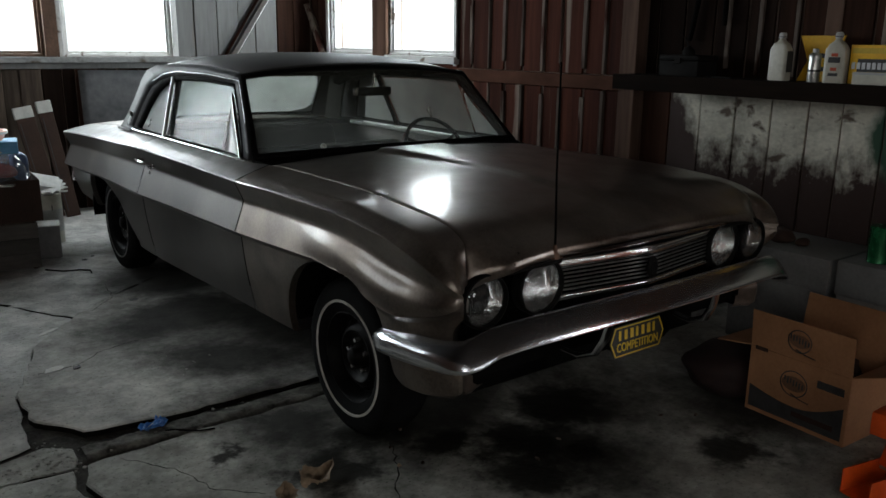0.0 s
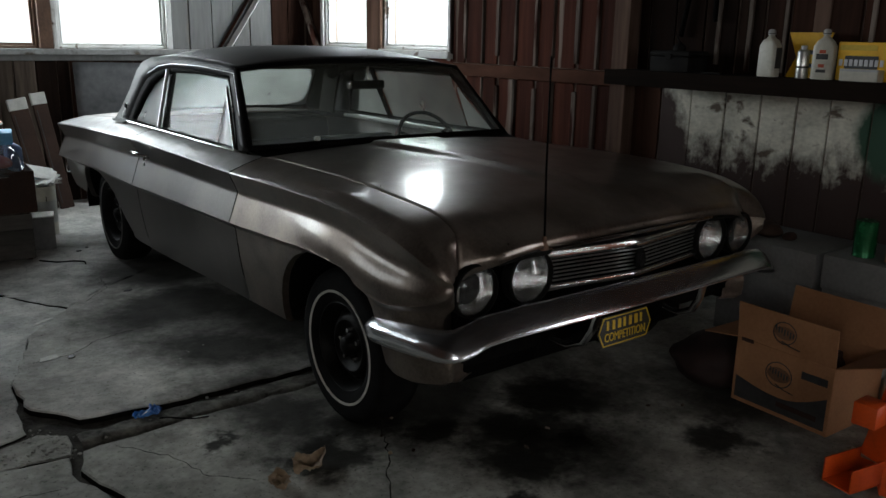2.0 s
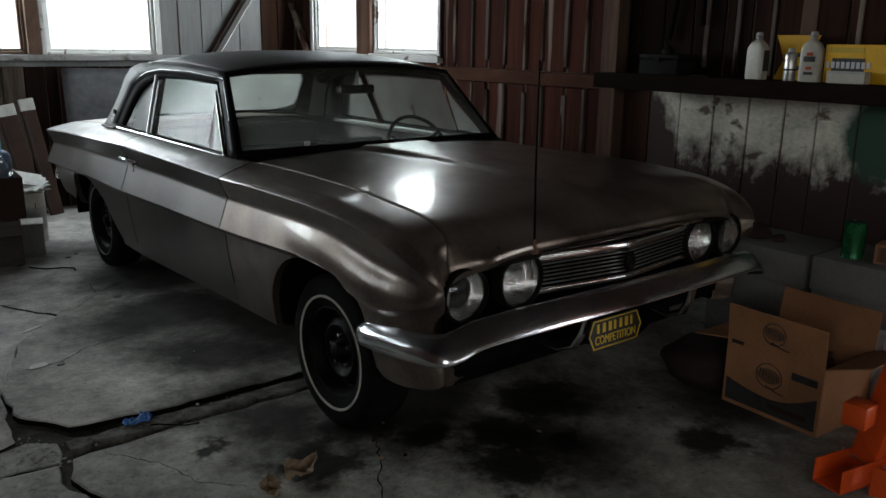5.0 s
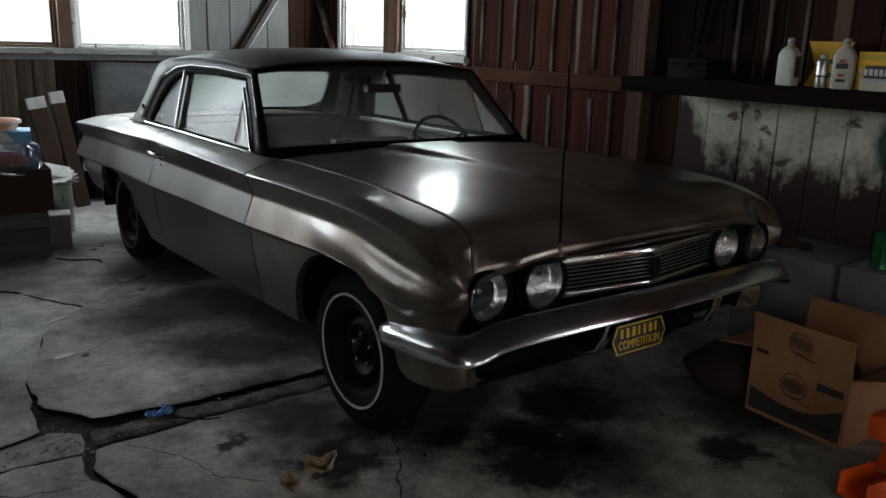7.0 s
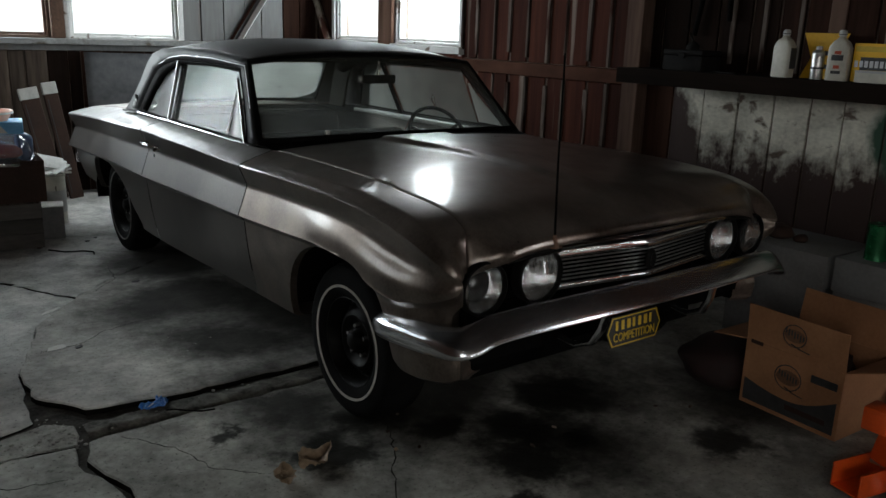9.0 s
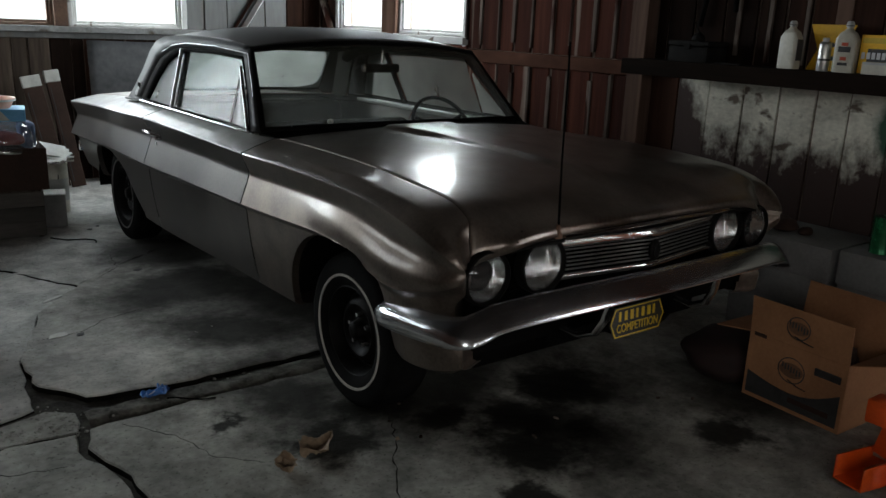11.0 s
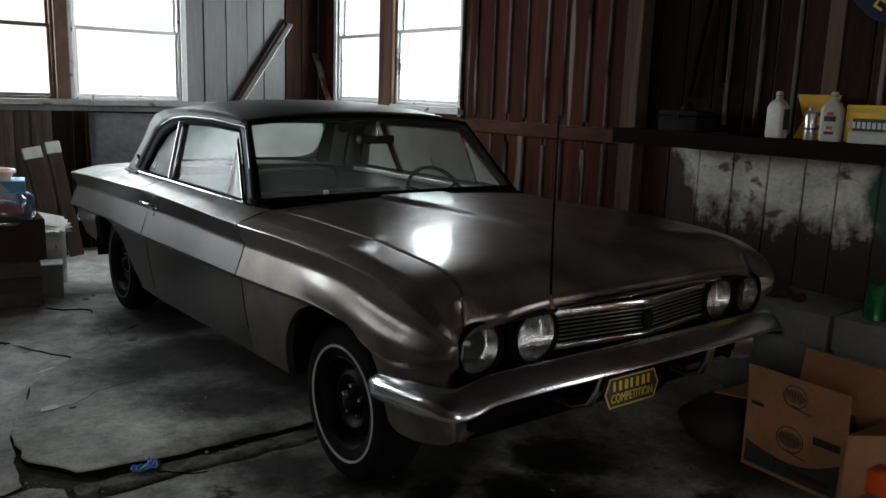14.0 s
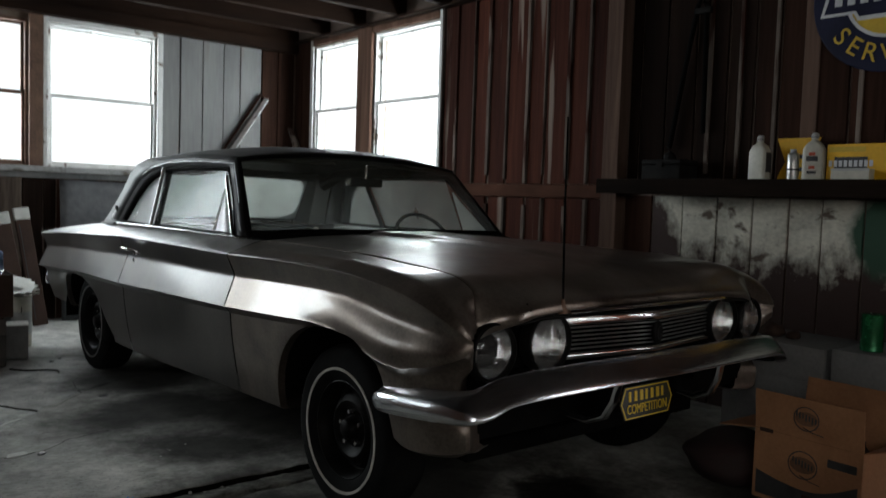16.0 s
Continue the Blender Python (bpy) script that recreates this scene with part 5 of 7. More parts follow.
for bar, z0, z1, label in (("upper_bar", 0.741, 0.772, "bright chrome upper grille bar"), ("lower_bar", 0.630, 0.652, "bright chrome lower grille bar")):
    SEC = [(0.03, z0), (0.004, z0), (0.0, z0 + 0.004), (-0.002, (z0 + z1) / 2), (0.0, z1 - 0.004), (0.004, z1), (0.03, z1)]
    bm = sheet(lambda u, v: (-0.408 + 0.816 * u, prow(-0.408 + 0.816 * u) + SEC[round(v * 6)][0], SEC[round(v * 6)][1]), 20, 6)
    part(bar, bm, M_CHROME, grille, label, smooth=50)
for k in range(6):
    z = 0.664 + k * 0.0138
    part("grille_bar", tube([(x, prow(x) + 0.008, z) for x in (-0.405, -0.2, 0, 0.2, 0.405)], 0.0030, 6), M_GRILLE, grille, smooth=60)
part("backing", box((-0.41, -0.664, 0.636), (0.41, -0.656, 0.77)), M_BLACK, grille)
emb = part("grille_emblem", lathe([(0, 0), (0.045, 0), (0.05, -0.010), (0.040, -0.018), (0.030, -0.020), (0.020, -0.014), (0.0, -0.016)], 24, "Y"), M_STEEL, grille, "oval dark emblem")
emb.matrix_local = Matrix.Translation((-0.012, -0.737, 0.70)) @ Matrix.Diagonal((0.50, 1, 0.82, 1))
for s in (-1, 1):
    housing = part("lamp_panel", prism([(s * 0.430, 0.615), (s * 0.735, 0.625), (s * 0.745, 0.70), (s * 0.730, 0.738), (s * 0.61, 0.772), (s * 0.430, 0.785)], -0.632, -0.614, "Y", 0.004), M_BLACK, car, "black lamp panel")
    part("lamp_panel_molding", tube([(s * 0.43, -0.715, 0.782), (s * 0.55, -0.713, 0.780), (s * 0.64, -0.700, 0.768)], 0.007, 6), M_STEEL, car)
    for x, y, z, k in ((0.482, -0.680, 0.698, 1.13), (0.699, -0.664, 0.684, 1.04)):
        lamp = thing("headlight", "round sealed-beam headlight with a dim chrome bezel", "")
        lamp.parent = car
        lamp.matrix_local = pose(s * x, y, z) @ Matrix.Diagonal((k, 1.0, k, 1))
        part("bezel", lathe([(0.077, 0.03), (0.084, 0.03), (0.086, -0.008), (0.083, -0.016), (0.079, -0.018), (0.0765, -0.012), (0.076, 0.02)], 36, "Y", loop=True), M_STEEL, lamp, "dark bezel", smooth=60)
        bowl_ = lathe([(0.0755, 0.001), (0.069, 0.012), (0.060, 0.023), (0.049, 0.033), (0.036, 0.040), (0.021, 0.045), (0.008, 0.047), (0.0, 0.048)], 34, "Y", caps=False)
        part("reflector", bowl_, M_LAMPBOWL, lamp, "silvered reflector bowl", smooth=80)
        lens = part("lens", lathe([(0.076, -0.004), (0.063, -0.015), (0.044, -0.024), (0.023, -0.029), (0.0, -0.030)], 32, "Y", caps=False), M_LENS, lamp, "fluted glass lens", smooth=80)
        lens.visible_shadow = False

for s in (-1, 1):
    # added black panels keep the gap behind the bumper as dark as shade
    part("splash_panel", prism([(s * 0.40, 0.47), (s * 0.66, 0.44), (s * 0.730, 0.425), (s * 0.742, 0.52), (s * 0.735, 0.612), (s * 0.40, 0.612)], -0.628, -0.616, "Y", 0.003), M_BLACK, car, "black panel standing in for shade behind the bumper")

    # black filler added so the lit inner fender face stays hidden
    part("fender_liner", box((s * 0.755, -0.60, 0.37), (s * 0.765, -0.37, 0.60)), M_BLACK, car, "black filler hiding the lit inner fender")
    part("door_top_trim", box((s * 0.655, 1.00, 0.905), (s * 0.715, 2.42, 0.928), 0.006), M_DOORTOP, car, "door top painted pale for window light")

# plate under the bumper: black with a yellow border and bars of lettering
plate = thing("front_plate", "black plate with yellow border and lettering", "")
plate.parent = car
plate.matrix_local = pose(-0.180, -0.838, 0.506, -4, 0, 0)
HEX = [(-0.112, -0.052), (0.112, -0.052), (0.135, 0.0), (0.112, 0.052), (-0.112, 0.052), (-0.135, 0.0)]
part("backing", prism(HEX, 0.0, 0.003, "Y"), M_PLATEBLACK, plate, "black plate", smooth=0)
part("border", loop_strip([(x * 0.98, z * 0.96) for x, z in HEX], [(x * 0.94, z * 0.88) for x, z in HEX], 2, lambda x, z: (x, -0.002, z)), M_YELLOW, plate, "yellow border", smooth=0)
for k in range(7):
    w = 0.195 / 7
    x0 = -0.0975 + k * w
    part("letter_bar", box((x0 + w * 0.20, -0.003, 0.005), (x0 + w * (0.55 + 0.18 * (k * 7 % 3) / 2), -0.0005, 0.037)), M_YELLOW, plate, smooth=0)


def lettering(body, size, depth, mat, parent, m, wide=1.0):
    """Raised letters of the built-in font, reading along x, facing the way m turns them."""
    cu = bpy.data.curves.new("lettering", "FONT")
    cu.body, cu.size, cu.extrude, cu.align_x, cu.align_y = body, size, depth, "CENTER", "CENTER"
    tmp = new("lettering", cu)
    me = bpy.data.meshes.new_from_object(tmp.evaluated_get(bpy.context.evaluated_depsgraph_get()))
    bpy.data.objects.remove(tmp)
    me.transform(Matrix.Diagonal((wide, 1, 1, 1)))
    me.materials.clear()
    me.materials.append(mat)
    ob = new("lettering", me)
    ob.parent = parent
    ob.matrix_local = m
    return ob


lettering("COMPETITION", 0.042, 0.001, M_YELLOW, plate, Matrix.Translation((0, -0.0025, -0.021)) @ pose(0, 0, 0, 90), 0.74)

# wheels
def wheel(x, y, s):
    w = thing("wheel", "black steel wheel with a thin whitewall tyre", "")
    w.parent = car
    w.matrix_local = pose(s * x, y, 0.303, 0, 0, 0 if s > 0 else 180)
    T_ = [(0.168, -0.075), (0.20, -0.088), (0.25, -0.094), (0.283, -0.086), (0.296, -0.070), (0.303, -0.045), (0.303, 0.045), (0.296, 0.070), (0.283, 0.084), (0.262, 0.0895), (0.240, 0.0915), (0.2255, 0.0925), (0.2245, 0.0915), (0.2125, 0.0905), (0.2115, 0.0915), (0.20, 0.0885), (0.180, 0.080), (0.168, 0.070)]
    part("tyre", lathe(T_, 64, "X", loop=True), M_RUBBER, w, "black tyre", smooth=40)
    part("whitewall", lathe([(0.2235, 0.0915), (0.223, 0.0948), (0.2145, 0.0945), (0.214, 0.090)], 64, "X", loop=True), M_WHITEWALL if y < 1 else M_SHADEDWALL, w, "thin dirty whitewall stripe, rear pair darkened for shade", smooth=40)
    rim = part("rim", lathe([(0.178, 0.062), (0.180, 0.074), (0.172, 0.077), (0.166, 0.068), (0.160, 0.040), (0.152, 0.014), (0.146, 0.012), (0.134, 0.024), (0.116, 0.044), (0.100, 0.050), (0.088, 0.044), (0.074, 0.030), (0.062, 0.028), (0.046, 0.032), (0.040, 0.046), (0.034, 0.066), (0.026, 0.072), (0.0, 0.073)], 48, "X", caps=False), M_STEEL, w, "black steel rim", smooth=40)
    for k in range(5):
        a = 2 * math.pi * k / 5 + 0.4
        part("lug_nut", lathe([(0.0, 0.0), (0.012, 0.0), (0.012, 0.016), (0.008, 0.024), (0.0, 0.024)], 6, "X", at=(0.028, 0.060 * math.cos(a), 0.060 * math.sin(a))), M_CHROME, rim, "bare steel lug nut")
    for k in range(10):
        a = 2 * math.pi * k / 10
        part("vent_slot", box((-0.006, -0.009, -0.019), (0.006, 0.009, 0.019), 0.003, segs=1), M_BLACK, rim).matrix_local = pose(0, 0, 0, math.degrees(a)) @ Matrix.Translation((0.029, 0.126, 0))
    return w


for s in (-1, 1):
    for y in (0.0, 2.847):
        wheel(0.705, y, s)
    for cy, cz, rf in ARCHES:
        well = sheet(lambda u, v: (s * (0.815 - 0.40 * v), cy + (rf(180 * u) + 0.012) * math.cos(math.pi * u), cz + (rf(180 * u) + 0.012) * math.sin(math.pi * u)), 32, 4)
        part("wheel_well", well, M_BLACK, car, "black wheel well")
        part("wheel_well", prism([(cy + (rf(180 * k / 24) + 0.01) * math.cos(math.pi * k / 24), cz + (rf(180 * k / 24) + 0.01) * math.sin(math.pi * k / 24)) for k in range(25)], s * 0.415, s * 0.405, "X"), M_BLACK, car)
part("underbody", box((-0.60, -0.32, 0.26), (0.60, 3.75, 0.30), 0.01), M_BLACK, car, "dark underbody")
for y in (0.0, 2.847):
    part("axle", tube([(-0.62, y, 0.30), (0.62, y, 0.30)], 0.035, 10), M_BLACK, car)
part("firewall", box((-0.70, 0.80, 0.30), (0.70, 0.83, 0.90)), M_BLACK, car)

# cabin
for s in (-1, 1):
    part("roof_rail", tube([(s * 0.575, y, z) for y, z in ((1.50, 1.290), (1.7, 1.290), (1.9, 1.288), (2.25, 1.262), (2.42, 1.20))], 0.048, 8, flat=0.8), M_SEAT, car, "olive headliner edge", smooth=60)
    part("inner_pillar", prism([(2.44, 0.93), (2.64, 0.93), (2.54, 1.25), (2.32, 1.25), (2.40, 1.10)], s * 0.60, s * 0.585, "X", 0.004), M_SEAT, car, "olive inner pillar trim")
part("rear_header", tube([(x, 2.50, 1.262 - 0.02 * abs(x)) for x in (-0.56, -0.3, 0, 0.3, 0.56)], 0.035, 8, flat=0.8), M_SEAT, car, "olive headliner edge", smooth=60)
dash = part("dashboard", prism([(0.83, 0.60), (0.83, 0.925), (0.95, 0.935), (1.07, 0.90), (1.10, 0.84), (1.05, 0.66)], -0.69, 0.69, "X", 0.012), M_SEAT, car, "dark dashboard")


def bench(name, y, top, label):
    b = thing(name, label, "")
    b.parent = car
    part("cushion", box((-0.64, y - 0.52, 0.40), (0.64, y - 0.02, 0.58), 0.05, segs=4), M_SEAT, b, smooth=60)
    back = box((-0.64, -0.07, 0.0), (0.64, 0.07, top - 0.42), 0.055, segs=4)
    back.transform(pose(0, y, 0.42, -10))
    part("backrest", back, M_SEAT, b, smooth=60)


bench("front_seat", 1.72, 0.87, "olive vinyl bench seat")
bench("rear_seat", 2.56, 0.90, "olive vinyl rear bench")
part("parcel_shelf", box((-0.62, 2.66, 0.885), (0.62, 3.0, 0.90), 0.004), M_SEAT, car, "rear parcel shelf")
part("cabin_floor", box((-0.70, 0.83, 0.305), (0.70, 3.0, 0.33)), M_BLACK, car)
wheel_s = thing("steering_wheel", "dark thin-rimmed steering wheel", "")
wheel_s.parent = car
wheel_s.matrix_local = pose(0.405, 1.085, 0.888, 58)
part("rim", tube([(0.183 * math.cos(a), 0.183 * math.sin(a), 0) for a in [2 * math.pi * k / 40 for k in range(41)]], 0.011, 8, ends=False), M_TRIMDARK, wheel_s, smooth=60)
part("horn_ring", tube([(0.13 * math.cos(a), 0.13 * math.sin(a), -0.012) for a in [math.pi + math.pi * k / 20 for k in range(21)]], 0.005, 6), M_CHROME, wheel_s, "chrome horn ring", smooth=60)
for a in (25, 155):
    part("spoke", tube([(0, 0, -0.02), (0.178 * math.cos(radians(a)), 0.178 * math.sin(radians(a)), 0)], [0.016, 0.009], 6, flat=0.6), M_TRIMDARK, wheel_s)
part("hub", lathe([(0, 0.01), (0.035, 0.005), (0.04, -0.02), (0.03, -0.30), (0, -0.30)], 16), M_TRIMDARK, wheel_s)
mir = thing("rear_view_mirror", "dark rear-view mirror on a short stem", "")
mir.parent = car
part("stem", tube([(0.0, 1.14, 1.315), (0.0, 1.145, 1.27), (0.0, 1.15, 1.235)], 0.008, 8), M_CHROME, mir, "chrome stem")
part("housing", box((-0.105, 1.14, 1.20), (0.105, 1.165, 1.245), 0.010, segs=3), M_TRIMDARK, mir, smooth=60)
part("glass_face", box((-0.097, 1.166, 1.205), (0.097, 1.168, 1.24)), M_REFLECTOR, mir, smooth=0)
part("end_cap", box((-0.112, 1.136, 1.203), (-0.094, 1.166, 1.242), 0.006), M_CHROME, mir, "chrome end cap")
mir.matrix_local = pose(0.035, -0.028, -0.018)
for x in (-0.32, 0.32):
    part("sun_visor", box((x - 0.2, 1.16, 1.285), (x + 0.2, 1.27, 1.30), 0.006), M_SEAT, car)
for x0, x1 in ((-0.30, -0.62), (0.30, 0.0)):
    part("wiper", tube([(x0, 0.775, 0.962), (x0 - 0.05, 0.79, 0.975), (x1, 0.80, 0.972)], 0.005, 6), M_TRIMDARK, car)
part("dash_knob", lathe([(0, 0.0), (0.008, 0.0), (0.006, 0.018), (0.012, 0.028), (0.015, 0.038), (0.012, 0.047), (0, 0.050)], 16, at=(-0.360, 0.93, 0.932)), M_WHITEKNOB, car, "ivory knob on the dashboard", smooth=60)
# whip aerial on the front edge of the hood
aerial = thing("aerial", "thin black whip aerial on a small rusty base", "")
aerial.parent = car
part("base", lathe([(0, 0), (0.016, 0), (0.016, 0.012), (0.010, 0.022), (0.006, 0.045), (0, 0.046)], 14, at=(-0.442, -0.70, 0.787)), M_SASH, aerial, "rusty base")
part("mast", tube([(-0.442, -0.70, 0.82), (-0.440, -0.69, 1.05), (-0.438, -0.685, 1.40)], [0.0042, 0.0036, 0.003], 6), M_BLACK, aerial, smooth=60)

# ---- things along the side wall: shelf, bottles, boxes, sign ----
M_SHELF = material("dark_shelf_plank", (0.004, 0.003, 0.0025), (0.018, 0.012, 0.009), 0.85, scale=5, fine=40, bump=0.3, stretch=(1, 0.1, 1), spec=0.04)
M_BOTTLE = material("white_plastic_bottle", (0.40, 0.385, 0.32), (0.56, 0.54, 0.46), 0.4, scale=8, fine=60, bump=0.05)
M_CAPW = material("pale_cap", (0.30, 0.30, 0.29), (0.45, 0.45, 0.44), 0.45, scale=10, fine=60, bump=0.05)
M_CARDYEL = material("yellow_card", (0.62, 0.33, 0.008), (0.82, 0.48, 0.014), 0.55, scale=5, fine=50, bump=0.06)
M_INK = material("dark_print", (0.02, 0.02, 0.022), (0.05, 0.05, 0.05), 0.6, scale=10, fine=60, bump=0.0)
M_FADEDINK = material("faded_print", (0.12, 0.062, 0.034), (0.20, 0.105, 0.058), 0.75, scale=10, fine=60, bump=0.0)
M_REDINK = material("red_print", (0.35, 0.05, 0.02), (0.5, 0.09, 0.04), 0.6, scale=10, fine=60, bump=0.0)
M_TIN = material("bare_tin", (0.45, 0.45, 0.44), (0.65, 0.65, 0.63), 0.3, metal=0.9, scale=12, fine=90, bump=0.1)
M_NAVY = material("navy_enamel", (0.006, 0.007, 0.022), (0.012, 0.014, 0.040), 0.6, scale=6, fine=60, bump=0.05, spec=0.2)
M_SIGNYEL = material("sign_yellow", (0.46, 0.30, 0.02), (0.62, 0.42, 0.03), 0.5, scale=6, fine=60, bump=0.05)
M_SIGNWHITE = material("sign_white", (0.45, 0.46, 0.48), (0.6, 0.61, 0.62), 0.5, scale=6, fine=60, bump=0.05)
M_CARTON = material("brown_carton", (0.29, 0.135, 0.062), (0.43, 0.215, 0.105), 0.8, scale=4, fine=70, bump=0.12, stretch=(1, 1, 1))
M_CARTONDARK = material("old_dark_carton", (0.022, 0.010, 0.0065), (0.058, 0.028, 0.018), 0.85, scale=4, fine=60, bump=0.15)
M_GREYBOX = material("grey_storage_box", (0.13, 0.13, 0.128), (0.22, 0.22, 0.215), 0.7, scale=4, fine=60, bump=0.1)
M_ORANGE = material("orange_enamel", (0.50, 0.055, 0.006), (0.72, 0.095, 0.012), 0.38, scale=5, fine=80, bump=0.06)
M_WHITEPLASTIC = material("crumpled_white_plastic", (0.36, 0.37, 0.37), (0.55, 0.56, 0.56), 0.4, scale=9, fine=50, bump=0.5)
M_GREENCAN = material("green_can", (0.012, 0.10, 0.035), (0.03, 0.24, 0.09), 0.25, metal=0.5, scale=12, fine=60, bump=0.05)
M_BAG = material("black_plastic_bag", (0.006, 0.006, 0.007), (0.02, 0.02, 0.022), 0.28, scale=12, fine=40, bump=0.6)
M_LEAF = material("dry_leaf", (0.13, 0.085, 0.05), (0.36, 0.27, 0.18), 0.8, scale=9, fine=60, bump=0.3)
M_BLUE = material("blue_plastic", (0.02, 0.12, 0.42), (0.06, 0.25, 0.65), 0.45, scale=9, fine=60, bump=0.1)
M_BLUEBOX = material("blue_card", (0.09, 0.32, 0.58), (0.18, 0.46, 0.72), 0.6, scale=6, fine=60, bump=0.06)
M_PEACH = material("faded_orange_plastic", (0.70, 0.34, 0.23), (0.82, 0.50, 0.37), 0.5, scale=6, fine=60, bump=0.06)
M_PAPER = material("white_paper", (0.45, 0.45, 0.42), (0.66, 0.66, 0.62), 0.8, scale=9, fine=60, bump=0.2)
M_LOG = material("bare_pale_pole", (0.24, 0.21, 0.175), (0.42, 0.38, 0.33), 0.75, scale=6, fine=50, bump=0.35, stretch=(1, 1, 0.12))
M_REDCLOTH = material("red_contents", (0.20, 0.025, 0.018), (0.36, 0.07, 0.05), 0.6, scale=10, fine=60, bump=0.3)
M_BLUECLOTH = material("blue_contents", (0.04, 0.07, 0.14), (0.10, 0.15, 0.26), 0.6, scale=10, fine=60, bump=0.3)
M_IRON = material("dull_iron", (0.006, 0.006, 0.006), (0.018, 0.017, 0.016), 0.8, metal=0.0, scale=10, fine=80, bump=0.2, spec=0.08)
M_MAROON = material("dark_maroon_cloth", (0.012, 0.005, 0.0045), (0.030, 0.011, 0.010), 0.85, scale=6, fine=50, bump=0.3)

SHELF_Z = 1.285
shelf = thing("wall_shelf", "dark wooden plank shelf on the board wall", "shelf")
part("plank", box((1.53, -1.85, 1.245), (1.826, 0.80, SHELF_Z), 0.004, segs=1), M_SHELF, shelf, "dark plank")
part("fascia", box((1.515, -1.85, 1.200), (1.529, 0.80, 1.287), 0.003, segs=1), M_SHELF, shelf, "dark front board")


def bottle(y, x, h, labelled, label):
    b = thing("oil_bottle", label, "bottle", "bottles on the shelf", pose(x, y, SHELF_Z, 0, 0, 8 if labelled else -5))
    hw, hd = 0.050, 0.031
    prof = [(1.0, 0.0), (1.03, 0.01), (1.03, 0.60 * h), (1.0, 0.66 * h), (0.80, 0.76 * h), (0.48, 0.83 * h), (0.36, 0.86 * h), (0.34, 0.90 * h)]

    def fn(u, v):
        j = v * (len(prof) - 1)
        k = min(int(j), len(prof) - 2)
        f = j - k
        r, z = [prof[k][i] + (prof[k + 1][i] - prof[k][i]) * f for i in (0, 1)]
        a = 2 * math.pi * u
        sq = 0.42 if z < 0.8 * h else 0.9
        c, s_ = math.cos(a), math.sin(a)
        neck = min(1.0, max(0.0, (z - 0.66 * h) / (0.2 * h)))
        wx, wy = hd + (0.040 - hd) * neck, hw + (0.040 - hw) * neck
        return (math.copysign(abs(c) ** sq, c) * wx * r, math.copysign(abs(s_) ** sq, s_) * wy * r, z)

    body = sheet(fn, 32, 21, closed_u=True)
    bmesh.ops.holes_fill(body, edges=[e for e in body.edges if len(e.link_faces) == 1])
    part("body", body, M_BOTTLE, b, smooth=50)
    part("cap", lathe([(0, 0.88 * h), (0.017, 0.88 * h), (0.019, 0.89 * h), (0.018, 0.965 * h), (0.012, h), (0, h)], 18), M_CAPW, b, "pale screw cap", smooth=40)
    part("cap_ring", lathe([(0, 0.905 * h), (0.0195, 0.905 * h), (0.0195, 0.92 * h), (0, 0.92 * h)], 18), M_INK, b, "dark ring under the cap")
    if not labelled:
        part("label", box((-0.022, -0.0535, 0.18 * h), (0.024, -0.0512, 0.62 * h), 0.0008, segs=1), M_INK, b, "dark side label", smooth=0)
    if labelled:
        for z, w, t, m in ((0.52, 0.030, 0.016, M_REDINK), (0.40, 0.055, 0.026, M_INK), (0.24, 0.028, 0.016, M_REDINK), (0.14, 0.045, 0.014, M_INK)):
            part("label_bar", box((-0.0345, -w / 2, z * h), (-0.0325, w / 2, z * h + t)), m, b, smooth=0)
    return b


bottle(-0.155, 1.68, 0.235, False, "white plastic oil bottle with a dark side label")
bottle(-0.445, 1.68, 0.238, True, "white plastic oil bottle with a dark printed label")

tin = thing("spray_can", "small silver can on the shelf", "can", at=pose(1.665, -0.345, SHELF_Z))
part("body", lathe([(0, 0), (0.028, 0), (0.029, 0.004), (0.029, 0.125), (0.026, 0.134), (0.018, 0.140), (0, 0.140)], 24), M_TIN, tin, smooth=40)
part("cap", lathe([(0, 0.140), (0.015, 0.140), (0.015, 0.158), (0, 0.160)], 16), M_CAPW, tin, smooth=40)
part("seam_band", lathe([(0, 0.050), (0.0295, 0.050), (0.0295, 0.06), (0, 0.06)], 24), M_INK, tin)

stand = thing("display_card", "yellow hourglass-shaped display card on the shelf", "display card", at=pose(1.755, -0.335, SHELF_Z))
part("card", prism([(0.125, 0.0), (0.075, 0.10), (0.125, 0.222), (-0.105, 0.222), (-0.075, 0.15), (-0.065, 0.10), (-0.105, 0.0)], -0.004, 0.004, "X", 0.001), M_CARDYEL, stand, "yellow card", smooth=0)
part("foot", box((0.004, -0.06, 0.0), (0.05, 0.06, 0.012)), M_CARDYEL, stand)
for z, y0, y1 in ((0.115, -0.02, 0.045), (0.05, -0.02, 0.05)):
    part("print_bar", box((-0.0065, y0, z), (-0.0042, y1, z + 0.022)), M_INK, stand, smooth=0)

pbox = thing("parts_box", "long yellow parts box with dark printing", "box", at=pose(1.735, -0.75, SHELF_Z + 0.001))
part("box_body", box((-0.05, -0.33, 0.0), (0.05, 0.245, 0.178), 0.003, segs=1), M_CARDYEL, pbox)
part("print_bar", box((-0.053, 0.05, 0.055), (-0.0502, 0.205, 0.115)), M_INK, pbox, "dark emblem bar", smooth=0)
for k in range(9):
    part("print_bar", box((-0.055, 0.215 - k * 0.024, 0.068), (-0.0532, 0.231 - k * 0.024, 0.098)), M_SIGNWHITE, pbox, smooth=0)
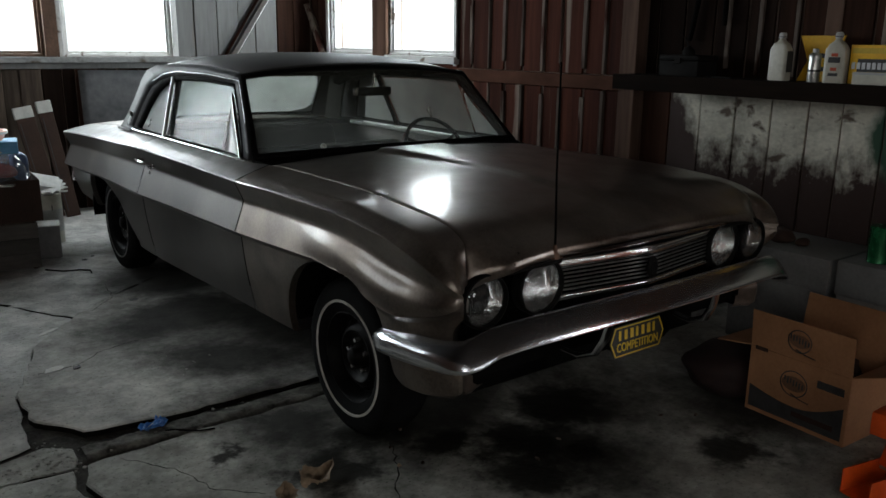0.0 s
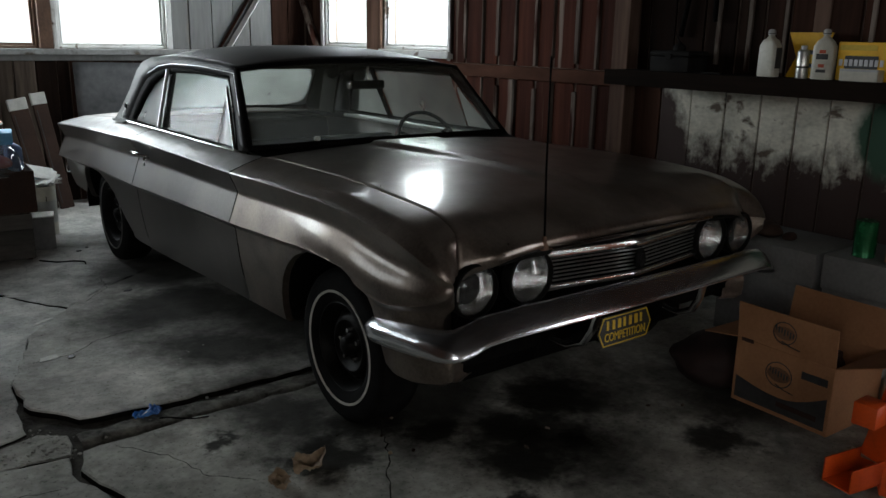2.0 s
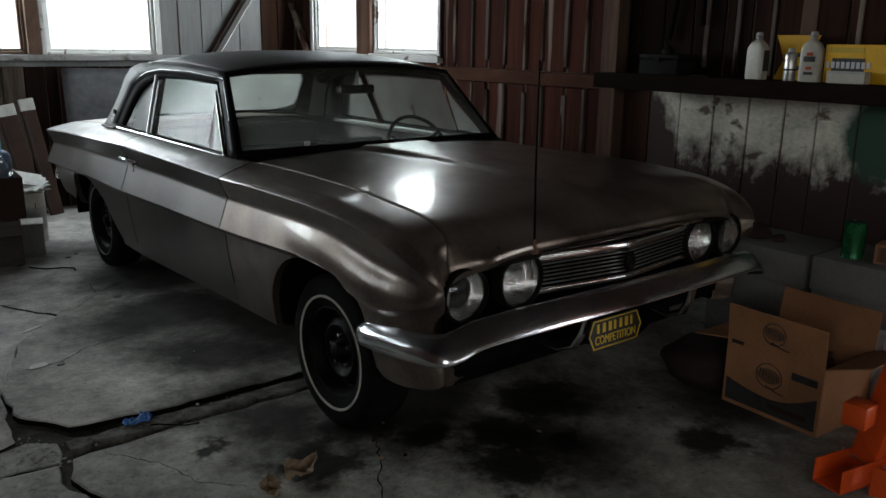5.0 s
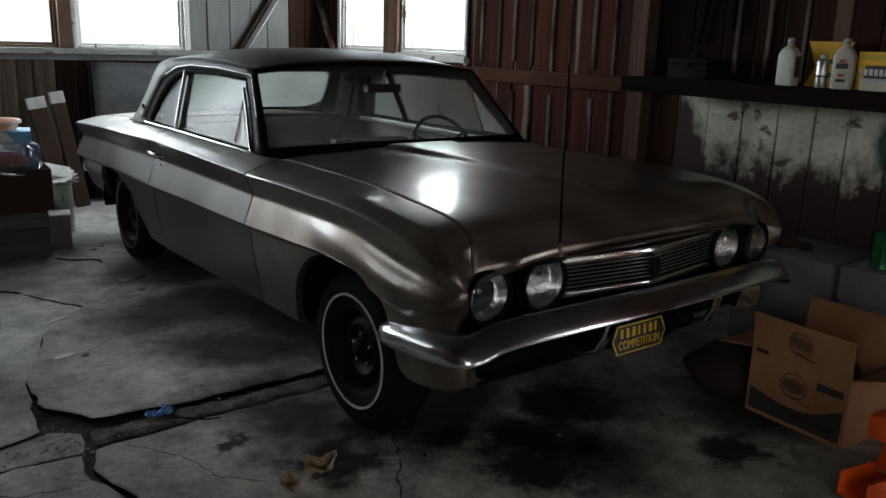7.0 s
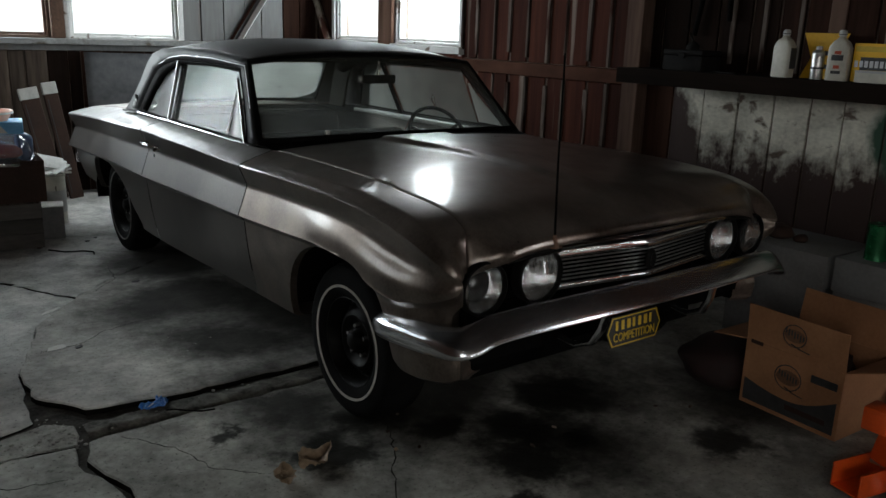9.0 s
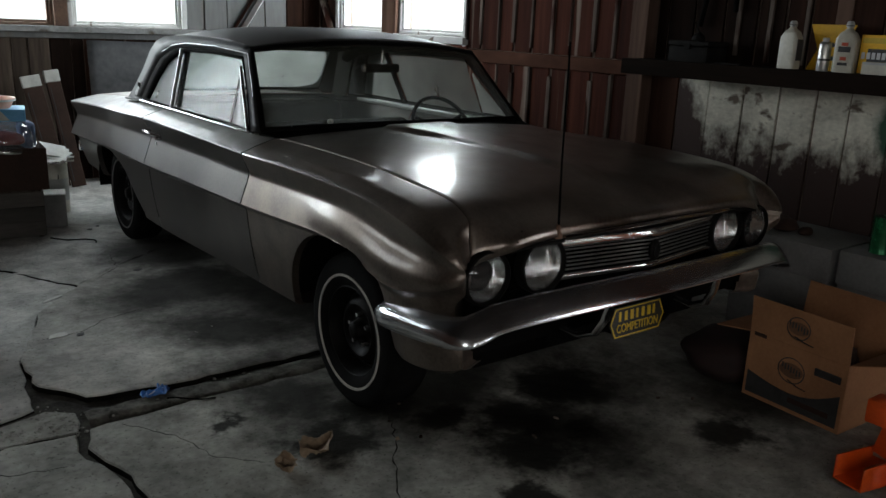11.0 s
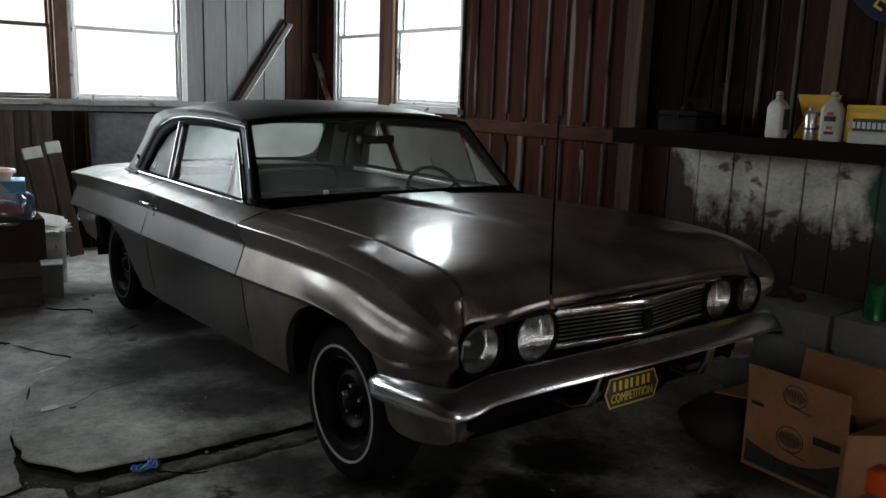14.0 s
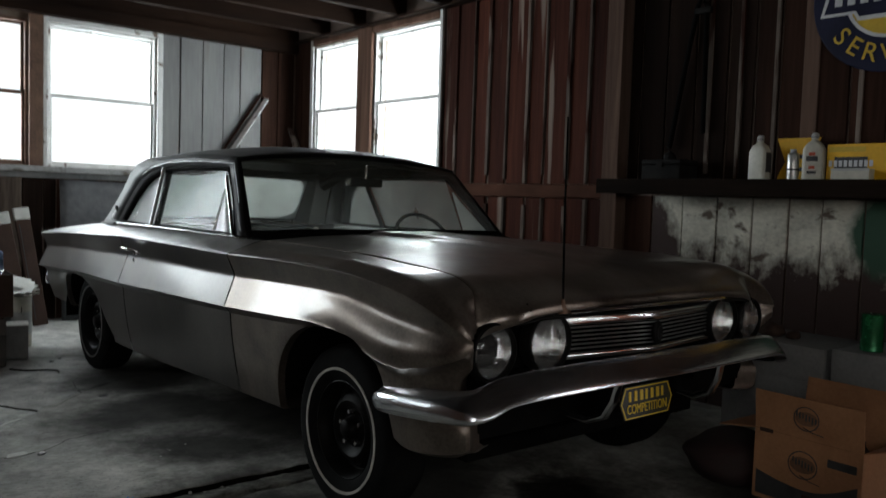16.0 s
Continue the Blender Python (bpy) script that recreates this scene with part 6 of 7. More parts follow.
part("print_bar", box((-0.053, 0.06, 0.14), (-0.0502, 0.235, 0.165)), M_SIGNYEL, pbox, smooth=0)
for k in range(5):
    part("print_bar", box((-0.053, -0.07 - k * 0.035, 0.08), (-0.0502, -0.045 - k * 0.035, 0.118)), M_REDINK, pbox, "red print", smooth=0)
small = thing("small_box", "small white carton in front of the yellow box", "box", at=pose(1.635, -0.655, SHELF_Z + 0.001))
part("box_body", box((-0.03, -0.09, 0.0), (0.03, 0.09, 0.055), 0.003, segs=1), M_BOTTLE, small)
part("flap", box((-0.031, -0.089, 0.045), (-0.0285, 0.089, 0.0565)), M_CAPW, small)

# dim clutter at the far end of the shelf
case = thing("tool_case", "dark metal tool case on the shelf", "tool case", at=pose(1.68, 0.40, SHELF_Z))
part("case_body", box((-0.09, -0.13, 0.0), (0.09, 0.13, 0.085), 0.008), M_IRON, case)
part("lid", box((-0.092, -0.132, 0.087), (0.092, 0.132, 0.115), 0.008), M_IRON, case)
part("clasp", box((-0.10, -0.02, 0.07), (-0.093, 0.02, 0.10), 0.002, segs=1), M_IRON, case)
oiler = thing("oil_can", "small dull oil can on the tool case", "oil can", at=pose(1.65, 0.38, SHELF_Z + 0.116))
part("body", lathe([(0, 0), (0.035, 0), (0.036, 0.02), (0.025, 0.035), (0.008, 0.045), (0.006, 0.05), (0, 0.05)], 18), M_IRON, oiler, smooth=40)
part("spout", tube([(0, 0, 0.045), (-0.01, 0.02, 0.09), (-0.03, 0.05, 0.12)], [0.006, 0.004, 0.002], 6), M_IRON, oiler)
wrench = thing("wrench", "open-ended wrench lying on the shelf", "wrench", at=pose(1.62, 0.14, SHELF_Z + 0.001, 0, 0, 80))
part("shank", box((-0.07, -0.008, 0.0), (0.07, 0.008, 0.008), 0.003), M_IRON, wrench)
part("jaw", prism([(0.07, -0.018), (0.10, -0.02), (0.11, -0.008), (0.09, -0.004), (0.09, 0.004), (0.11, 0.008), (0.10, 0.02), (0.07, 0.018)], 0.0, 0.008, bev=0.001), M_IRON, wrench)
hook = thing("hanging_hose", "dark hose hanging from a hook on the wall", "hose", at=pose(1.80, 0.30, 2.28))
part("hook", tube([(0.045, 0, 0.04), (-0.02, 0, 0.04), (-0.035, 0, 0.06)], 0.006, 6), M_IRON, hook)
part("hose", tube([(0.0, -0.03, -0.72), (0.0, -0.025, -0.4), (0.0, -0.015, 0.0), (-0.012, 0.01, 0.055), (0.0, 0.045, 0.0), (0.0, 0.12, -0.4), (0.0, 0.19, -0.80)], 0.014, 8), M_BLACK, hook, smooth=60)
part("strap", box((-0.018, -0.05, -0.04), (0.010, 0.05, -0.005), 0.004), M_IRON, hook)

# round service sign
sign = thing("service_sign", "round navy enamel sign with yellow lettering", "sign", at=pose(1.800, -0.715, 2.195))
part("disc", lathe([(0, 0.0), (0.375, 0.0), (0.38, 0.004), (0.375, 0.010), (0, 0.010)], 64, "X"), M_NAVY, sign, "navy disc", smooth=30)


def arc_strip(r0, r1, a0, a1, x, n=24):
    return sheet(lambda u, v: (x, (r0 + (r1 - r0) * v) * math.cos(radians(a0 + (a1 - a0) * u)), (r0 + (r1 - r0) * v) * math.sin(radians(a0 + (a1 - a0) * u))), n, 1)


part("bowl", arc_strip(0.02, 0.20, 180, 360, -0.003), M_SIGNYEL, sign, "yellow half disc", smooth=0)
part("bowl_edge", arc_strip(0.20, 0.217, 180, 360, -0.0045), M_SIGNWHITE, sign, "white edge", smooth=0)
BOW = [(0.335, -0.085), (0.17, -0.085), (0.15, -0.12), (-0.15, -0.12), (-0.17, -0.085), (-0.335, -0.085), (-0.29, 0.085), (-0.17, 0.085), (-0.15, 0.12), (0.15, 0.12), (0.17, 0.085), (0.29, 0.085)]
part("emblem", prism(BOW, -0.010, -0.005, "X"), M_SIGNWHITE, sign, "white-edged bar emblem", smooth=0)
part("emblem_face", prism([(y * 0.94, z * 0.84) for y, z in BOW], -0.014, -0.0105, "X"), M_NAVY, sign, "navy emblem face", smooth=0)
for k in range(9):
    part("letter_bar", box((-0.017, 0.262 - k * 0.062, -0.04), (-0.0142, 0.262 - k * 0.062 - 0.036, 0.04)), M_SIGNWHITE, sign, smooth=0)
for k, ch in enumerate("SERVICE"):
    cu = bpy.data.curves.new("letter", "FONT")
    cu.body, cu.size, cu.extrude, cu.align_x, cu.align_y = ch, 0.125, 0.001, "CENTER", "CENTER"
    tmp = new("letter", cu)
    me = bpy.data.meshes.new_from_object(tmp.evaluated_get(bpy.context.evaluated_depsgraph_get()))
    bpy.data.objects.remove(tmp)
    me.materials.clear()
    me.materials.append(M_SIGNYEL)
    ob = new("letter", me)
    ob.parent = sign
    a = 220 + k * 100 / 6            # seen from inside, the reading runs towards -y
    t = radians(a)
    ob.matrix_local = Matrix.Translation((-0.004, -0.295 * math.cos(t), 0.295 * math.sin(t))) @ pose(0, 0, 0, 90, 0, -90) @ pose(0, 0, 0, 0, 0, a + 90)

# ---- by the side wall, on the floor ----
def storage_box(x0, x1, y0, y1, h, label):
    b = thing("storage_box", label, "box", "grey storage boxes", pose((x0 + x1) / 2, (y0 + y1) / 2, 0))
    w, d = (x1 - x0) / 2, (y1 - y0) / 2
    part("box_body", box((-w, -d, 0.0), (w, d, h - 0.06), 0.006), M_GREYBOX, b)
    part("lid", box((-w - 0.008, -d - 0.008, h - 0.16), (w + 0.008, d + 0.008, h), 0.006), M_GREYBOX, b, "deep grey lid")
    part("handle_slot", box((-w - 0.0105, -0.05, h - 0.36), (-w - 0.002, 0.05, h - 0.33), 0.003, segs=1), M_INK, b)
    return b


storage_box(1.36, 1.78, -0.695, -0.20, 0.505, "grey cardboard storage box with a deep lid")
storage_box(1.36, 1.78, -1.28, -0.745, 0.515, "grey cardboard storage box with a deep lid")
can = thing("green_can", "shiny green tin can on a storage box", "can", at=pose(1.47, -0.86, 0.516))
part("body", lathe([(0, 0), (0.048, 0), (0.050, 0.004), (0.048, 0.010), (0.048, 0.155), (0.050, 0.162), (0.046, 0.166), (0, 0.162)], 28), M_GREENCAN, can, smooth=40)
for k in range(5):
    part("ridge", lathe([(0, 0.025 + k * 0.028), (0.0495, 0.025 + k * 0.028), (0.0495, 0.032 + k * 0.028), (0, 0.032 + k * 0.028)], 28), M_GREENCAN, can, smooth=40)
odd = thing("wooden_block", "pale wooden block on a storage box", "block", at=pose(1.50, -1.02, 0.516, 0, 0, 10))
part("block", box((-0.06, -0.06, 0), (0.06, 0.06, 0.09), 0.005), M_CARTON, odd)
part("end_grain", box((-0.062, -0.045, 0.012), (-0.0605, 0.045, 0.078)), M_POSTWOOD, odd)
for y, r in ((-0.36, 0.055), (-0.47, 0.03)):
    rag = bmesh.new()
    bmesh.ops.create_icosphere(rag, subdivisions=3, radius=r)
    for v in rag.verts:
        v.co = Vector((v.co.x * 1.3, v.co.y * 1.2, max(0, v.co.z * 0.75 + r * 0.5))) * (1 + 0.22 * noise.noise(v.co * 26 + Vector((y * 9, 0, 0))))
    ob = part("rag", rag, M_CARTONDARK, smooth=60)
    ob.matrix_world = pose(1.52, y, 0.507)
    tagged(ob, "crumpled brown rag on a storage box", "rag", "rags on the boxes")


def open_carton(at, w, d, h, mat, label, front_flap=0.0, prints=True, flaps=True):
    """An open carton: four walls, bottom, flaps; its printed wall faces -x of its own axes."""
    b = thing("open_carton", label, "carton", "open cartons", at)
    t = 0.006
    part("bottom", box((0.0, -w / 2, 0.0), (d, w / 2, t)), mat, b)
    front = part("front_wall", box((0.0, -w / 2, t), (t, w / 2, h), 0.001, segs=1), mat, b, "printed carton wall" if prints else "")
    part("back_wall", box((d - t, -w / 2, t), (d, w / 2, h), 0.001, segs=1), mat, b)
    for y0 in (-w / 2, w / 2 - t):
        part("side_wall", box((t, y0, t), (d - t, y0 + t, h), 0.001, segs=1), mat, b)
    if front_flap:
        fl = box((0.0, -w / 2, 0.0), (t * 0.8, w / 2, front_flap), 0.001, segs=1)
        fl.transform(pose(0.001, 0, h, 0, -5))
        part("flap", fl, mat, b, "raised front flap")
    if not flaps:
        return b, front
    fl = box((0, -w / 2, 0.0), (t * 0.8, w / 2, d * 0.45), 0.001, segs=1)
    fl.transform(pose(d - t, 0, h, 0, 9))
    part("flap", fl, mat, b)
    for y0, turn in ((-w / 2, 70), (w / 2 - t, -99)):
        fl = box((0.01, 0, 0.0), (d - 0.01, t * 0.8, w * 0.42), 0.001, segs=1)
        fl.transform(pose(0, y0, h, turn))
        part("flap", fl, mat, b)
    return b, front


carton, cfront = open_carton(pose(0.640, -0.985, 0.002, 0, 0, -3.0), 0.425, 0.36, 0.275, M_CARTON, "brown open carton with dark printing, on the floor", 0.155)


def ring_print(parent, y, z, r0, r1, x=-0.002):
    part("print_ring", sheet(lambda u, v: (x, y + (r0 + (r1 - r0) * v) * math.cos(2 * math.pi * u) * 1.1, z + (r0 + (r1 - r0) * v) * math.sin(2 * math.pi * u)), 28, 1, closed_u=True), M_INK, parent, smooth=0)
    part("print_field", sheet(lambda u, v: (x + 0.0002, y + r0 * v * math.cos(2 * math.pi * u) * 1.05, z + r0 * 0.62 * v * math.sin(2 * math.pi * u)), 24, 1, v0=0.02, closed_u=True), M_FADEDINK, parent, smooth=0)
    for k in range(7):
        part("print_bar", box((x - 0.0006, y - 0.040 + k * 0.0125, z - 0.012 + 0.003 * k - 0.006 * (k % 2)), (x, y - 0.034 + k * 0.0125, z + 0.008 + 0.003 * k)), M_INK, parent, smooth=0)
    part("print_tail", tube([(x, y + 0.01, z - r1 * 0.75), (x, y - 0.03, z - r1 * 1.02), (x, y - 0.07, z - r1 * 1.12)], 0.0045, 4, flat=0.12), M_INK, parent, smooth=0)


ring_print(cfront, 0.01, 0.175, 0.049, 0.0535)
ring_print(cfront, 0.0, 0.355, 0.042, 0.046, -0.012)
low = [(0.198, 0.018), (-0.198, 0.018), (-0.198, 0.150)] + [(-0.198 + 0.396 * k / 10, 0.080 + 0.070 * (1 - math.sin(math.pi * k / 10)) * (1.0 if k < 5 else 0.45)) for k in range(1, 11)]
part("print_field", prism(low, -0.0025, -0.0008, "X"), M_INK, cfront, "black printed field", smooth=0)
part("print_bar", box((-0.0045, -0.165, 0.045), (-0.003, 0.005, 0.065)), M_CARTONDARK, cfront, smooth=0)
part("print_bar", box((-0.003, -0.192, 0.195), (-0.001, -0.085, 0.225)), M_INK, cfront, smooth=0)
part("print_bar", box((-0.003, 0.135, 0.265), (-0.001, 0.19, 0.280)), M_CARTONDARK, cfront, smooth=0)

crump = bmesh.new()
bmesh.ops.create_icosphere(crump, subdivisions=4, radius=0.13)
for v in crump.verts:
    k = 1 + 0.35 * noise.noise(v.co * 14) + 0.15 * noise.noise(v.co * 40)
    v.co = Vector((v.co.x * 1.0, v.co.y * 1.25, v.co.z * 0.8)) * k
paper = part("packing_paper", crump, M_CARTONDARK, smooth=20)
paper.matrix_world = pose(0.83, -0.99, 0.165)
tagged(paper, "crumpled brown packing paper inside the carton", "paper")

sack = bmesh.new()
bmesh.ops.create_icosphere(sack, subdivisions=4, radius=0.2)
for v in sack.verts:
    k = 1 + 0.16 * noise.noise(v.co * 8 + Vector((3, 0, 0)))
    v.co = Vector((v.co.x * 1.15 * k, v.co.y * 0.9 * k, max(0.0, v.co.z * 0.55 * k + 0.085)))
sk = part("sack", sack, M_MAROON, smooth=50)
sk.matrix_world = pose(0.80, -0.60, 0.0)
tagged(sk, "slumped dark maroon cloth sack on the floor", "sack")

wbag = sheet(lambda u, v: (0.05 * math.sin(9 * v) * (1 - u) + 0.03 * noise.noise(Vector((u * 5, v * 5, 1))), (v - 0.5) * (0.22 - 0.06 * u) + 0.02 * noise.noise(Vector((u * 7, v * 7, 4))), 0.36 * u), 24, 24)
wb = thick(part("plastic_sheet", wbag, M_WHITEPLASTIC, smooth=30), 0.004)
wb.matrix_world = pose(0.985, -1.255, 0.001, 0, 8, 12)
tagged(wb, "crumpled white plastic sheet beside the carton", "plastic sheet")

# orange floor crane: sloping post on a channel base
crane = thing("engine_crane", "orange steel engine crane with a sloping post", "crane", at=pose(0.47, -1.455, 0, 0, 0, 0))


def channel(a, b, w, h, t=0.006):
    bm = box((a[0], -w / 2, a[1]), (b[0], w / 2, a[1] + t), 0.001, segs=1)
    for y in (-w / 2, w / 2 - t):
        box((a[0], y, a[1] + t), (b[0], y + t, a[1] + h), 0.001, bm=bm, segs=1)
    return bm


post = box((-0.045, -0.045, 0.0), (0.045, 0.045, 1.10), 0.006)
post.transform(pose(0.0, 0.0, 0.085, 9.5, 4, -8))
part("post", post, M_ORANGE, crane, "orange square post")
part("bracket", box((-0.14, -0.03, 0.235), (-0.052, 0.05, 0.315), 0.006), M_ORANGE, crane, "orange side bracket")
leg = channel((-0.20, 0.02), (0.50, 0.0), 0.11, 0.085)
leg.transform(pose(0, 0.0, 0.0, 0, 0, -12))
part("leg", leg, M_ORANGE, crane, "orange channel leg")
leg = channel((-0.10, 0.02), (0.60, 0.0), 0.12, 0.10)
leg.transform(pose(-0.03, -0.13, 0.0, 0, 0, -62))
part("leg", leg, M_ORANGE, crane, "orange channel leg")
part("pin", lathe([(0, -0.09), (0.012, -0.09), (0.012, 0.09), (0, 0.09)], 14, "Y", at=(0.0, 0.0, 0.075)), M_TIN, crane, "steel pin")
for y in (-0.13, 0.10):
    part("caster", lathe([(0, -0.02), (0.02, -0.02), (0.022, -0.012), (0.022, 0.012), (0.02, 0.02), (0, 0.02)], 18, "Y", at=(0.05, y, 0.022)), M_RUBBER, crane, "black caster")

# ---- rear corner left of the car: stacked boxes, bowl, cans, cartons, pole ----
M_CRATE = material("dark_weathered_crate", (0.028, 0.026, 0.023), (0.10, 0.092, 0.082), 0.85, scale=6, fine=50, bump=0.3, stretch=(0.2, 0.2, 1), island=0.3)
crate = thing("wooden_crate", "weathered grey crate on the floor", "crate", at=pose(-1.44, 3.40, 0, 0, 0, -6))
# solid black block gives the crate's inside its shade
part("inner", box((-0.235, -0.215, 0.012), (0.235, 0.215, 0.29)), M_BLACK, crate, "black block standing in for the shaded inside")
for k in range(3):
    for y in (-0.24, 0.225):
        part("slat", box((-0.26, y, 0.012 + k * 0.097), (0.26, y + 0.018, 0.1075 + k * 0.097), 0.003, segs=1), M_CRATE, crate)
    for x in (-0.262, 0.244):
        part("slat", box((x, -0.22, 0.012 + k * 0.097), (x + 0.018, 0.223, 0.1075 + k * 0.097), 0.003, segs=1), M_CRATE, crate)
for x in (-0.243, 0.213):
    for y in (-0.222, 0.193):
        part("corner_post", box((x, y, 0.0), (x + 0.03, y + 0.03, 0.302), 0.002, segs=1), M_DARKWOOD, crate)
part("top", box((-0.25, -0.235, 0.303), (0.25, 0.235, 0.312)), M_BATTEN, crate)
brown, bfront = open_carton(pose(-1.40, 3.16, 0.313, 0, 0, 86), 0.47, 0.44, 0.265, M_CARTONDARK, "dark brown open carton full of wrapped things", 0.0, False, False)

M_WRAP = glass("smoky_domed_glass", (0.62, 0.68, 0.78), 0.10, 0.05, 0.9, (0.60, 0.66, 0.74))
wr = thing("domed_lid", "smoky glass dome lid with steel rim over red and blue things", "lid", at=pose(-1.37, 3.34, 0.612))
core = bmesh.new()
bmesh.ops.create_icosphere(core, subdivisions=3, radius=0.13)
for v in core.verts:
    v.co = Vector((v.co.x * 1.0, v.co.y, max(-0.02, v.co.z * 0.42))) * (1 + 0.12 * noise.noise(v.co * 12))
part("contents", core, M_REDCLOTH, wr, "red contents", smooth=50)
part("contents", box((-0.22, -0.12, -0.06), (-0.12, 0.08, 0.09), 0.03, segs=3), M_BLUECLOTH, wr, "blue contents", smooth=60)
part("contents", box((0.10, -0.02, -0.06), (0.19, 0.16, 0.11), 0.03, segs=3), M_BLUECLOTH, wr, "blue contents", smooth=60)
dome = part("dome", lathe([(0.172, -0.01), (0.168, 0.03), (0.152, 0.072), (0.122, 0.108), (0.082, 0.130), (0.04, 0.140), (0.0, 0.142)], 48, caps=False), M_WRAP, wr, "smoky glass dome", smooth=80)
dome.visible_shadow = False
dome.matrix_local = pose(0.0, -0.02, 0.0, 16, 4)
part("rim", lathe([(0.172, -0.016), (0.186, -0.014), (0.190, -0.004), (0.184, 0.004), (0.172, 0.002)], 48, loop=True), M_CHROME, wr, "bright steel rim", smooth=60).matrix_local = pose(0.0, -0.02, 0.0, 16, 4)
part("knob", lathe([(0, 0.142), (0.012, 0.142), (0.010, 0.152), (0.022, 0.160), (0.024, 0.170), (0.014, 0.178), (0, 0.180)], 20), M_WHITEKNOB, wr, "pale knob", smooth=60).matrix_local = pose(0.0, -0.02, 0.0, 16, 4)
bb = thing("blue_box", "flat blue box with a white side", "box", at=pose(-1.40, 3.36, 0.742, 0, 0, -10))
part("box_body", box((-0.15, -0.12, 0.0), (0.17, 0.13, 0.075), 0.003, segs=1), M_BLUEBOX, bb)
part("print_panel", prism([(-0.14, 0.006), (0.08, 0.006), (0.03, 0.068), (-0.14, 0.068)], -0.123, -0.1205, "Y"), M_PAPER, bb, "white printed side", smooth=0)
bowl = thing("plastic_bowl", "shallow faded orange plastic bowl", "bowl", at=pose(-1.43, 3.36, 0.818))
part("bowl", lathe([(0, 0.0), (0.115, 0.0), (0.13, 0.02), (0.142, 0.055), (0.152, 0.058), (0.150, 0.064), (0.136, 0.062), (0.122, 0.024), (0.10, 0.010), (0, 0.010)], 40), M_PEACH, bowl, smooth=50)
part("rim_band", lathe([(0.150, 0.045), (0.1535, 0.045), (0.1535, 0.056), (0.150, 0.056)], 40, loop=True), M_PAPER, bowl, smooth=50)

for n, (x, y, r, h) in enumerate(((-0.98, 3.86, 0.085, 0.36), (-1.12, 3.78, 0.075, 0.26))):
    c = thing("paint_can", "dirty white paint can on the floor" if n == 0 else "small dirty paint can on the floor", "paint can", "paint cans", pose(x, y, 0))
    part("body", lathe([(0, 0), (r, 0), (r + 0.003, 0.004), (r, 0.010), (r, h - 0.012), (r + 0.003, h - 0.006), (r, h), (r - 0.012, h), (r - 0.014, h - 0.008), (0, h - 0.008)], 32), M_BOTTLE if n == 0 else M_GREYBOX, c, smooth=40)
    part("label", lathe([(0, h * 0.25), (r + 0.001, h * 0.25), (r + 0.001, h * 0.7), (0, h * 0.7)], 32), M_CAPW, c, smooth=40)
    part("bail", tube([(0, (r + 0.006) * math.cos(a), h * 0.8 - 0.10 * math.sin(a)) for a in [math.pi * k / 12 for k in range(13)]], 0.003, 6), M_IRON, c)
pp = thing("paper_pile", "torn papers and rags lying on paint cans", "paper", at=pose(-1.03, 3.82, 0.372, 0, 4, 20) @ Matrix.Diagonal((1.25, 1.25, 1.5, 1)))
for k in range(5):
    part("paper", box((-0.12 + 0.02 * k, -0.1, 0.0 + k * 0.012), (0.10, 0.09 - 0.01 * k, 0.009 + k * 0.012), 0.002, segs=1, m=pose(0, 0, 0, 4 * k - 6, -5 * k, 17 * k)), M_PAPER, pp, smooth=0)
ctn = thing("small_carton", "small pale carton beside the paint cans", "carton", at=pose(-1.08, 3.46, 0, 0, 0, -12))
part("carton_body", box((-0.07, -0.09, 0), (0.07, 0.09, 0.22), 0.003, segs=1), M_GREYBOX, ctn)
part("lid", box((-0.072, -0.092, 0.2205), (0.072, 0.092, 0.228), 0.002, segs=1), M_PAPER, ctn)

for n, (x0, x1, z1, ry) in enumerate(((-0.93, -0.79, 0.93, 9), (-0.78, -0.67, 0.97, 7))):
    f = thing("flattened_carton", "flattened brown carton with pale taped end leaning on the wall", "carton", "cartons leaning on the wall", pose((x0 + x1) / 2 + 0.10, 4.72, 0.0, -10, -ry))
    w = (x1 - x0) / 2
    part("panel", box((-w, -0.02, 0.002), (w, 0.02, z1 * 0.90), 0.004, segs=1), M_CARTONDARK, f)
    part("tape_end", box((-w - 0.002, -0.022, z1 * 0.90), (w + 0.002, 0.022, z1 * 1.0), 0.004, segs=1), M_PAPER, f, "pale torn end")
    part("crease", box((-w + 0.02, -0.0225, 0.05), (-w + 0.026, -0.0205, z1 * 0.86)), M_INK, f)

pole = part("leaning_pole", tube([(-1.335, 3.95, 0.0), (-1.36, 4.0, 0.85), (-1.56, 4.30, 1.60), (-1.75, 4.60, 2.35)], [0.05, 0.05, 0.055, 0.058], 14), M_LOG, smooth=60)
pole.data.transform(Matrix.Identity(4))
tagged(pole, "thick pale bare wooden pole leaning in the corner", "pole")
basket = thing("wire_basket", "metal wire basket of clear jars", "basket", at=pose(-1.80, 3.25, 0, 0, 0, 8))
for z in (0.02, 0.25, 0.48, 0.66):
    part("ring_wire", tube([(0.22 * sx, 0.2 * sy, z) for sx, sy in ((-1, -1), (1, -1), (1, 1), (-1, 1), (-1, -1))], 0.006, 6), M_TIN, basket)
for sx in (-1, -0.33, 0.33, 1):
    for sy in (-1, 1):
        part("upright_wire", tube([(0.22 * sx, 0.2 * sy, 0.0), (0.22 * sx, 0.2 * sy, 0.66)], 0.004, 6), M_TIN, basket)
part("tray", box((-0.215, -0.195, 0.018), (0.215, 0.195, 0.028)), M_IRON, basket)
part("tray", box((-0.215, -0.195, 0.246), (0.215, 0.195, 0.254)), M_IRON, basket)
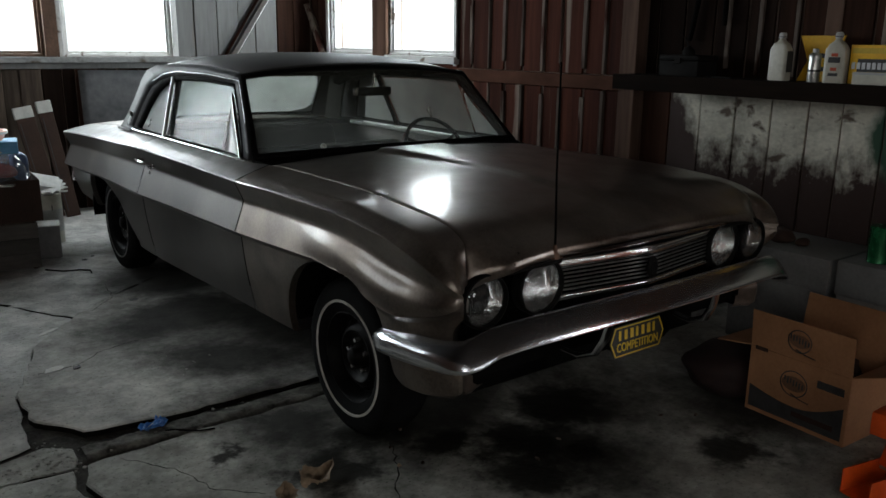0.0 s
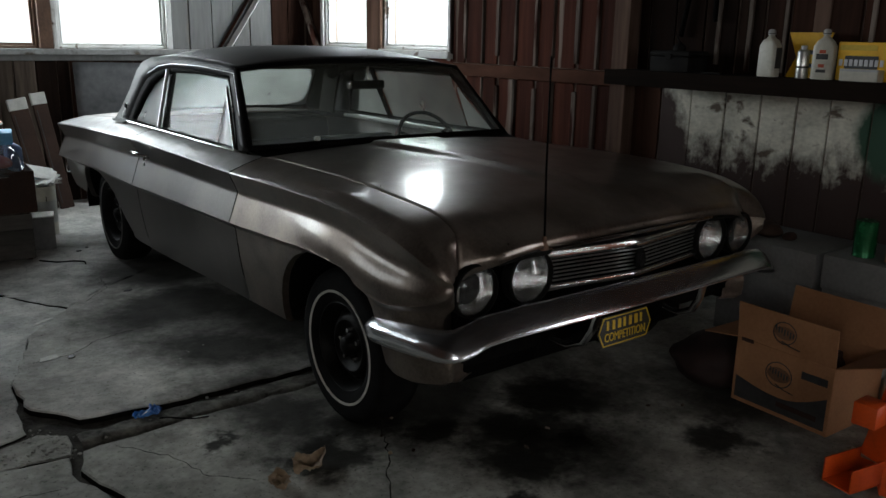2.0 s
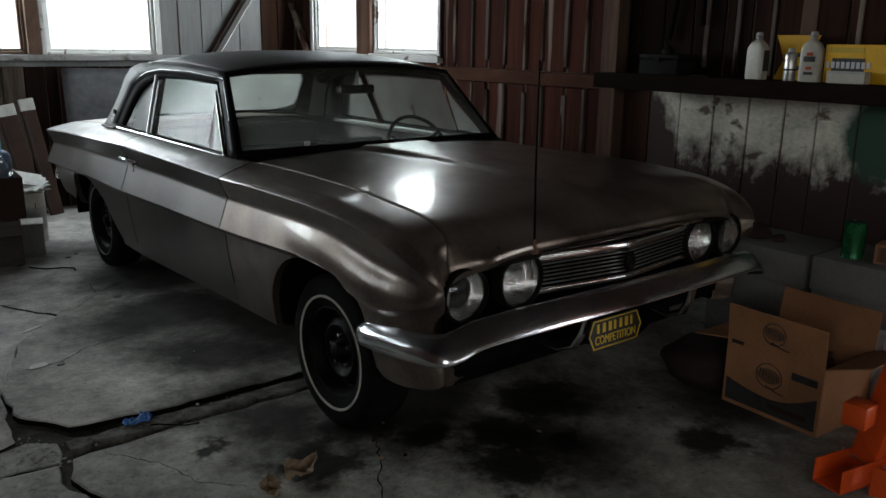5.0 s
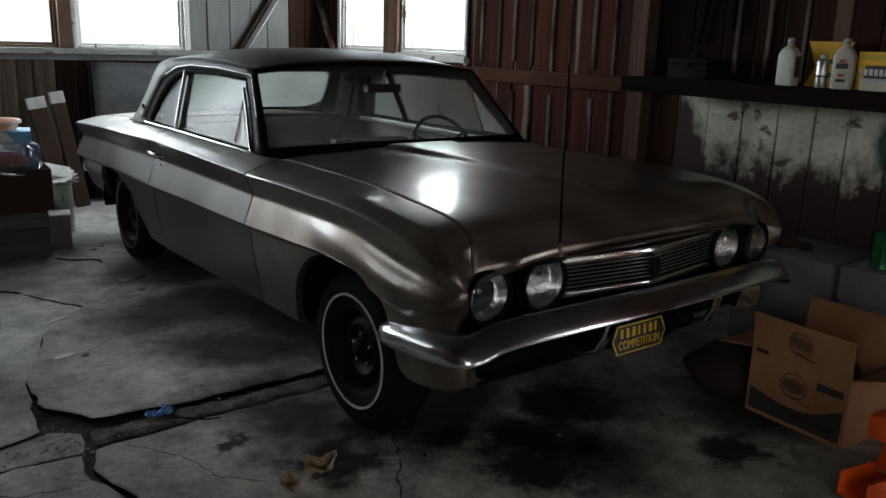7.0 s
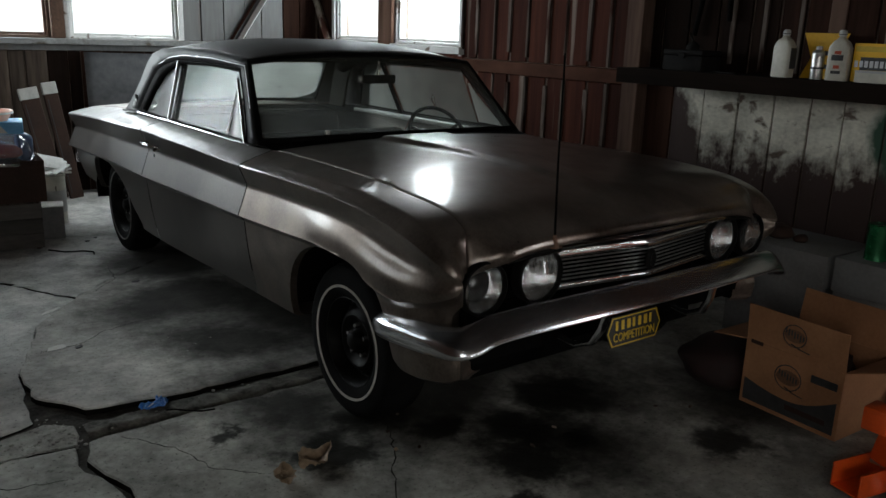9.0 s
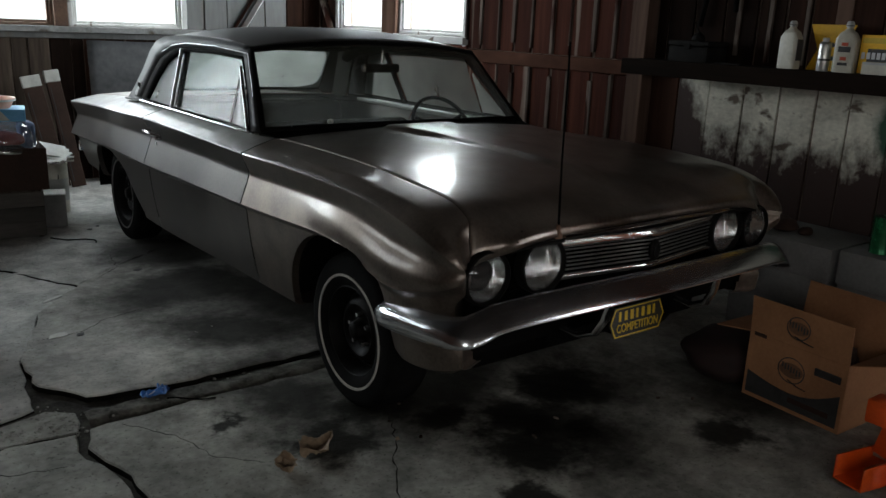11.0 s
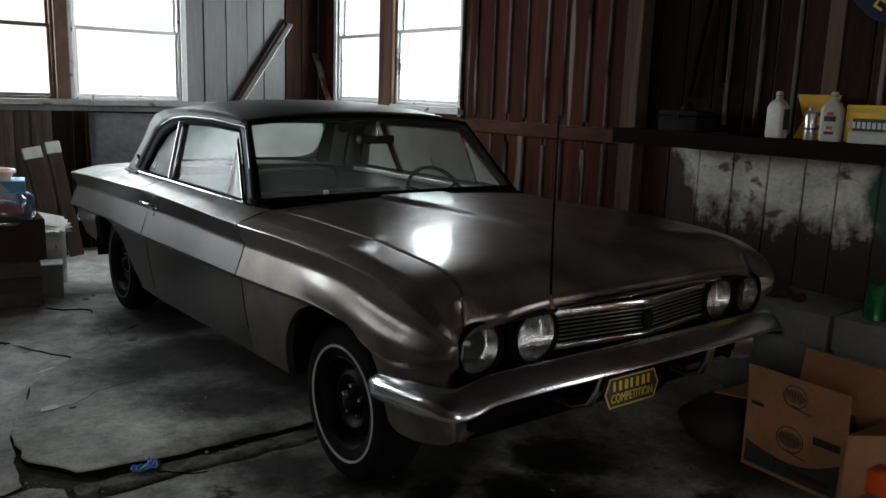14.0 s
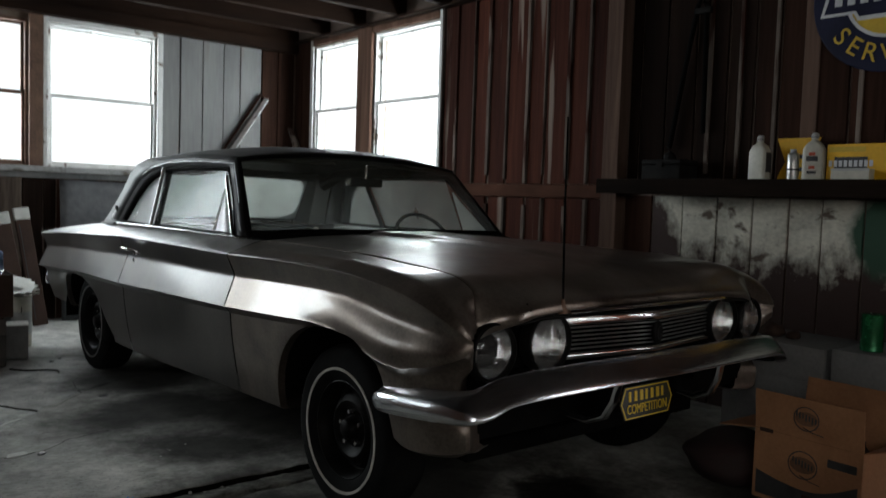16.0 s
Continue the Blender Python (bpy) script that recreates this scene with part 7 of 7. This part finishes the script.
for k, (x, y) in enumerate(((-0.1, -0.1), (0.1, -0.08))):
    jar = thing("glass_jar", "cloudy glass jar in a wire basket", "jar", "jars in the basket", pose(-1.80 + x, 3.25 + y, 0.255))
    g = part("jar_body", lathe([(0, 0), (0.07, 0), (0.075, 0.02), (0.075, 0.20), (0.05, 0.24), (0.05, 0.265), (0, 0.265)], 24), M_VENT, jar, smooth=50)
    part("lid", lathe([(0, 0.266), (0.054, 0.266), (0.054, 0.285), (0, 0.287)], 24), M_TIN, jar)

bag = bmesh.new()
bmesh.ops.create_icosphere(bag, subdivisions=4, radius=0.2)
for v in bag.verts:
    k = 1 + 0.12 * noise.noise(v.co * 8 + Vector((7, 1, 0))) + 0.06 * noise.noise(v.co * 26)
    v.co = Vector((v.co.x * 0.95 * k, v.co.y * 1.15 * k, max(0.0, v.co.z * 1.0 * k + 0.16)))
bg = part("black_bag", bag, M_BAG, smooth=35)
bg.matrix_world = pose(-1.965, 1.42, 0.0)
tagged(bg, "glossy black plastic bag standing on the floor", "bag")
rag = sheet(lambda u, v: (0.16 * (u - 0.5) + 0.02 * noise.noise(Vector((u * 6, v * 6, 2))), 0.20 * (v - 0.5), 0.03 * noise.noise(Vector((u * 9, v * 9, 5))) - 0.5 * max(0, u - 0.6) ** 1.2 * 0.45), 20, 20)
rg2 = thick(part("white_rag", rag, M_PAPER, smooth=30), 0.004)
rg2.matrix_world = pose(-1.87, 1.42, 0.345, 0, 4, 8)
tagged(rg2, "crumpled white rag lying on the black bag", "rag")

# ---- litter on the floor ----
def leaf(x, y, size, turn, seed, label):
    def fn(u, v):
        a, b = (u - 0.5) * 2, (v - 0.5) * 2
        w = (1 - abs(a) ** 2.2) * (0.85 + 0.16 * math.cos(5 * a + seed) + 0.22 * noise.noise(Vector((a * 5, 0.7 * (b > 0), seed))))
        n, f = noise.noise(Vector((a * 2.6, b * 2.6, seed))), noise.noise(Vector((a * 7, b * 7, seed + 5)))
        return (a * size * (1 + 0.1 * n), b * w * size * 0.75, 0.006 + size * (0.34 * b * b + 0.22 * a * a + 0.30 * (n + 0.35) + 0.13 * f))
    ob = part("dead_leaf", sheet(fn, 18, 14), M_LEAF, smooth=35)
    lo = min(v.co.z for v in ob.data.vertices)
    for v in ob.data.vertices:
        v.co.z += 0.001 - lo
    thick(ob, 0.0012)
    ob.matrix_world = pose(x, y, 0.001, 0, 0, turn)
    return tagged(ob, label, "leaf", "dead leaves on the floor")


leaf(-1.065, -0.255, 0.080, 20, 1.0, "large curled dry brown leaf on concrete")
leaf(-1.20, -0.300, 0.056, 75, 4.0, "small curled dry brown leaf on concrete")
leaf(-0.785, -0.335, 0.012, 40, 6.0, "tiny dry leaf scrap on concrete")
bs = sheet(lambda u, v: (0.11 * (u - 0.5), 0.06 * (v - 0.5) + 0.012 * math.sin(8 * u), 0.008 + 0.022 * max(0, noise.noise(Vector((u * 5, v * 5, 3))) + 0.4)), 16, 12)
bw = thick(part("blue_wrapper", bs, M_BLUE, smooth=30), 0.002)
bw.matrix_world = pose(-1.365, 0.50, -0.014, 0, 0, 25)
tagged(bw, "crumpled blue plastic wrapper in the floor groove", "wrapper")
st = part("wire_scrap", tube([(-1.42, 0.50, -0.010), (-1.40, 0.49, -0.004), (-1.37, 0.50, 0.006)], 0.002, 6), M_PAPER)
tagged(st, "thin pale string beside the wrapper", "string")


def scrap(x, y, w, d, turn, seed, mat, label, name="paper_scrap"):
    rnd = random.Random(seed)
    pts = [(w * math.cos(a) * rnd.uniform(0.7, 1.1), d * math.sin(a) * rnd.uniform(0.7, 1.1)) for a in [2 * math.pi * k / 9 for k in range(9)]]
    ob = part(name, prism(pts, 0.0, 0.004), mat, smooth=0)
    ob.matrix_world = pose(x, y, 0.001, 0, 0, turn)
    return tagged(ob, label, "scrap", "scraps on the floor")


scrap(-1.545, 1.30, 0.055, 0.030, 20, 1, M_PAPER, "torn pale paper scrap on concrete")
scrap(-1.46, 1.265, 0.022, 0.016, 50, 2, M_INK, "small dark scrap on concrete")
scrap(-1.45, 1.84, 0.075, 0.016, 35, 3, M_PAPER, "narrow pale paper strip on concrete")
scrap(-1.49, 2.36, 0.060, 0.014, -25, 4, M_PAPER, "narrow pale splinter by a crack")
scrap(-0.935, 2.13, 0.026, 0.018, 10, 5, M_INK, "small dark clod on concrete")
scrap(-0.93, 3.20, 0.02, 0.015, 10, 6, M_INK, "small dark clod on concrete")
scrap(-0.86, 3.27, 0.016, 0.012, 60, 7, M_INK, "small dark clod on concrete")
for k, (x, y) in enumerate(((-0.73, -0.20), (-0.70, -0.36), (-0.35, -0.58), (-0.55, 0.02), (0.30, -0.62), (0.42, -0.70), (-0.62, -0.10), (-0.18, -0.52))):
    scrap(x, y, 0.008 + 0.003 * (k % 3), 0.007, 40 * k, 20 + k, M_BATTEN, "pale stone chip on concrete", "stone_chip")
wire = part("floor_wire", tube([(-1.20, 3.08, 0.004), (-1.12, 2.98, 0.004), (-1.02, 2.95, 0.004), (-0.97, 2.90, 0.004), (-0.98, 2.84, 0.004)], 0.005, 6), M_BLACK, smooth=60)
tagged(wire, "short black cable lying on concrete", "cable")


def hairline(points, w, seed, label):
    """A hairline crack: a thin dark fill lying in the concrete, of uneven width."""
    rnd, line = random.Random(seed), rough_line(points, 0.03, 0.008, seed) + [points[-1]]
    bm, rows = bmesh.new(), []
    for k, (x, y) in enumerate(line):
        a, b = line[max(0, k - 1)], line[min(len(line) - 1, k + 1)]
        dx, dy = b[0] - a[0], b[1] - a[1]
        d = math.hypot(dx, dy) or 1
        h = w * rnd.uniform(0.4, 1.2) * min(1.0, 0.25 + min(k, len(line) - 1 - k) / 4)
        rows.append([bm.verts.new((x + e * dy / d * h, y - e * dx / d * h, z)) for e, z in ((-1, 0.0012), (0, 0.0022), (1, 0.0012))])
    for a, b in zip(rows, rows[1:]):
        for j in (0, 1):
            bm.faces.new((a[j], b[j], b[j + 1], a[j + 1]))
    part("hairline_crack", bm, M_EDGE, floor, label)


for n, (pts, w) in enumerate(CRACKLETS):
    hairline(pts, w, 40 + n, "thin dark crack in the concrete")
wire = part("loose_wire", tube([(-1.343, 0.437, -0.006), (-1.32, 0.40, 0.006), (-1.285, 0.37, 0.004), (-1.24, 0.335, 0.004), (-1.19, 0.325, 0.003)], 0.0028, 6), M_BLACK, smooth=60)
tagged(wire, "thin dark wire lying across the floor groove", "wire")
